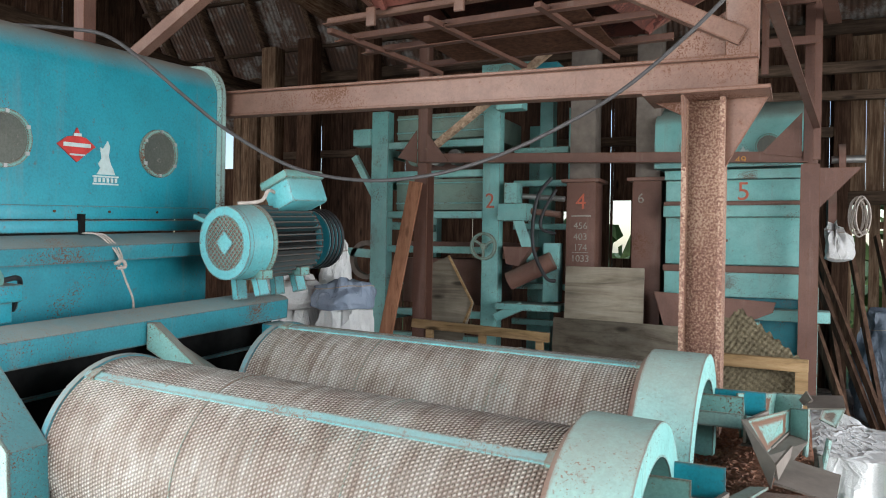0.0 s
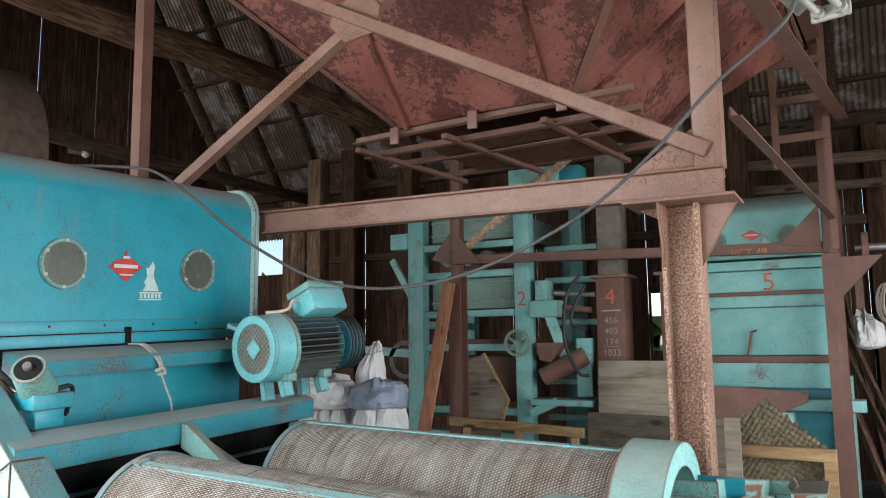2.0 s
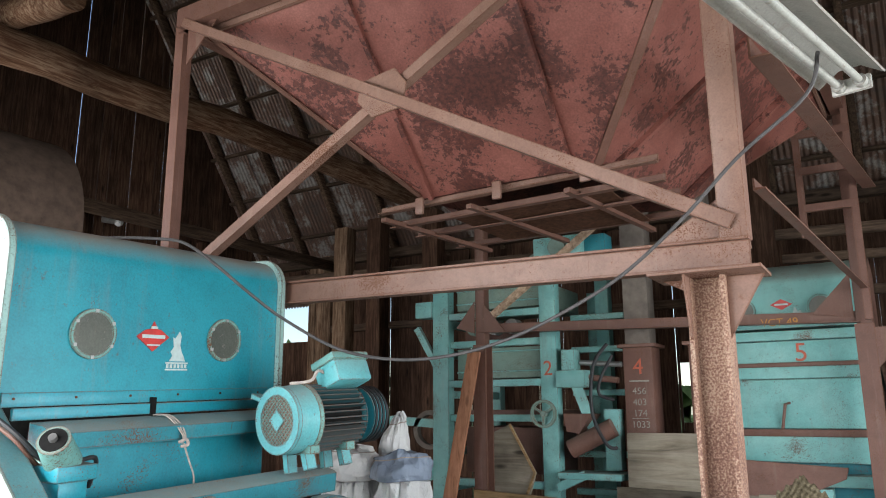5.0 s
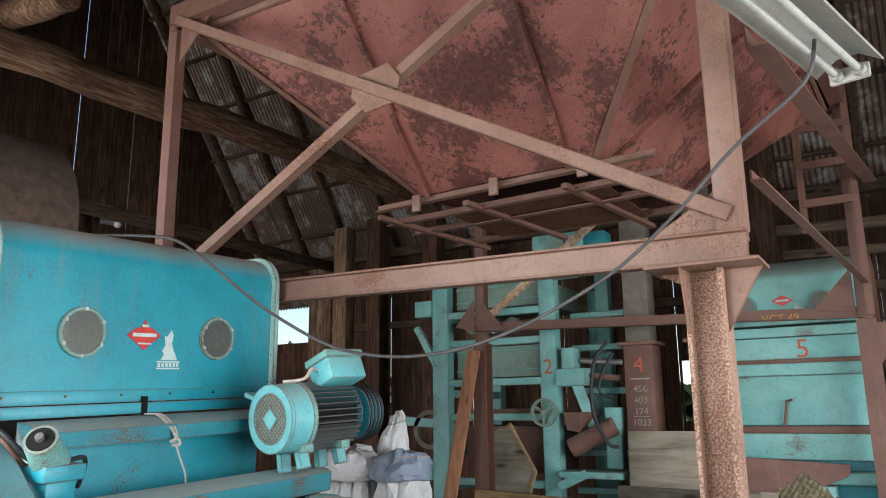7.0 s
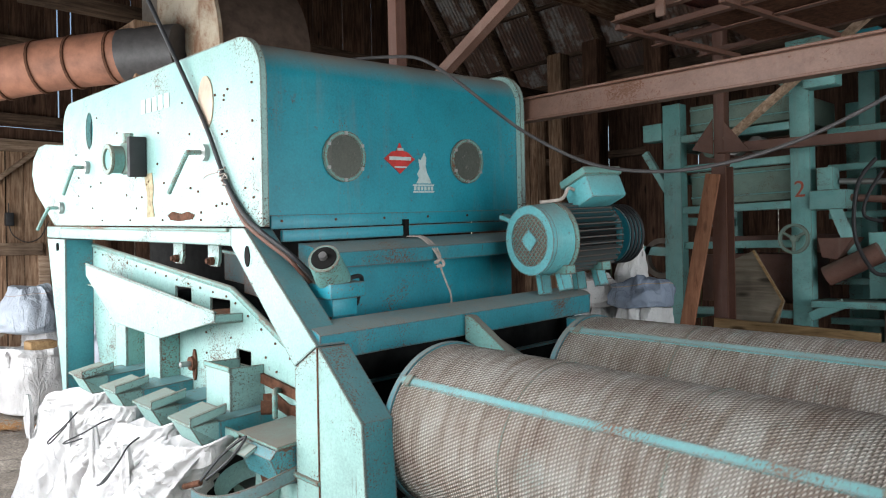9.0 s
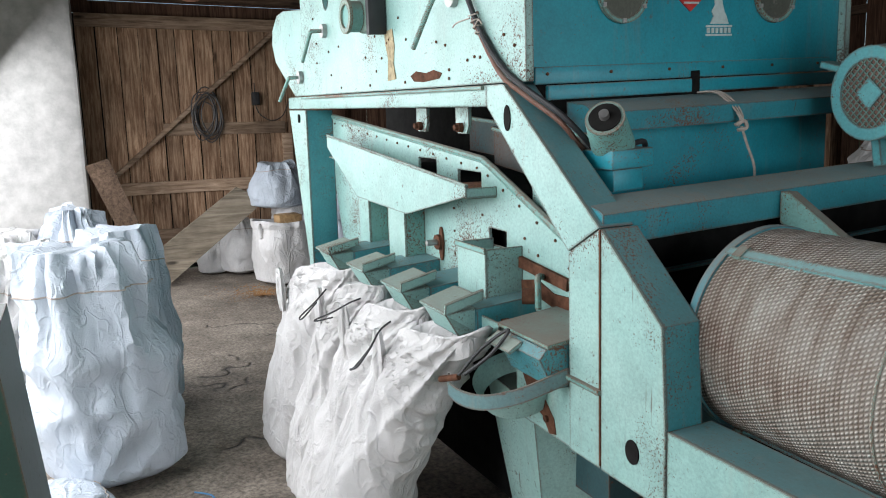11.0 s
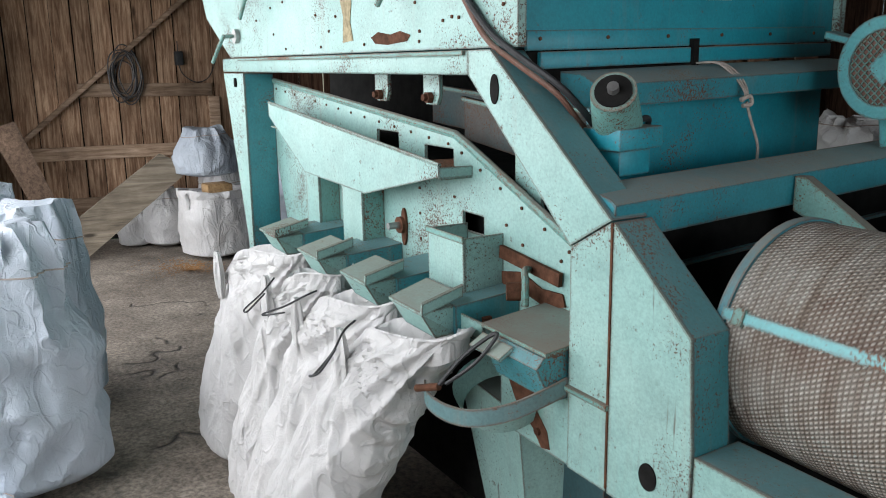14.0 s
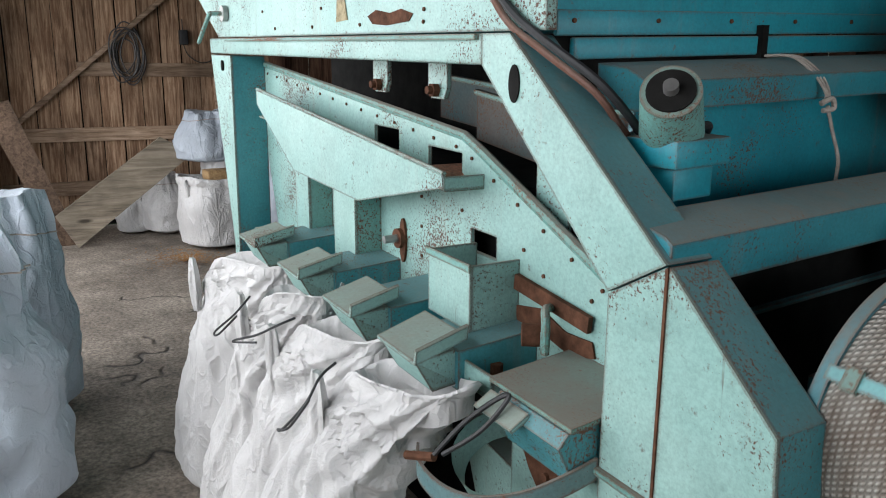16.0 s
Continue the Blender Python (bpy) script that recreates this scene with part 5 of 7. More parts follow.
    add("adjuster", ring(B(), (-3.73, 1.3, 1.165), (0, -1, 0), 0.012, 0.028, 0.02, 12), RUST)
    add("adjuster_bolt", cyl(B(), (-3.73, 1.24, 1.165), (-3.73, 1.3, 1.165), 0.011, 10), STEEL)
    add("adjuster_slot", prism(B(), ellipse(-3.72, 1.16, 0.017, 0.062), "y", 1.292, 1.299), RUST)
    add("slide_strip", bar(B(), (-3.18, 1.288, 1.19), (-2.94, 1.288, 1.166), 0.012, 0.034), RUST, None, "rusty sliding strip")
    add("rust_plate", prism(B(), [(-3.2, 1.13), (-3.17, 1.085), (-3.1, 1.1), (-3.0, 1.08), (-2.93, 1.1), (-2.94, 1.13), (-3.02, 1.125), (-3.1, 1.15)], "y", 1.294, 1.298), RUST)
    add("hook", tube(B(), smooth_line([(-3.05, 1.28, 1.17), (-3.03, 1.25, 1.175), (-3.015, 1.24, 1.15), (-3.015, 1.24, 1.09)]), 0.009, 8), MINT_OLD)
    add("roller", cyl(B(), (-3.06, 1.215, 1.12), (-3.04, 1.245, 1.12), 0.023, 16), RUST)
    bn = add("grain_bin", box(B(), -3.19, -3.02, 1.12, 1.3, 1.01, 1.02), MINT_OLD, None, "small open bin")
    for b in ((-3.19, -3.184, 1.12, 1.3, 1.02, 1.08), (-3.19, -3.02, 1.114, 1.12, 1.02, 1.065), (-3.026, -3.02, 1.12, 1.3, 1.02, 1.065)):
        add("bin_side", box(B(), *b), MINT, bn)
    add("bolt", cyl(B(), (-3.11, 1.19, 1.02), (-3.11, 1.19, 1.045), 0.014, 6), RUST, bn)
    cb = add("covered_spout", prism(B(), [(1.3, 1.08), (1.1, 1.062), (1.08, 1.04), (1.12, 0.96), (1.3, 0.95)], "x", -2.97, -2.775), TEAL_SHADE, None, "covered spout with a dusty lid")
    add("lid", prism(B(), [(1.3, 1.094), (1.1, 1.075), (1.1, 1.066), (1.3, 1.084)], "x", -3.005, -2.768), MINT_OLD, cb)
    add("flap", prism(B(), [(1.095, 1.05), (1.055, 1.03), (1.05, 1.037), (1.09, 1.06)], "x", -2.985, -2.87), MINT, cb)
    # sack ring under the last spout
    line = smooth_line([(-3.1, 1.0, 0.9), (-3.03, 0.965, 0.905), (-2.94, 0.955, 0.912), (-2.86, 0.975, 0.925), (-2.8, 1.03, 0.95), (-2.775, 1.1, 0.975), (-2.77, 1.158, 0.99)])
    bm, rows = B(), []
    for p in line:
        o = (Vector(p) - Vector((-2.95, 1.13, p[2]))).normalized() * 0.006
        rows.append([bm.verts.new(Vector(p) + q) for q in (Vector((0, 0, -0.02)), o + Vector((0, 0, -0.02)), o + Vector((0, 0, 0.02)), Vector((0, 0, 0.02)))])
    for la, lb in zip(rows, rows[1:]):
        for k in range(4):
            bm.faces.new((la[k], la[(k + 1) % 4], lb[(k + 1) % 4], lb[k]))
    bm.faces.new(rows[0][::-1]), bm.faces.new(rows[-1])
    sr = add("sack_ring", bm, STEEL_TEAL, None, "bent flat-iron ring for a sack")
    add("handle", tube(B(), smooth_line([(-3.0, 0.975, 0.95), (-2.965, 1.02, 1.02), (-2.93, 1.07, 1.07), (-2.91, 1.075, 1.075), (-2.93, 1.03, 1.015), (-2.985, 0.985, 0.955)]), 0.005, 6), DARK, sr)
    add("pin", cyl(B(), (-3.07, 0.955, 0.92), (-3.0, 0.975, 0.945), 0.009, 8), RUST, sr)
    bm = B()
    cyl(bm, (-2.975, 1.13, 0.93), (-2.985, 1.15, 0.87), 0.115, 28, 0.1, False)
    add("sack_funnel", bm, MINT, None, "pale sheet-metal funnel")
    # handles and fittings of the end plate
    for bx0, tip in (((-3.5, 1.975), (-3.66, 1.83)), ((-4.79, 1.99), (-4.93, 1.86)), ((-5.21, 1.795), (-5.39, 1.68))):
        lv = hood_part("lever", tube(B(), smooth_line([(bx0[0], 1.27, bx0[1]), (bx0[0] - 0.015, 1.22, bx0[1]), (bx0[0] - 0.03, 1.21, bx0[1] - 0.01), (tip[0], 1.2, tip[1])]), 0.009, 8), MINT_OLD)
        hood_part("hub", cyl(B(), (bx0[0], 1.255, bx0[1]), (bx0[0], 1.276, bx0[1]), 0.032, 16), STEEL, lv)
    kb = hood_part("switch_box", box(B(), -4.21, -4.06, 1.215, 1.274, 1.925, 2.065, 0.014), GREEN_GREY, None, "cast switch box with a round face")
    hood_part("knob", cyl(B(), (-4.19, 1.165, 1.99), (-4.19, 1.215, 1.99), 0.06, 24), MINT_OLD, kb)
    hood_part("rim", ring(B(), (-4.19, 1.168, 1.99), (0, -1, 0), 0.045, 0.066, 0.012, 24), GREEN_GREY, kb)
    hood_part("clamp", box(B(), -4.08, -4.05, 1.2, 1.273, 1.91, 2.08, 0.004), DARK, kb)
    hood_part("nut", cyl(B(), (-4.14, 1.23, 2.06), (-4.14, 1.23, 2.1), 0.022, 6), GREEN_GREY, kb)
    hood_part("patch", prism(B(), ellipse(-3.49, 2.16, 0.06, 0.1), "y", 1.27, 1.2745), plain("bare_primer_patch", (0.5, 0.4, 0.3), 0.7, 0, 0.2, 10), None, "bare round patch of primer")
    for k in range(5):
        x0 = -4.1 + k * 0.06
        hood_part("bar", prism(B(), rect(x0, x0 + 0.045, 2.18, 2.24), "y", 1.272, 1.2745), WHITE_STENCIL, None, "faded white stencilled lettering")
    # shaft cap on a bracket at the front
    cap = add("bearing_cap", cyl(B(), (-2.93, 1.44, 1.525), (-2.86, 1.355, 1.605), 0.058, 28, 0.051), MINT_OLD, None, "round bearing cap on a bracket")
    add("cap_face", cyl(B(), (-2.8605, 1.3556, 1.6045), (-2.858, 1.3525, 1.6075), 0.041, 24), SHADE_BLACK, cap, how=leaning)
    add("cap_hub", cyl(B(), (-2.858, 1.353, 1.607), (-2.85, 1.343, 1.617), 0.013, 12), STEEL, cap, how=leaning)
    add("cap_base", box(B(), -3.03, -2.86, 1.38, 1.52, 1.47, 1.52, 0.005), TEAL, cap)
    add("cap_bracket", box(B(), -3.08, -2.88, 1.4, 1.5, 1.41, 1.468, 0.004), TEAL, cap)
    add("hose", tube(B(), smooth_line([(-2.95, 1.5, 1.52), (-2.95, 1.56, 1.53), (-2.99, 1.6, 1.5), (-3.05, 1.62, 1.42)]), 0.008, 8), DARK, cap)
    # drums, housings and outlet troughs
    for i, (near, ph, length, fall, skew) in enumerate(DRUM_AXES):
        bm = B()
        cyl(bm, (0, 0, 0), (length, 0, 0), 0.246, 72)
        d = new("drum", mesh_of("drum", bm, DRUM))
        d.parent = M
        tagged(d, "turning drum of pocketed sheet with teal seam strips")
        d.location = Vector(near) - base
        drums.append(d)
        for k in range(3):
            a = radians(120 * k)
            u = Vector((0, math.cos(a), math.sin(a)))
            part("seam", bar(B(), u * 0.247, u * 0.247 + Vector((length, 0, 0)), 0.024, 0.01, u), CYAN, None).parent = d
            for xx in (0.04, length - 0.04):
                part("seam_lug", bar(B(), u * 0.251 + Vector((xx - 0.012, 0, 0)), u * 0.251 + Vector((xx + 0.012, 0, 0)), 0.036, 0.012, u), MINT_OLD, None).parent = d
        part("end_band", ring(B(), (-0.012, 0, 0), (1, 0, 0), 0.2, 0.252, 0.022, 72), TEAL_BEAM, None).parent = d
        for xx in (length / 3, length * 2 / 3):
            part("weld_band", ring(B(), (xx, 0, 0), (1, 0, 0), 0.24, 0.2475, 0.004, 72), MINT_OLD, None).parent = d
        # the drum end is a plain near-black disc
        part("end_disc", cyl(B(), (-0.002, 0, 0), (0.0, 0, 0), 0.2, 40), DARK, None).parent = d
        axis = Vector((1, math.tan(radians(skew)), -math.tan(radians(fall)))).normalized()
        x, y, zz = Vector(near) + axis * length
        hs = part("drum_housing", ring(B(), Vector((x, y, zz)) - axis * 0.02, axis, 0.215, 0.284, 0.145, 64), MINT_FAR, M, "broad pale drum housing ring")
        part("dark_gap", ring(B(), Vector((x, y, zz)) - axis * 0.035, axis, 0.2, 0.266, 0.02, 64), CHUTE_BROWN, hs)
        xa, xe = x - 0.05, x + 0.19 + 0.03 * i
        ch = part("outlet_trough", box(B(), xa, xe, y + 0.03, y + 0.036, zz + 0.09, zz + 0.17), MINT_OLD, M, "outlet trough of peeling sheet")
        part("trough_side", box(B(), xa, xe + 0.05, y + 0.19, y + 0.196, zz + 0.09, zz + 0.16), TEAL, ch)
        part("trough_lip", box(B(), xa, xe, y + 0.024, y + 0.029, zz + 0.085, zz + 0.125), MINT, ch)
        part("trough_floor", box(B(), xa, xe, y + 0.037, y + 0.19, zz + 0.085, zz + 0.09), MINT_OLD, ch)
        part("trough_end", prism(B(), [(xe, y + 0.03), (xe + 0.05, y + 0.195), (xe + 0.058, y + 0.19), (xe + 0.008, y + 0.025)], "z", zz + 0.05, zz + 0.11), FAN_GREY, ch)
        # near-black disc painted for the shade inside the ring
        part("inner_dark", ring(B(), (x - 0.04, y, zz), (1, 0, 0), 0.0, 0.2, 0.012, 40), SHADE_BLACK, hs)
        part("support", box(B(), x + 0.07, x + 0.15, y - 0.2, y + 0.2, 0.8, zz - 0.26, 0.004), TEAL_BEAM, M)
    return M


drums = []
seed_cleaner()


def electric_motor():
    c, d = Vector((-2.752, 2.24, 1.668)), Vector((0.13, 0.985, 0.05)).normalized()
    s = d.cross(Vector((0, 0, 1))).normalized()
    u = s.cross(d)
    mt = thing("electric_motor", c + d * 0.2 - u * 0.2, "teal electric motor with grille and cooling fins", "motor")
    part("fan_cover", cyl(B(), c, c + d * 0.115, 0.136, 40, 0.142), CYAN, mt, "round teal fan cover")
    part("cover_rim", ring(B(), c - d * 0.008, d, 0.1, 0.137, 0.02, 40), CYAN, mt)
    part("cover_back", ring(B(), c + d * 0.1, d, 0.11, 0.146, 0.022, 40), MINT_OLD, mt)
    part("grille_back", cyl(B(), c - d * 0.002, c - d * 0.0005, 0.102, 32), CHUTE_BROWN, mt)
    for k in range(-6, 7):
        for (p, q) in ((s + u, u - s), (s - u, u + s)):
            p, q = p.normalized(), q.normalized()
            o = k * 0.0155
            h = math.sqrt(max(0.0, 0.103 ** 2 - o * o))
            if h > 0.02:
                part("grille_wire", bar(B(), c - d * 0.004 + p * o - q * h, c - d * 0.004 + p * o + q * h, 0.004, 0.004, d), MINT_OLD, mt)
    pl = B()
    bar(pl, c - d * 0.007 - (s + u).normalized() * 0.033, c - d * 0.007 + (s + u).normalized() * 0.033, 0.066, 0.004, d)
    part("centre_plate", pl, CYAN, mt)
    # near-black body: the shade between the fins put into its colour
    part("body", cyl(B(), c + d * 0.115, c + d * 0.38, 0.105, 40), SHADE_BLACK, mt)
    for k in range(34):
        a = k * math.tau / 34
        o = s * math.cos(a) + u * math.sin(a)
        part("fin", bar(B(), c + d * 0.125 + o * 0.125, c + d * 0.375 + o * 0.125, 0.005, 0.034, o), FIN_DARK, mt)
    part("end_bell", cyl(B(), c + d * 0.375, c + d * 0.42, 0.14, 40, 0.1), TEAL_BEAM, mt)
    part("pulley", ring(B(), c + d * 0.44, d, 0.02, 0.12, 0.09, 36), TEAL_BEAM, mt)
    for k in range(4):
        part("belt", ring(B(), c + d * (0.445 + k * 0.022), d, 0.112, 0.126, 0.012, 36), DARK, mt)
    t = c + d * 0.3 + u * 0.135 + s * 0.05
    bm = B()
    bar(bm, t - d * 0.1 + u * 0.04 + s * 0.02, t + d * 0.1 + u * 0.04 + s * 0.02, 0.14, 0.1, (u * 0.9 - s * 0.35).normalized(), 0.014)
    tb = part("terminal_box", bm, CYAN, mt)
    bm = B()
    bar(bm, t - d * 0.108 + u * 0.1, t + d * 0.108 + u * 0.1, 0.15, 0.035, (u * 0.9 - s * 0.35).normalized(), 0.008)
    part("box_lid", bm, MINT_OLD, tb, "dusty lid")
    part("lead", tube(B(), smooth_line([t - d * 0.09 + u * 0.05, t - d * 0.13 + u * 0.06, t - d * 0.17 + u * 0.02, c + d * 0.06 + u * 0.146]), 0.007, 8), WIRE_PALE, mt)
    part("lug", bar(B(), c + d * 0.04 - s * 0.1 + u * 0.07, c + d * 0.05 - s * 0.21 + u * 0.1, 0.02, 0.045, d), CYAN, mt)
    for f in (0.1, 0.3):
        ft = part("foot", bar(B(), c + d * f - u * 0.12 - s * 0.11, c + d * f - u * 0.12 + s * 0.11, 0.05, 0.035, u), MINT_OLD, mt)
        part("support", bar(B(), c + d * f - u * 0.13 + s * 0.06, c + d * f - u * 0.2 + s * 0.08, 0.03, 0.05, d), CYAN, mt)
        part("support", bar(B(), c + d * f - u * 0.13 - s * 0.05, c + d * f - u * 0.22 - s * 0.04, 0.03, 0.05, d), CYAN, mt)


def twine():
    tw = thing("twine", (-2.98, 1.93, 1.6), "pale twine knotted round the dusty beam", "twine")
    for k, o in enumerate((0, 0.012, 0.026)):
        part("loop", tube(B(), smooth_line([(-3.09, 1.9 + o, 1.693), (-3.03, 1.91 + o, 1.69), (-2.985, 1.925 + o, 1.655), (-2.962, 1.945 + o * 0.5, 1.61), (-2.968, 1.945, 1.585)]), 0.003, 6), WIRE_PALE, tw)
    part("knot", tube(B(), smooth_line([(-2.955, 1.92, 1.59), (-2.95, 1.95, 1.6), (-2.95, 1.96, 1.58), (-2.955, 1.93, 1.575)]), 0.006, 6), WIRE_PALE, tw)
    part("tail", tube(B(), smooth_line([(-2.955, 1.945, 1.585), (-2.95, 1.965, 1.53), (-2.945, 1.99, 1.47), (-2.95, 2.0, 1.42), (-2.935, 1.985, 1.39), (-2.93, 1.965, 1.36)]), 0.004, 6), WIRE_PALE, tw)


def exhaust_fan():
    fn = thing("exhaust_fan", (-6.2, 2.9, 2.2), "dusty round fan housing with a rusty suction pipe", "fan")
    part("scroll", cyl(B(), (-6.35, 2.47, 3.03), (-6.3, 3.15, 3.03), 0.77, 56), FAN_BROWN, fn, "curved back sheet under brown dust")
    face = part("scroll_face", ring(B(), (-6.352, 2.44, 3.03), (0.07, 1, 0), 0.2, 0.79, 0.028, 56), CREAM, fn, "cream side plate with rust stains")
    part("face_hole", cyl(B(), (-6.352, 2.455, 3.03), (-6.352, 2.462, 3.03), 0.21, 32), SHADE_BLACK, face)
    part("outlet", box(B(), -7.1, -6.5, 2.47, 3.1, 3.0, 3.9, 0.01), FAN_GREY, fn)
    part("stand", box(B(), -6.8, -5.9, 2.5, 3.1, 0, 2.4, 0.01), TEAL_BEAM, fn)
    part("side_box", box(B(), -6.62, -6.3, 2.1, 2.4, 2.93, 3.35, 0.012), WOOD_DOOR, fn, "boarded wooden box on the inlet")
    pts = [(-6.35, 2.2, 3.12), (-6.9, 1.75, 3.08), (-7.3, 1.36, 3.0), (-7.52, 1.17, 2.95), (-7.75, 1.1, 2.94), (-8.3, 1.25, 2.98)]
    part("suction_pipe", tube(B(), smooth_line(pts, 5), 0.19, 24), PIPE, fn, "rusty orange suction pipe")
    for f in (0.3, 0.75, 1.2, 1.7):
        k = int(f)
        p, q = Vector(pts[k]), Vector(pts[k + 1])
        part("clamp", ring(B(), p.lerp(q, f - k), q - p, 0.18, 0.2, 0.018, 24), RUST, fn)
    part("cuff", tube(B(), smooth_line([(-6.15, 2.38, 3.13), (-6.3, 2.25, 3.125), (-6.47, 2.1, 3.11)], 4), 0.195, 24), CABLE, fn, "black rubber cuff")


electric_motor()
twine()
exhaust_fan()


# ---- sacks ----
def sack_mesh(w, d, h, seed, lean_x=0.0, lean_y=0.0, neck=0.8, pleat=0.02, sag=0.06, fold=1.0, mouth=0.0):
    """A filled woven sack as one skin: rounded base, belly, pleats that gather towards the mouth, folds and dents."""
    bm, rnd = B(), random.Random(seed)
    nu, nz = 72, 44
    ph = [rnd.uniform(0, 6.28) for _ in range(6)]
    off = Vector((rnd.uniform(-50, 50), rnd.uniform(-50, 50), 0))
    loops = []
    for k in range(nz + 1):
        s = k / nz
        base = min(1.0, math.sqrt(max(0.0, s / 0.09)) * 0.9 + 0.1)
        belly = 1 + sag * math.sin(math.pi * min(1, s * 1.25))
        f = base * belly * (1 - (1 - neck) * max(0, (s - 0.55) / 0.45) ** 1.6)
        lp = []
        for i in range(nu):
            a = i * math.tau / nu
            ca, sa = math.cos(a), math.sin(a)
            r = (abs(ca) ** 2.6 + abs(sa) ** 2.6) ** (-1 / 2.6)
            pl = pleat * max(0, s - 0.25) ** 1.4 * (1.2 - 2.2 * abs(math.sin(4 * a + ph[0] + 2 * s)) + 0.9 - 1.6 * abs(math.sin(7 * a + ph[1] - s)) + 0.6 - 1.1 * abs(math.sin(13 * a + ph[2] - 3 * s)))
            p = Vector((w / 2 * f * r * ca + pl * ca, d / 2 * f * r * sa + pl * sa, h * s))
            nv = noise.noise_vector(p * 3.3 + off)
            c1 = abs(noise.noise(Vector((p.x * 5 + p.z * 3, p.y * 5 - p.z * 2, p.z * 3)) + off))
            c2 = abs(noise.noise(Vector((p.x * 14 - p.z * 6, p.y * 14, p.z * 7)) + off))
            p += Vector((ca, sa, 0)) * (0.045 * (0.25 - c1) + 0.015 * (0.3 - c2)) * fold * min(1, s * 4) * min(1.0, w * 2.2)
            ridge = abs(noise.noise(Vector((p.x * 8, p.y * 8, p.z * 3.0)) + off)) * 0.022 * fold
            p += nv * 0.03 * fold * min(1, s * 5) - Vector((ca, sa, 0)) * ridge * (0.4 + s)
            p.x += lean_x * s ** 1.3
            p.y += lean_y * s ** 1.3
            p.z += (0.014 * math.sin(2 * a + ph[3]) + 0.008 * math.sin(5 * a + ph[4])) * max(0, s - 0.8) * 5 * fold
            lp.append(bm.verts.new(p))
        loops.append(lp)
    for la, lb in zip(loops, loops[1:]):
        for i in range(nu):
            j = (i + 1) % nu
            bm.faces.new((la[i], la[j], lb[j], lb[i]))
    bm.faces.new(loops[0][::-1])
    c = sum((v.co for v in loops[-1]), Vector()) / nu
    inner = [bm.verts.new(c + (v.co - c) * 0.8 + Vector((0, 0, mouth))) for v in loops[-1]]
    for i in range(nu):
        j = (i + 1) % nu
        bm.faces.new((loops[-1][i], loops[-1][j], inner[j], inner[i]))
    bm.faces.new(inner)
    return bm, [[v.co.copy() for v in lp] for lp in loops]


def sack(at, turn, mat, label, group, *args, **kw):
    bm, loops = sack_mesh(*args, **kw)
    ob = single("sack", bm, mat, label, "sack", group, smooth=80)
    ob.matrix_basis = pose(*at, 0, 0, turn)
    n = len(loops[0])
    bm = B()
    if kw.get("mouth", 0) < 0:
        c = sum(loops[-1], Vector()) / n
        rows = []
        for k, o, dz in ((-5, 0.003, 0.0), (-4, 0.014, 0.0), (-2, 0.016, 0.0), (-1, 0.012, 0.012), (-1, 0.0, 0.014), (-1, -0.012, 0.0)):
            rows.append([bm.verts.new(p + (p - c).normalized() * (o + 0.004 * noise.noise(p * 30)) + Vector((0, 0, dz))) for p in loops[k]])
        for la, lb in zip(rows, rows[1:]):
            for i in range(n):
                bm.faces.new((la[i], la[(i + 1) % n], lb[(i + 1) % n], lb[i]))
        part("folded_rim", bm, mat, None, "", 70).parent = ob
        for i in (int(n * 0.55), int(n * 0.8)):
            p = loops[-3][i]
            o = (p - c).normalized()
            kb = sack_mesh(0.06, 0.05, 0.16, i, 0, 0, 0.4, 0.01, 0.1, 0.6)[0]
            kb.transform(Matrix.Translation(p + o * 0.012 - Vector((0, 0, 0.15))))
            part("gathered_fold", kb, mat, None, "", 70).parent = ob
    else:
        k = int(len(loops) * 0.84)
        c = sum(loops[k], Vector()) / n
        pts = [c + (p - c) * 1.01 for p in loops[k]]
        part("tie", tube(bm, pts + pts[:1], 0.004, 5), WIRE_PALE, None).parent = ob
    return ob


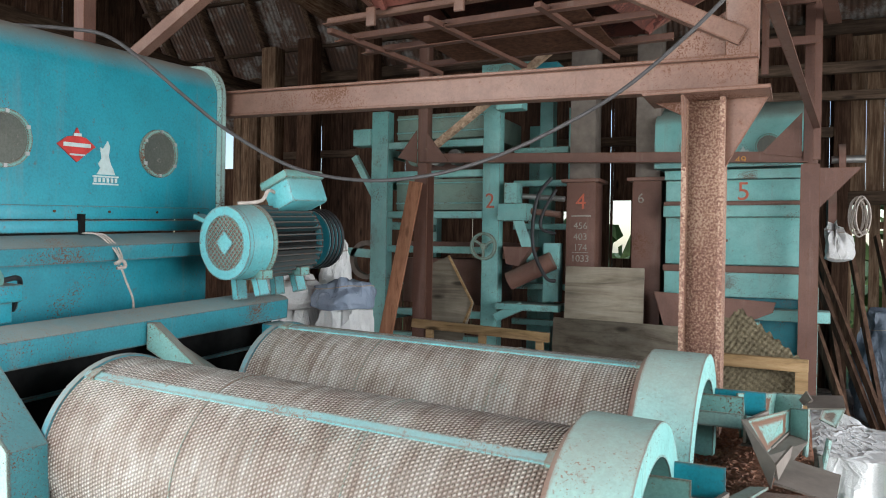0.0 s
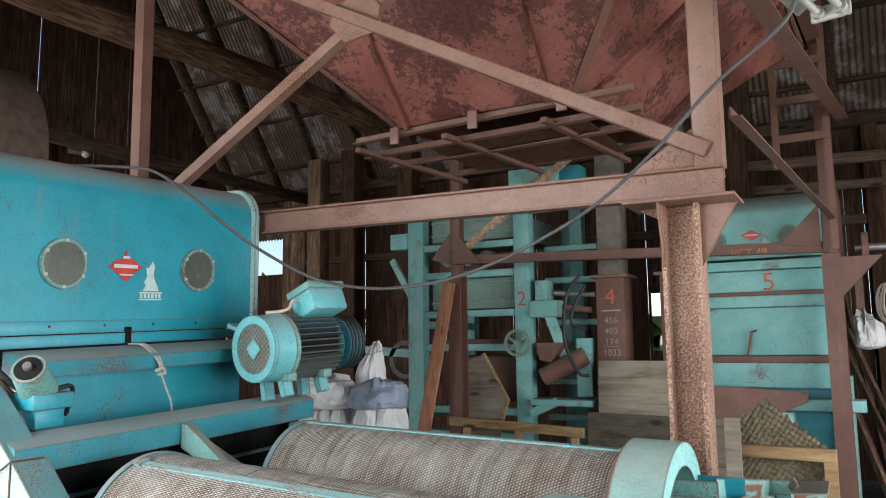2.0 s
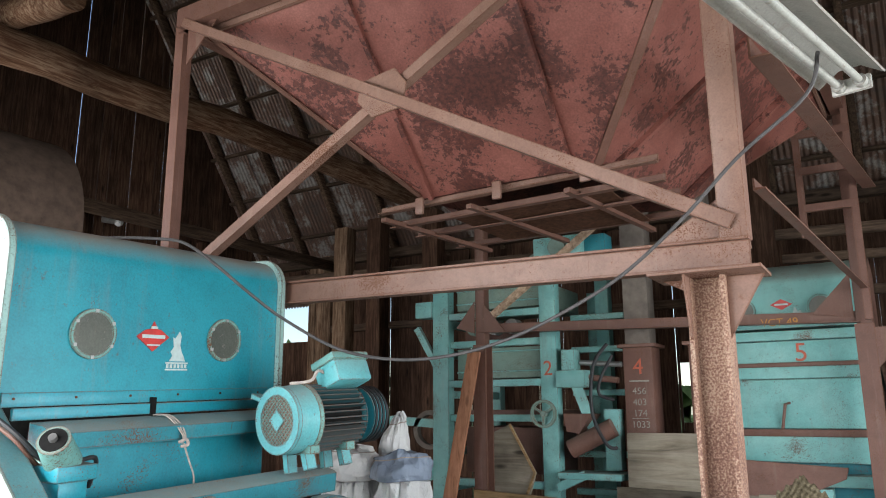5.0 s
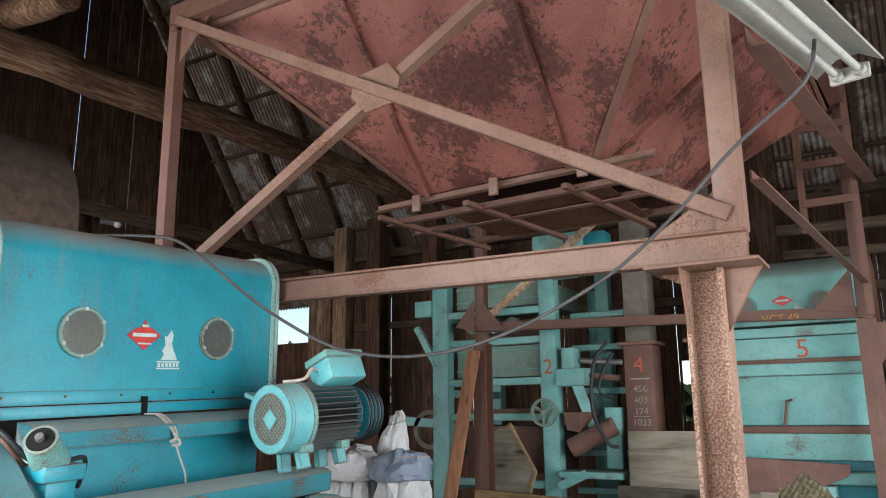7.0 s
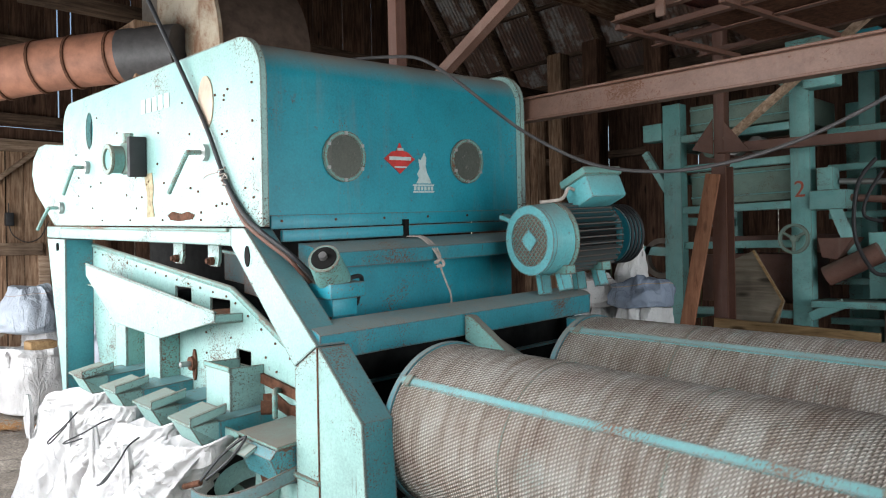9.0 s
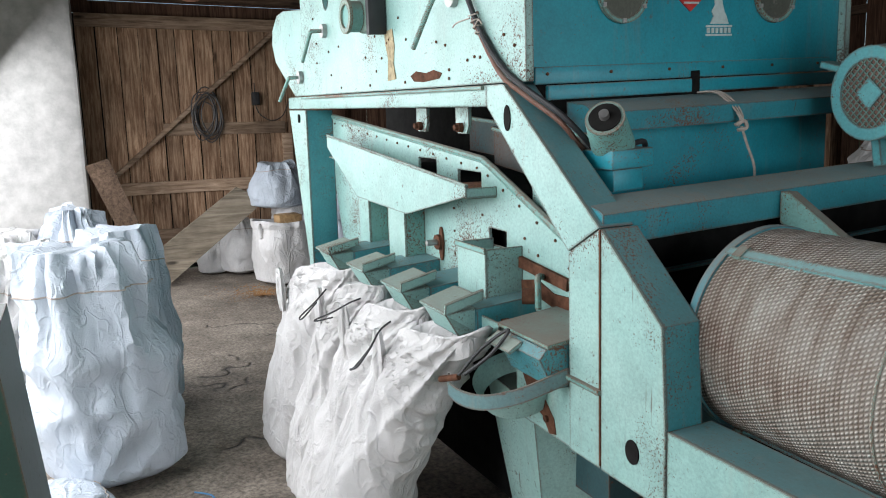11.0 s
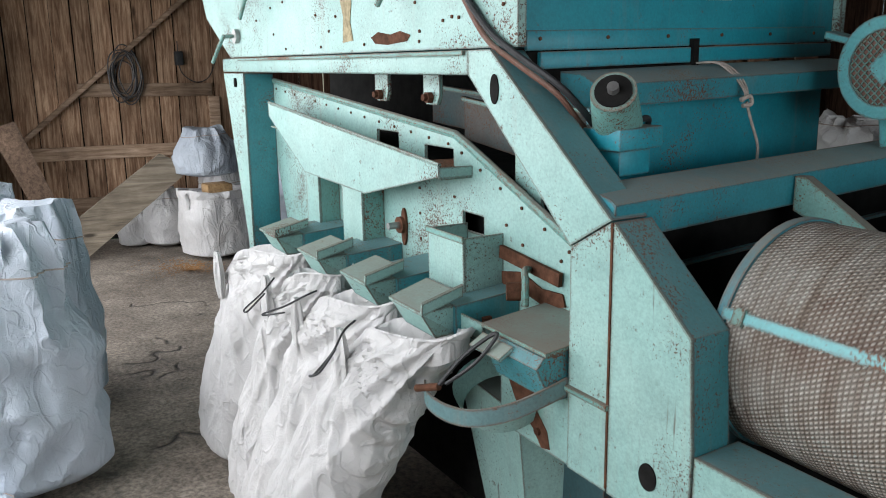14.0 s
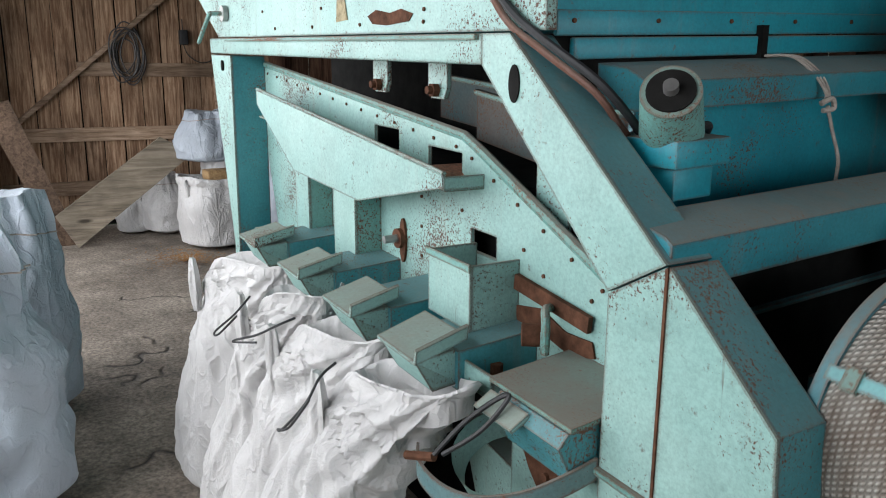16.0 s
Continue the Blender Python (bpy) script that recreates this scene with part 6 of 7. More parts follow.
def hooked_sack(corner_l, corner_r, base, w, d, seed, label):
    """A slack sack hung by the two corners of its mouth: folds run out from the corners, the body stands on the floor."""
    bm, rnd = B(), random.Random(seed)
    L, R, C0 = Vector(corner_l), Vector(corner_r), Vector((*base, 0))
    nu, nz = 140, 90
    ph = [rnd.uniform(0, 6.28) for _ in range(8)]
    off = Vector((rnd.uniform(-50, 50), rnd.uniform(-50, 50), 0))
    along = Vector((R.x - L.x, R.y - L.y, 0))
    half = along.length / 2
    along.normalize()
    back = Vector((-along.y, along.x, 0))
    loops = []
    for k in range(nz + 1):
        s = k / nz
        m = s ** 1.5
        foot = min(1.0, math.sqrt(s / 0.1) * 0.85 + 0.15)
        lp = []
        for i in range(nu):
            a = i * math.tau / nu
            ca, sa = math.cos(a), math.sin(a)
            r = (abs(ca) ** 2.8 + abs(sa) ** 2.8) ** (-1 / 2.8)
            low = C0 + Vector((w / 2 * r * ca * foot, d / 2 * r * sa * foot, 0)) * (1 + 0.05 * math.sin(math.pi * s))
            mid = L.lerp(R, (ca * (1 + 0.0 * sa) + 1) / 2)
            top = mid + back * (0.075 + 0.075 * sa)
            p = low.lerp(top, m)
            p.z = s * (top.z + (0.012 * math.sin(3 * a + ph[0])) * s)
            out = Vector((ca, sa, 0))
            near = min(1.0, s * 6) * (1 - 0.75 * max(0.0, s - 0.93) / 0.07)
            f = 0.0
            for q, (crn, sgn) in enumerate(((L, 1), (R, -1))):
                dx, dz = (p - crn).dot(along) * sgn, crn.z - p.z
                rr = math.hypot(dx, dz)
                th = math.atan2(dx, dz + 0.02)
                wv = math.sin(9 * th + ph[1 + q] + 1.3 * noise.noise(p * 3 + off)) + 0.7 * math.sin(21 * th + ph[3 + q])
                f += 0.036 * (1 - abs(wv) * 0.9) * min(1, rr / 0.12) * math.exp(-rr / 0.42)
            c1 = abs(noise.noise(Vector((p.x * 5 + p.z * 2, p.y * 5, p.z * 2.3)) + off))
            c2 = abs(noise.noise(Vector((p.x * 16 - p.z * 7, p.y * 16, p.z * 6)) + off))
            f += 0.042 * (0.25 - c1) + 0.017 * (0.3 - c2)
            p += out * f * near + noise.noise_vector(p * 2.2 + off) * 0.014 * near
            lp.append(bm.verts.new(p))
        loops.append(lp)
    for la, lb in zip(loops, loops[1:]):
        for i in range(nu):
            j = (i + 1) % nu
            bm.faces.new((la[i], la[j], lb[j], lb[i]))
    bm.faces.new(loops[0][::-1])
    c = sum((v.co for v in loops[-1]), Vector()) / nu
    prev = loops[-1]
    for sc, dz in ((0.97, 0.004), (0.93, -0.004), (0.9, -0.07)):
        inner = [bm.verts.new(Vector((c.x + (v.co.x - c.x) * sc, c.y + (v.co.y - c.y) * sc, v.co.z + dz))) for v in loops[-1]]
        for i in range(nu):
            j = (i + 1) % nu
            bm.faces.new((prev[i], prev[j], inner[j], inner[i]))
        prev = inner
    bm.faces.new(prev)
    ob = single("sack", bm, SACK_WHITE, label, "sack", "sacks under the spouts", smooth=80)
    hem = []
    for k, o in ((nz - 4, 0.0015), (nz - 4, 0.004), (nz - 2, 0.005), (nz, 0.004)):
        hem.append([Vector(q) + Vector((math.cos(i * math.tau / nu), math.sin(i * math.tau / nu), 0)) * o for i, q in enumerate(rows_of(ob, nu, k))])
    hb = B()
    rows = [[hb.verts.new(p) for p in r] for r in hem]
    for la, lb in zip(rows, rows[1:]):
        for i in range(nu):
            hb.faces.new((la[i], la[(i + 1) % nu], lb[(i + 1) % nu], lb[i]))
    part("folded_hem", hb, SACK_WHITE, None, "", 70).parent = ob
    # bunched cloth at the hooked corner
    kb = B()
    n = 26
    tl = []
    for k in range(15):
        s = k / 14
        cc = L + Vector((-0.012 - 0.01 * s, -0.03 + 0.01 * s, 0.012 - 0.2 * s))
        tl.append([kb.verts.new(cc + Vector((math.cos(i * math.tau / n), 0.55 * math.sin(i * math.tau / n), 0)) * (0.008 + 0.022 * math.sin(math.pi * (0.12 + 0.72 * s))) * (1 + 0.3 * math.sin(5 * i * math.tau / n + ph[5] + s))) for i in range(n)])
    for la, lb in zip(tl, tl[1:]):
        for i in range(n):
            kb.faces.new((la[i], la[(i + 1) % n], lb[(i + 1) % n], lb[i]))
    kb.faces.new(tl[0]), kb.faces.new(tl[-1][::-1])
    part("gathered_corner", kb, SACK_WHITE, None, "", 80).parent = ob
    return ob


def rows_of(ob, nu, k):
    """The ring of points number k of a lofted sack."""
    vs = ob.data.vertices
    return [vs[k * nu + i].co.copy() for i in range(nu)]


def sacks():
    g1, g2, g3 = "sacks under the spouts", "sacks by the gateway", "sacks by the barn door"
    hooked_sack(end_leaning(*(-4.46, 0.91, 0.965)), end_leaning(*(-4.0, 1.03, 1.045)), end_leaning(*(-4.7, 0.99), 0)[:2], 0.5, 0.34, 1, "tall full white woven sack hooked under a spout")
    hooked_sack(end_leaning(*(-3.93, 0.92, 0.99)), end_leaning(*(-3.68, 1.02, 1.05)), end_leaning(*(-4.19, 0.96), 0)[:2], 0.42, 0.34, 2, "white woven sack, creased, hooked under a spout")
    hooked_sack(end_leaning(*(-3.66, 0.92, 0.985)), end_leaning(*(-3.3, 1.01, 1.05)), end_leaning(*(-3.9, 0.93), 0)[:2], 0.42, 0.34, 3, "slack white woven sack with long diagonal folds")
    hooked_sack(end_leaning(*(-3.33, 0.91, 0.99)), end_leaning(*(-2.99, 1.0, 1.05)), end_leaning(*(-3.68, 0.86), 0)[:2], 0.4, 0.34, 4, "slack white woven sack with deep folds under the last spout")
    for pts in (((-3.906, 0.91, 1.0), (-3.895, 0.86, 0.958), (-3.952, 0.82, 0.898), (-3.923, 0.82, 0.898), (-3.835, 0.85, 0.974)),
                ((-3.6, 0.93, 1.03), (-3.6, 0.89, 1.02), (-3.66, 0.85, 0.98), (-3.78, 0.83, 0.93), (-3.79, 0.83, 0.92), (-3.65, 0.845, 0.965)),
                ((-3.3, 0.91, 1.03), (-3.29, 0.87, 1.01), (-3.27, 0.83, 0.97), (-3.3, 0.79, 0.91), (-3.32, 0.785, 0.9), (-3.28, 0.795, 0.92), (-3.25, 0.83, 0.985))):
        hk = thing("wire_hook", end_leaning(*pts[0]), "dark bent wire hook holding a sack", "hook", "sack hooks")
        part("wire", tube(B(), smooth_line([end_leaning(*p) for p in pts]), 0.0032, 6), DARK, hk)
    sack((-5.12, 0.24, 0), 15, SACK_BLUE, "full bluish-white woven sack with a wide crumpled top", g2, 0.56, 0.6, 1.13, 5, -0.06, -0.1, 0.74, 0.045, 0.06, 1.6)
    sack((-6.02, 0.42, 0), 40, SACK_BLUE, "bluish woven sack leaning behind another", g2, 0.46, 0.44, 1.12, 6, -0.02, -0.05, 0.8, 0.02, 0.04, 1.0)
    sack((-6.5, 0.15, 0), 0, SACK_BLUE, "full white woven sack with open folded top", g2, 0.5, 0.42, 1.2, 7, 0.02, 0.0, 0.6, 0.05, 0.08, 1.3)
    sack((-5.72, -0.2, 0), 20, SACK_WHITE, "full white woven sack with ragged mouth", g2, 0.54, 0.5, 1.08, 8, 0.02, 0.02, 0.8, 0.05, 0.08, 1.4)
    sack((-6.45, -0.25, 0), 50, SACK_WHITE, "full white woven sack", g2, 0.5, 0.45, 1.1, 9, 0, 0, 0.7, 0.05, 0.08, 1.2)
    sack((-4.72, 0.0, 0), 12, SACK_BLUE, "low slumped bluish sack on the floor", g2, 0.4, 0.34, 0.15, 10, 0, 0, 0.85, 0.01, 0.1, 0.6)
    sack((-10.5, 1.98, 0), 20, SACK_WHITE, "plump tied white sack", g3, 0.46, 0.46, 0.66, 11, 0.02, 0, 0.5, 0.03, 0.12, 0.8)
    sack((-10.7, 1.66, 0), 0, SACK_WHITE, "small greyish sack behind the leaning board", g3, 0.34, 0.34, 0.45, 12, 0, 0, 0.5, 0.03, 0.12, 0.8)
    sack((-9.58, 2.3, 0), 10, SACK_WHITE, "bulky white sack with folded-down rim", g3, 0.72, 0.72, 0.7, 13, 0, 0, 0.98, 0.02, 0.02, 0.9, mouth=-0.03)
    sack((-10.2, 2.6, 0), 10, SACK_WHITE, "white sack at the back of the heap", g3, 0.62, 0.6, 0.85, 14, 0, 0, 0.95, 0.02, 0.04, 0.9)
    sack((-10.05, 2.36, 0.8), 35, SACK_BLUE, "bluish tied sack lying on the heap", g3, 0.58, 0.6, 0.52, 15, 0, 0, 0.62, 0.03, 0.15, 1.3)
    sack((-9.45, 2.95, 0), 10, SACK_BLUE, "crumpled bluish sack beside the machine", g3, 0.6, 0.6, 0.95, 16, 0, 0, 0.6, 0.05, 0.1, 1.3)
    sack((-5.5, 2.2, 0), 10, SACK_WHITE, "white sack behind the machine", g3, 0.5, 0.5, 0.85, 17, 0, 0, 0.6, 0.05, 0.1, 1.3)
    single("chipped_block", box(B(), -9.6, -9.34, 2.16, 2.42, 0.68, 0.78, 0.02), WOOD_NEW, "split block of wood on a sack", "block")
    g4 = "sacks behind the motor"
    sack((-4.22, 4.72, 0), 0, PLASTIC_BRIGHTENED, "white sack behind the motor", g4, 0.46, 0.46, 1.2, 21, 0, 0, 0.8, 0.05, 0.05, 1.3)
    sack((-3.8, 4.7, 0), 30, PLASTIC_BRIGHTENED, "pale sack with brown stains", g4, 0.44, 0.46, 1.22, 22, 0, 0, 0.85, 0.03, 0.05, 1.0)
    sack((-4.2, 4.6, 1.19), 10, PLASTIC_BRIGHTENED, "crumpled white plastic sheet on the sacks", g4, 0.44, 0.36, 0.26, 23, 0, 0, 0.6, 0.05, 0.1, 1.8)
    sack((-3.78, 4.62, 1.21), 60, SHEEN_BLUE, "shiny bluish plastic bag on the sacks", g4, 0.36, 0.5, 0.2, 24, 0, 0, 0.8, 0.02, 0.1, 1.8)
    sack((-3.94, 4.82, 1.22), 0, PLASTIC_BRIGHTENED, "white sack with a twisted tied neck", g4, 0.2, 0.19, 0.46, 25, 0.0, 0, 0.28, 0.02, 0.12, 1.4)
    sack((-0.68, 3.22, 0), 10, PLASTIC_BRIGHTENED, "big white sack beside the outlet trays", "sacks by the trays", 0.5, 0.86, 0.99, 31, 0, 0, 0.9, 0.02, 0.02, 0.8)


sacks()


# ---- outlet trays and spilt grain at the drum ends ----
def outlet_side():
    tb = thing("grain_trough", (-1.1, 2.6, 0), "long metal trough heaped with brown seed", "trough")
    part("trough_floor", box(B(), -1.42, -0.78, 1.35, 3.5, 0.86, 0.875), MINT_OLD, tb)
    for b in ((-1.43, -1.42, 1.35, 3.5, 0.86, 1.05), (-0.78, -0.77, 1.35, 2.6, 0.86, 1.06)):
        part("trough_side", box(B(), *b), MINT_OLD, tb)
    for x, y in ((-1.38, 1.5), (-0.84, 1.5), (-1.38, 3.4), (-0.84, 3.4)):
        part("trough_leg", box(B(), x - 0.03, x + 0.03, y - 0.03, y + 0.03, 0, 0.86), TEAL_BEAM, tb)
    bm, n = B(), 60
    vs = []
    for i in range(n + 1):
        row = []
        for j in range(30 + 1):
            x, y = -1.41 + 0.62 * j / 30, 1.37 + 2.1 * i / n
            z = 1.03 + 0.03 * max(0, 1 - ((x + 1.05) / 0.3) ** 2) + 0.03 * noise.noise(Vector((x * 5, y * 4, 1))) + 0.012 * noise.noise(Vector((x * 40, y * 40, 3)))
            row.append(bm.verts.new((x, y, z)))
        vs.append(row)
    for i in range(n):
        for j in range(30):
            bm.faces.new((vs[i][j], vs[i][j + 1], vs[i + 1][j + 1], vs[i + 1][j]))
    rs = random.Random(77)
    for _ in range(5200):
        x, y = rs.uniform(-1.2, -0.8), rs.uniform(1.6, 3.2)
        z = 1.036 + 0.03 * max(0, 1 - ((x + 1.05) / 0.3) ** 2) + 0.03 * noise.noise(Vector((x * 5, y * 4, 1)))
        a, s = rs.uniform(0, 6.28), rs.uniform(0.004, 0.008)
        c = Vector((x, y, z + 0.004))
        u, w = Vector((math.cos(a), math.sin(a), rs.uniform(-0.5, 0.5))) * s * 1.5, Vector((-math.sin(a), math.cos(a), rs.uniform(-0.3, 0.3))) * s * 0.6
        vs4 = [bm.verts.new(q) for q in (c - u, c + w, c + u, c - w, c + Vector((0, 0, s * 0.7)))]
        for k in range(4):
            bm.faces.new((vs4[k], vs4[(k + 1) % 4], vs4[4]))
    seed = single("seed_heap", bm, SEEDS, "heap of reddish-brown seed in the trough", "seed", kind="stuff", smooth=70)

    def sheet(name, pts, parent, m=MINT_OLD, label="", th=0.006):
        """A bent-up plate between four corners, with thickness."""
        bm = B()
        p = [Vector(q) for q in pts]
        n = (p[1] - p[0]).cross(p[3] - p[0]).normalized() * th
        va, vb = [bm.verts.new(q) for q in p], [bm.verts.new(q + n) for q in p]
        bm.faces.new(va), bm.faces.new(vb[::-1])
        for k in range(4):
            bm.faces.new((va[k], va[(k + 1) % 4], vb[(k + 1) % 4], vb[k]))
        return part(name, bm, m, parent, label, 30)
    t1 = thing("outlet_tray", (-0.95, 2.6, 0.9), "angled open tray of dusty peeling mint sheet", "tray", "outlet trays")
    sheet("tray_side", ((-0.99, 2.32, 1.275), (-0.9, 2.85, 1.195), (-0.91, 2.85, 1.12), (-0.98, 2.32, 1.15)), t1, MINT_OLD)
    sheet("tray_end", ((-0.91, 2.85, 1.195), (-0.82, 2.8, 1.205), (-0.83, 2.8, 1.12), (-0.91, 2.85, 1.12)), t1, MINT)
    sheet("tray_floor", ((-0.98, 2.3, 1.14), (-0.91, 2.85, 1.115), (-0.83, 2.8, 1.115), (-0.9, 2.3, 1.14)), t1, FAN_GREY)
    t2 = thing("outlet_tray", (-0.9, 2.3, 0.9), "narrow mint tray with a grey curled lip", "tray", "outlet trays")
    sheet("tray_side", ((-0.965, 2.12, 1.24), (-0.86, 2.6, 1.19), (-0.86, 2.6, 1.11), (-0.92, 2.16, 1.14)), t2, MINT_OLD)
    sheet("tray_end", ((-0.86, 2.6, 1.195), (-0.81, 2.55, 1.205), (-0.81, 2.55, 1.11), (-0.86, 2.6, 1.11)), t2, MINT)
    sheet("tray_floor", ((-0.925, 2.14, 1.145), (-0.86, 2.6, 1.115), (-0.81, 2.5, 1.12), (-0.88, 2.05, 1.125)), t2, FAN_GREY)
    sheet("lip", ((-0.97, 2.12, 1.245), (-0.955, 2.12, 1.245), (-0.885, 2.0, 1.17), (-0.895, 1.98, 1.12)), t2, FAN_GREY, "dusty grey lip")
    sheet("lip", ((-0.885, 2.0, 1.17), (-0.85, 2.2, 1.175), (-0.855, 2.17, 1.15), (-0.88, 2.0, 1.135)), t2, FAN_GREY)
    t3 = thing("spout_flap", (-0.8, 2.2, 0.9), "dusty grey plate and peeling mint flap on teal rods", "flap")
    sheet("plate", ((-0.89, 2.0, 1.13), (-0.86, 2.22, 1.135), (-0.74, 2.2, 1.115), (-0.76, 1.99, 1.105)), t3, FAN_GREY)
    sheet("plate", ((-1.0, 1.75, 1.115), (-0.93, 1.96, 1.115), (-0.76, 1.95, 1.125), (-0.76, 1.75, 1.135)), t3, PRIMER_PALE, "brown plate with peeling mint paint")
    sheet("strip", ((-1.005, 1.76, 1.13), (-0.94, 1.955, 1.125), (-0.9, 1.955, 1.13), (-0.96, 1.76, 1.135)), t3, MINT)
    sheet("cover", ((-0.82, 2.75, 1.212), (-0.71, 2.75, 1.222), (-0.71, 2.6, 1.21), (-0.81, 2.6, 1.2)), t3, FAN_GREY)
    sheet("flap", ((-0.77, 2.595, 1.2), (-0.71, 2.595, 1.21), (-0.735, 2.575, 1.155), (-0.78, 2.575, 1.175)), t3, MINT)
    sheet("curl", ((-0.835, 2.72, 1.2), (-0.815, 2.7, 1.235), (-0.8, 2.66, 1.215), (-0.82, 2.66, 1.195)), t3, FAN_GREY)
    for a, b in (((-0.81, 2.62, 1.18), (-0.82, 2.6, 0.92)), ((-0.75, 2.62, 1.11), (-0.785, 2.6, 0.92))):
        part("rod", tube(B(), [a, b], 0.0085, 8), MINT, t3)
    cd = smooth_line([(-0.55, 3.1, 0.985), (-0.52, 2.98, 0.97), (-0.5, 2.88, 0.91), (-0.49, 2.8, 0.8)])
    single("black_cord", tube(B(), cd, 0.006, 6), DARK, "black cord lying over the white sack", "cord")


outlet_side()


# ---- old sieve machine, chutes and second cleaner at the back ----
def handwheel(at, r, parent):
    w = part("handwheel", ring(B(), at, (0, -1, 0), r * 0.8, r, 0.03, 28), GREEN_GREY, parent, "cast handwheel with three spokes")
    c = Vector(at) + Vector((0, -0.015, 0))
    for k in range(3):
        a = k * math.tau / 3 + 0.5
        part("spoke", bar(B(), c, c + Vector((math.cos(a), 0, math.sin(a))) * r * 0.85, 0.02, 0.03, (0, 1, 0)), GREEN_GREY, w)
    part("hub", cyl(B(), c - Vector((0, 0.02, 0)), c + Vector((0, 0.05, 0)), r * 0.22, 14), GREEN_GREY, w)


def sieve_machine():
    S = thing("sieve_machine", (-3.9, 7.0, 0), "tall open-framed old mint sieve machine", "machine")

    def b(name, x0, x1, y0, y1, z0, z1, m=MINT_FAR, bev=0.006, label=""):
        return part(name, box(B(), x0, x1, y0, y1, z0, z1, bev), m, S, label)
    for x0, x1, y, z1 in ((-4.76, -4.57, 6.66, 3.02), (-3.54, -3.37, 6.66, 3.1), (-3.19, -3.05, 7.3, 3.15), (-2.95, -2.8, 7.5, 3.1), (-4.76, -4.6, 7.9, 3.0), (-3.5, -3.37, 7.9, 3.0)):
        b("post", x0, x1, y, y + 0.12, 0, z1)
    for z, y in ((2.67, 6.67), (2.38, 6.7), (1.98, 6.67), (1.64, 6.69), (1.02, 6.69), (0.78, 6.69), (0.4, 6.69)):
        b("cross_rail", -4.57, -3.54, y, y + 0.07, z - 0.035, z + 0.035)
    for z in (2.62, 2.3, 1.88, 1.3, 0.95):
        b("cross_rail", -3.37, -2.82, 7.05, 7.12, z - 0.03, z + 0.03)
        b("side_rail", -4.72, -4.62, 6.8, 7.9, z - 0.04, z + 0.04)
    b("stub", -4.97, -4.76, 6.64, 6.8, 2.68, 2.85)
    b("stub", -4.99, -4.76, 6.64, 6.8, 1.02, 1.2)
    part("brace", bar(B(), (-4.98, 6.7, 2.58), (-4.72, 6.7, 2.15), 0.05, 0.07), MINT_FAR, S)
    part("arm", bar(B(), (-5.35, 6.75, 1.62), (-4.76, 6.75, 1.58), 0.06, 0.09), MINT_FAR, S)
    part("belt_guard", ring(B(), (-4.84, 6.72, 1.52), (0, 1, 0), 0.15, 0.2, 0.07, 28), FAN_GREY, S)
    for z0, z1 in ((2.74, 2.99), (2.03, 2.34)):
        sc = b("sieve_box", -4.54, -3.56, 6.8, 7.8, z0, z1, GREEN_FAR)
        for z in (z0 + 0.06, z1 - 0.05):
            part("batten", box(B(), -4.54, -3.56, 6.785, 6.8, z, z + 0.02), MINT_FAR, sc)
    b("sieve_tray", -4.5, -3.4, 6.85, 7.7, 1.62, 1.72, CHUTE_BROWN)
    b("lower_box", -4.5, -3.6, 6.9, 7.7, 1.1, 1.55, CHUTE_BROWN)
    b("drive_shaft_box", -4.5, -3.56, 6.9, 7.3, 2.42, 2.55, CHUTE_BROWN)
    for x in (-4.25, -4.02, -3.82):
        rl = part("pulley", cyl(B(), (x, 6.62, 2.53), (x, 6.74, 2.53), 0.075, 20), STEEL if x > -4.1 else GREEN_GREY, S)
        part("hub", cyl(B(), (x, 6.6, 2.53), (x, 6.62, 2.53), 0.025, 12), DARK, rl)
    handwheel((-3.48, 6.58, 1.68), 0.13, S)
    handwheel((-3.5, 6.58, 3.1), 0.12, S)
    b("gear_box", -3.37, -3.08, 6.62, 6.8, 1.92, 2.08, MINT_FAR)
    b("junction_box", -3.3, -3.17, 6.6, 6.75, 2.08, 2.27, MINT_FAR)
    b("short_post", -2.95, -2.8, 6.72, 6.85, 1.18, 1.72, MINT_FAR)
    part("link", bar(B(), (-3.2, 6.7, 1.95), (-3.05, 6.75, 1.5), 0.05, 0.1), MINT_FAR, S)
    part("shaft", cyl(B(), (-3.15, 6.7, 2.15), (-2.75, 6.7, 2.12), 0.025, 12), STEEL, S)
    part("shaft", cyl(B(), (-3.15, 6.75, 2.02), (-2.8, 6.75, 1.98), 0.03, 12), CHUTE_BROWN, S)
    part("grain_scoop", prism(B(), [(-3.3, 1.68), (-3.02, 1.68), (-3.15, 1.5), (-3.27, 1.52)], "y", 6.6, 6.85), CHUTE_BROWN, S, "rusty feed scoop")
    part("inclined_pipe", cyl(B(), (-3.24, 6.62, 1.36), (-2.84, 6.66, 1.56), 0.085, 24), CHUTE_BROWN, S)
    b("table", -3.35, -2.75, 6.55, 6.9, 1.1, 1.16, MINT_FAR)
    part("table_brace", bar(B(), (-3.36, 6.58, 1.02), (-3.1, 6.58, 1.14), 0.05, 0.08), MINT_FAR, S)
    part("cover_board", prism(B(), [(-4.0, 1.5), (-3.8, 1.585), (-3.55, 1.15), (-3.66, 0.8), (-4.0, 0.75)], "y", 6.5, 6.53), BOARD_GREY, S, "hexagonal brown cover board")
    for p, q in (((-3.8, 6.49, 1.585), (-3.55, 6.49, 1.15)), ((-3.55, 6.49, 1.15), (-3.66, 6.49, 0.9))):
        part("cover_edge", bar(B(), p, q, 0.02, 0.02), WOOD_NEW, S)
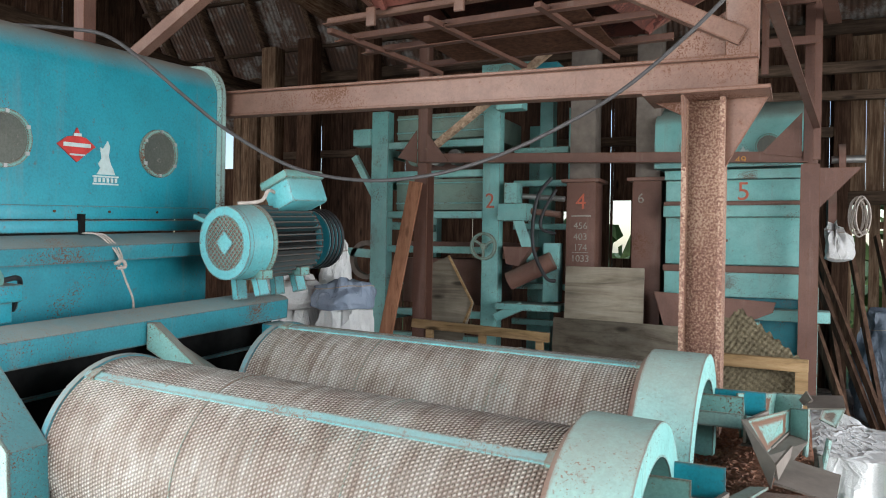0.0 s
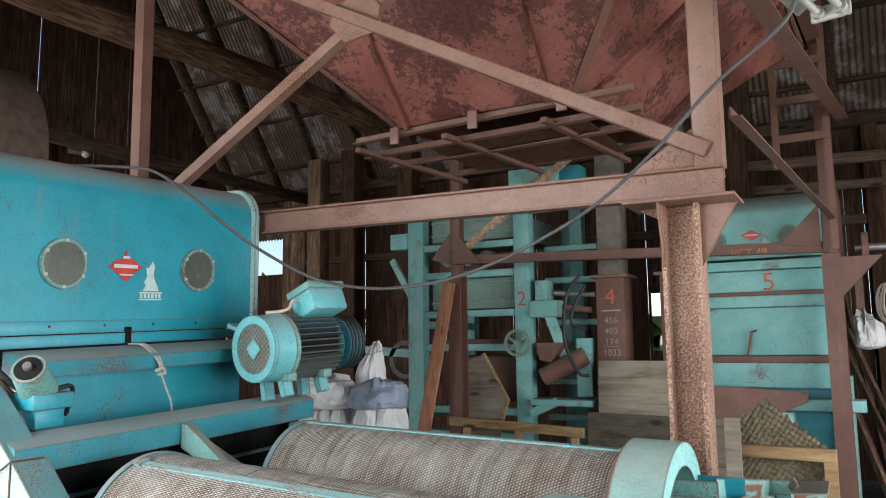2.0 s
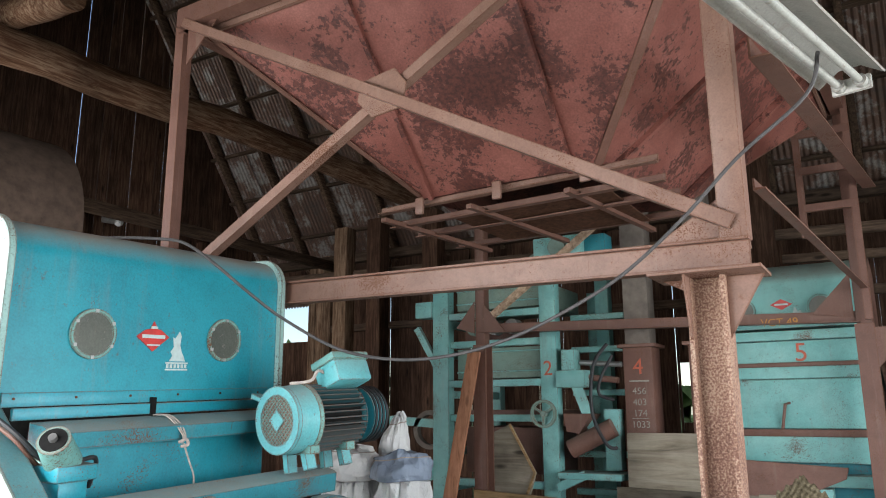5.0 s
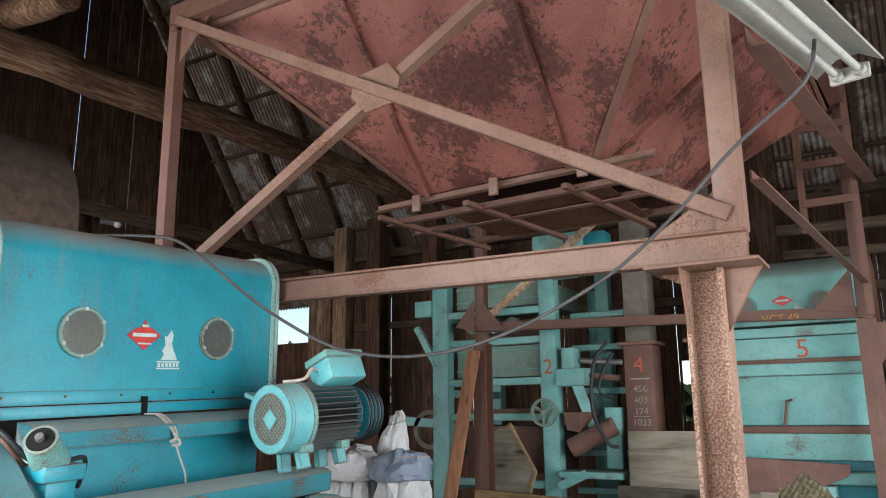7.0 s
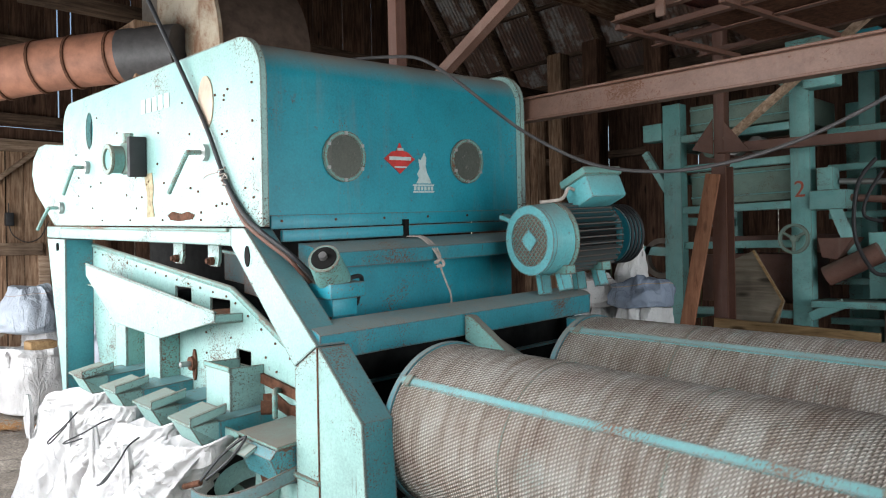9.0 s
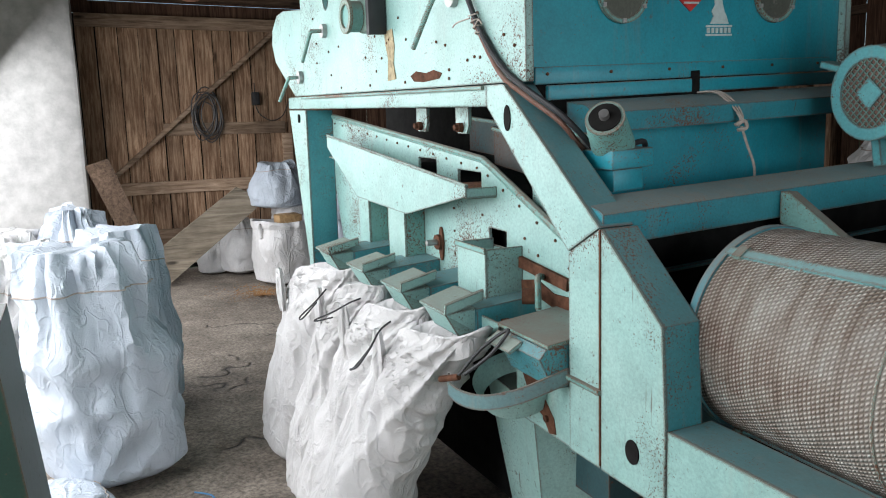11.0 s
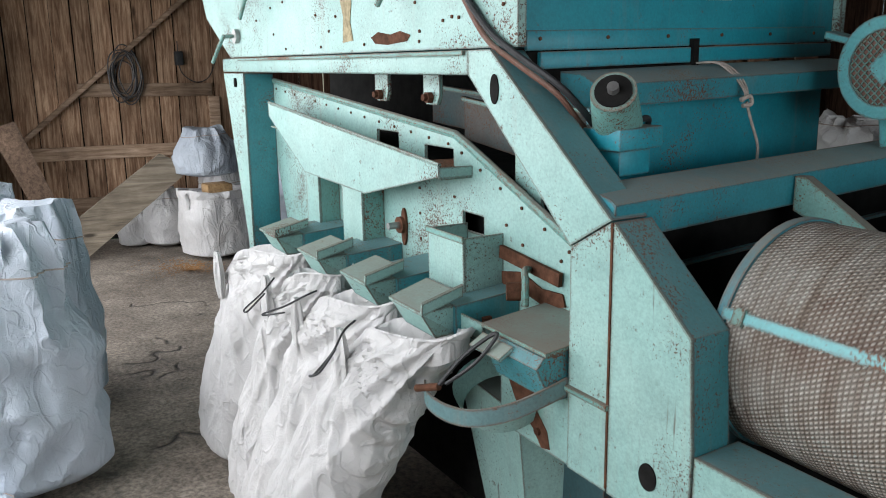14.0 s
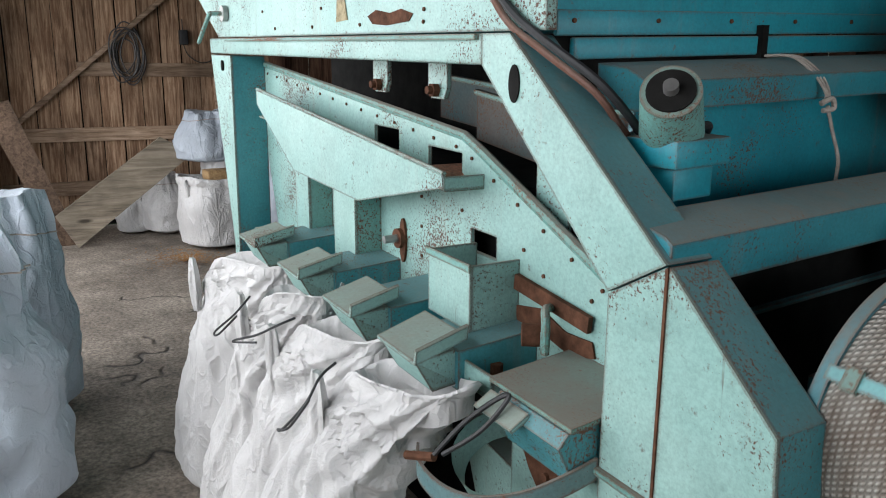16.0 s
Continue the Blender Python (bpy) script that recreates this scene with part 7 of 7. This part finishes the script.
    b("head", -3.42, -2.95, 6.3, 6.5, 3.05, 3.3, MINT_FAR, 0.01, "trapezoid elevator head")
    part("head_pulley", cyl(B(), (-3.17, 6.26, 3.19), (-3.17, 6.3, 3.19), 0.085, 24), GREEN_GREY, S)
    b("head_leg", -3.3, -3.05, 6.35, 6.5, 2.9, 3.05, MINT_FAR)
    b("dark_cover", -2.95, -2.75, 6.4, 6.6, 3.0, 3.3, TEAL_BEAM)
    part("hose", tube(B(), smooth_line([(-2.83, 6.55, 2.3), (-2.95, 6.5, 2.1), (-2.98, 6.5, 1.7), (-2.86, 6.5, 1.42), (-2.78, 6.55, 1.38)]), 0.016, 8), DARK, S)
    part("hose", tube(B(), smooth_line([(-2.8, 6.6, 2.2), (-2.9, 6.55, 2.0), (-2.92, 6.55, 1.85), (-2.8, 6.6, 1.8)]), 0.014, 8), DARK, S)
    lettering("2", 0.2, (-3.46, 6.655, 2.04), RED_STENCIL, S, label="red stencilled figure two")


def chutes():
    for x0, x1, figures in ((-2.74, -2.47, "4"), (-2.15, -1.9, "6")):
        C = thing("grain_chute", ((x0 + x1) / 2, 6.9, 0), "square brown sheet-metal grain chute with painted figures", "chute", "grain chutes")
        part("lower_duct", box(B(), x0, x1, 6.72, 6.98, 0, 2.27, 0.006), CHUTE_BROWN, C)
        part("upper_duct", box(B(), x0 + 0.02, x1 - 0.02, 6.74, 6.96, 2.3, 3.9, 0.006), FAN_GREY, C, "grey upper duct")
        part("flange", box(B(), x0 - 0.04, x1 + 0.04, 6.68, 7.02, 2.27, 2.3), CHUTE_BROWN, C)
        xm = (x0 + x1) / 2
        if figures == "4":
            lettering("4", 0.2, (xm + 0.0, 6.717, 2.03), RED_STENCIL, C, label="orange painted figure")
            for k, t in enumerate(("456", "403", "174", "1033")):
                lettering(t, 0.085, (xm, 6.717, 1.85 - k * 0.098), CHALK, C, label="chalked number")
            part("chalk_bar", box(B(), x0 + 0.05, x1 - 0.04, 6.712, 6.718, 1.96, 1.975), CHALK, C)
            part("chalk_bar", box(B(), x0 + 0.06, x1 - 0.06, 6.712, 6.718, 1.635, 1.64), CHALK, C)
        else:
            lettering("6", 0.12, (xm - 0.05, 6.717, 2.08), CHALK, C, label="white chalked figure")


def second_cleaner():
    K = thing("second_cleaner", (-1.3, 7.2, 0), "faded mint seed cleaner standing behind the hopper stand", "machine")

    def b(name, x0, x1, y0, y1, z0, z1, m=MINT_OLD, bev=0.006, label=""):
        return part(name, box(B(), x0, x1, y0, y1, z0, z1, bev), m, K, label)
    prof = [(6.62, 2.36), (6.62, 2.73), (6.66, 2.79), (6.95, 2.93), (7.2, 2.96), (8.2, 2.96), (8.2, 2.36)]
    part("hood", prism(B(), prof, "x", -1.95, -0.74), MINT_FAR, K, "dusty rounded mint hood")
    part("hood_end", prism(B(), [(6.61, 2.45), (6.61, 2.74), (6.65, 2.8), (6.95, 2.94), (7.2, 2.97), (8.2, 2.97), (8.2, 2.3), (6.7, 2.36)], "x", -0.74, -0.7), CHUTE_BROWN, K)
    for x in (-1.65, -1.06):
        ph = part("porthole", cyl(B(), (x, 6.608, 2.52), (x, 6.624, 2.52), 0.085, 28), MESH_GREY, K)
        part("porthole_ring", ring(B(), (x, 6.625, 2.52), (0, -1, 0), 0.082, 0.1, 0.02, 28), MINT_OLD, ph)
    bd = part("badge", prism(B(), [(-1.435, 2.555), (-1.35, 2.6), (-1.265, 2.555), (-1.35, 2.51)], "y", 6.612, 6.619), RED_ENAMEL, K, "small red diamond badge")
    part("bar", box(B(), -1.4, -1.3, 6.608, 6.612, 2.548, 2.562), WHITE_STENCIL, bd)
    part("emblem", prism(B(), [(-1.29, 2.43), (-1.25, 2.53), (-1.23, 2.49), (-1.21, 2.5), (-1.18, 2.43)], "y", 6.612, 6.619), WHITE_STENCIL, K)
    b("strip", -1.86, -0.74, 6.6, 6.64, 2.26, 2.34, MINT_FAR)
    b("band_panel", -1.85, -0.74, 6.62, 6.66, 2.08, 2.255, MINT_FAR)
    b("band", -1.86, -0.72, 6.58, 6.66, 2.045, 2.08, CHUTE_BROWN)
    b("ledge_beam", -1.86, -0.72, 6.55, 6.66, 1.95, 2.045, MINT_FAR)
    b("lower_panel", -1.85, -0.76, 6.64, 6.68, 1.56, 1.95, MINT_FAR)
    b("sill", -1.86, -0.74, 6.58, 6.7, 1.5, 1.555, CHUTE_BROWN)
    b("apron", -1.85, -0.8, 6.6, 6.66, 1.3, 1.5, MINT_FAR)
    b("beam", -1.2, -0.6, 6.5, 6.7, 1.13, 1.22, MINT_FAR)
    part("feed_board", prism(B(), [(-1.9, 1.33), (-0.98, 1.28), (-1.0, 1.2), (-1.4, 1.02), (-1.8, 0.98)], "y", 6.42, 6.46), CHUTE_BROWN, K, "rusty feed plate")
    b("core", -1.8, -0.75, 6.7, 8.1, 0.3, 2.28, TEAL_BEAM)
    for x in (-1.84, -0.8):
        b("leg", x, x + 0.12, 6.62, 6.74, 0, 1.4, MINT_OLD)
    b("bearing", -1.25, -1.1, 6.45, 6.6, 0.92, 1.12, MINT_FAR)
    part("lever", tube(B(), [(-1.43, 6.6, 1.54), (-1.39, 6.58, 1.75), (-1.35, 6.57, 1.76)], 0.012, 8), CHUTE_BROWN, K)
    part("wheel", cyl(B(), (-0.55, 6.9, 2.42), (-0.5, 6.9, 2.42), 0.13, 28), CHUTE_BROWN, K)
    part("wheel", cyl(B(), (-0.62, 6.95, 2.0), (-0.56, 6.95, 2.0), 0.2, 28), CHUTE_BROWN, K)
    part("shaft", cyl(B(), (-0.6, 6.85, 2.42), (-0.36, 6.85, 2.42), 0.03, 12), STEEL, K)
    lettering("5", 0.21, (-1.24, 6.617, 2.09), RED_STENCIL, K, label="red painted figure five")
    lettering("VCT 49", 0.085, (-1.34, 6.31, 2.35), OCHRE, K, label="ochre chalked marking")


def loose_boards():
    def leaning(name, a, b, th, h, m, label, cat="board"):
        single(name, bar(B(), a, b, th, h, bevel=0.004), m, label, cat)
    bm = box(B(), -2.68, -2.0, 0, 0.025, 0, 1.52, 0.004)
    bm.transform(pose(0, 6.42, 0, -4, 0, 0))
    single("grey_board", bm, BOARD_GREY, "square greyish fibre board leaning on the chutes", "board")
    bm = box(B(), 0, 1.36, 0, 0.03, 0, 1.08, 0.004)
    bm.transform(pose(-2.74, 6.28, 0, -3, 0, -10))
    single("grey_board", bm, BOARD_GREY, "wide weathered grey panel on the floor", "board")
    rl = thing("timber_rail", (-3.4, 6.2, 0), "raw yellow timber rail on short posts", "rail")
    part("rail", bar(B(), (-4.03, 6.22, 0.965), (-2.72, 6.2, 0.915), 0.05, 0.08, bevel=0.004), WOOD_NEW, rl)
    for x in (-3.9, -3.38, -2.85):
        part("rail_post", box(B(), x, x + 0.06, 6.23, 6.28, 0, 0.91), WOOD_NEW, rl)
    fr = thing("timber_stand", (-1.1, 5.0, 0), "raw yellow timber frame with woven matting", "frame")
    part("rail", bar(B(), (-1.31, 5.05, 1.0), (-0.77, 5.0, 1.0), 0.05, 0.075, bevel=0.004), WOOD_NEW, fr)
    part("frame_post", box(B(), -0.84, -0.77, 5.0, 5.06, 0, 0.96), WOOD_NEW, fr)
    part("frame_post", box(B(), -1.375, -1.285, 4.9, 4.93, 0, 1.21), BOARD_GREY, fr, "grey weathered upright board")
    bm, n = B(), 110
    g = []
    for i in range(n + 1):
        row = []
        for j in range(n + 1):
            u, v = i / n, j / n
            x = -1.31 + 0.5 * u
            top = (1.2 + 0.7 * (x + 1.31) if x < -1.17 else 1.31 - 0.85 * (x + 1.15)) + 0.012 * math.sin(u * 60) + 0.01 * noise.noise(Vector((u * 30, 0, 0)))
            z = top * v
            ph = (z * 0.86 + (x + 1.3) * 0.55) / 0.034
            q = (z * 0.55 - (x + 1.3) * 0.86) / 0.03
            row.append(bm.verts.new((x, 5.12 - 0.009 * abs(math.sin(math.pi * ph)) - 0.004 * math.sin(math.tau * q), z)))
        g.append(row)
    for i in range(n):
        for j in range(n):
            bm.faces.new((g[i][j], g[i + 1][j], g[i + 1][j + 1], g[i][j + 1]))
    single("woven_mat", bm, plain("olive_matting", (0.17, 0.14, 0.09), 0.9, 0, 0.5, 60, 0.8), "torn olive corrugated matting behind the frame", "mat", smooth=60)
    single("red_plank", bar(B(), (-4.34, 5.95, 0.0), (-4.02, 6.22, 2.26), 0.03, 0.13, (1, 0, 0), 0.004), WOOD_RED, "reddish plank leaning against the stand", "plank")
    bm = prism(B(), [(0.85, 0.33), (1.03, 0.0), (2.21, 0.9), (1.88, 1.07)], "x", -10.12, -10.085)
    single("wide_plank", bm, PLANK_GREY, "wide grey board leaning on the sacks", "plank")
    bm = prism(B(), [(0.34, 1.375), (0.575, 1.447), (1.08, 0.0), (0.86, 0.0)], "x", -10.3, -10.265)
    single("dark_plank", bm, WOOD_BEAM_X, "dark wide plank leaning by the door", "plank")
    rnd = random.Random(21)
    for k in range(8):
        x, y = rnd.uniform(-0.5, 0.2), rnd.uniform(6.9, 7.6)
        single("leaning_pole", bar(B(), (x, y - 0.3, 0), (x - rnd.uniform(0.3, 0.7), y + 0.4, rnd.uniform(1.6, 2.3)), 0.035, 0.05), WOOD_DARK, "dark pole leaning against the second cleaner", "pole", "leaning poles")
    for k in range(9):
        bm = box(B(), -0.12, 0.12, -0.06, 0.06, 0, 0.065, 0.006)
        bm.transform(pose(-0.55 + 0.27 * (k % 3) + rnd.uniform(-0.04, 0.04), 6.6 + 0.1 * (k // 3), 0.066 * (k // 3), 0, 0, rnd.uniform(-15, 15)))
        single("loose_brick", bm, BRICK, "old brick in a small stack on the floor", "brick", "stacked bricks")
    sack((-0.56, 6.7, 1.6), 10, SACK_WHITE, "white plastic bag hung on a wheel", "rags", 0.2, 0.16, 0.3, 41, 0, 0, 0.5, 0.05, 0.1, 1.6)
    hk = thing("rag_line", (-0.38, 6.75, 2.1), "pale rope coil hanging on the second cleaner", "rope")
    for k in range(5):
        part("loop", tube(B(), [(-0.43 + 0.012 * k + 0.05 * math.sin(a), 6.72 - 0.01 * k, 1.96 + 0.02 * math.sin(k * 2.4) + 0.14 * math.cos(a)) for a in [i * math.tau / 16 for i in range(17)]], 0.007, 5), WIRE_PALE, hk)
    sack((0.05, 8.4, 0), 0, SACK_DARK, "blue plastic sack by the gate", "rags", 0.7, 0.6, 1.15, 43, 0, 0, 0.7, 0.05, 0.1, 1.4)
    bulb = thing("wall_bulb", (-11.1, 6.43, 4.4), "bare bulb in a wall socket", "lamp")
    part("socket", cyl(B(), (-10.1, 6.3, 4.42), (-10.05, 6.45, 4.42), 0.05, 14), STEEL, bulb)
    bm = B()
    bmesh.ops.create_uvsphere(bm, u_segments=16, v_segments=10, radius=0.065)
    bm.transform(pose(-10.03, 6.52, 4.41))
    part("bulb_glass", bm, SACK_WHITE, bulb, "frosted glass bulb")
    sack((-2.35, 1.55, 0), 0, YELLOW_RAG, "crumpled yellow rag under the drum", "rags", 0.2, 0.2, 0.3, 51, 0, 0, 0.5, 0.05, 0.1, 1.6)
    gc = thing("green_cabinet", (-3.65, -0.3, 0), "dark green metal cabinet with a glossy green funnel", "cabinet")
    part("body", prism(B(), [(-0.85, 0.0), (0.03, 0.0), (-0.07, 1.12), (-0.75, 1.12)], "x", -3.95, -3.4), GREEN_DARK, gc)
    prof = [(0.1, 1.13), (0.14, 1.25), (0.22, 1.42), (0.285, 1.58), (0.3, 1.66), (0.33, 1.665), (0.345, 1.69), (0.345, 1.735), (0.325, 1.76), (0.29, 1.765), (0.27, 1.72), (0.19, 1.4), (0.08, 1.16)]
    bm = B()
    loops = [[bm.verts.new((-3.72 + r * math.cos(k * math.tau / 40), -0.36 + r * math.sin(k * math.tau / 40), z)) for k in range(40)] for r, z in prof]
    for la, lb in zip(loops, loops[1:]):
        for k in range(40):
            bm.faces.new((la[k], la[(k + 1) % 40], lb[(k + 1) % 40], lb[k]))
    part("funnel", bm, GREEN_ENAMEL, gc, "glossy green funnel with a rolled rim")
    st = smooth_line([(-4.75, 0.52, 0.006), (-4.68, 0.58, 0.008), (-4.6, 0.6, 0.006), (-4.52, 0.66, 0.01)])
    single("blue_string", tube(B(), st, 0.004, 5), plain("blue_cord", (0.05, 0.2, 0.4), 0.6), "scrap of blue string on the floor", "string")
    bm = B()
    for _ in range(1500):
        a, r = rnd.uniform(0, 6.28), abs(rnd.gauss(0, 0.35))
        x, y = -9.0 + r * math.cos(a), 1.85 + 0.6 * r * math.sin(a)
        s = rnd.uniform(0.006, 0.014)
        vs = [bm.verts.new((x + s * math.cos(k * 2.1 + a), y + s * math.sin(k * 2.1 + a), 0.002 + 0.004 * (k == 0))) for k in range(3)]
        bm.faces.new(vs)
    single("spilt_grain", bm, plain("spilt_wheat", (0.36, 0.19, 0.08), 0.8, 0, 0.4, 60), "spilt grain on the concrete", "grain", kind="stuff", smooth=0)


sieve_machine()
chutes()
second_cleaner()
loose_boards()


def motions():
    n = 40
    for d, (near, ph, length, fall, skew) in zip(drums, DRUM_AXES):
        at = Vector(near) - Vector((-3.6, 1.8, 0))
        rows = []
        for i in range(n + 1):
            t = 16.0 * i / n
            turned = ph - DRUM_TURN * t - 16.0 * min(1.0, max(0.0, (t - 10.2) / 2.1))
            rows.append((t, pose(at.x, at.y, at.z, turned, fall, skew)))
        walk(d, rows)


motions()
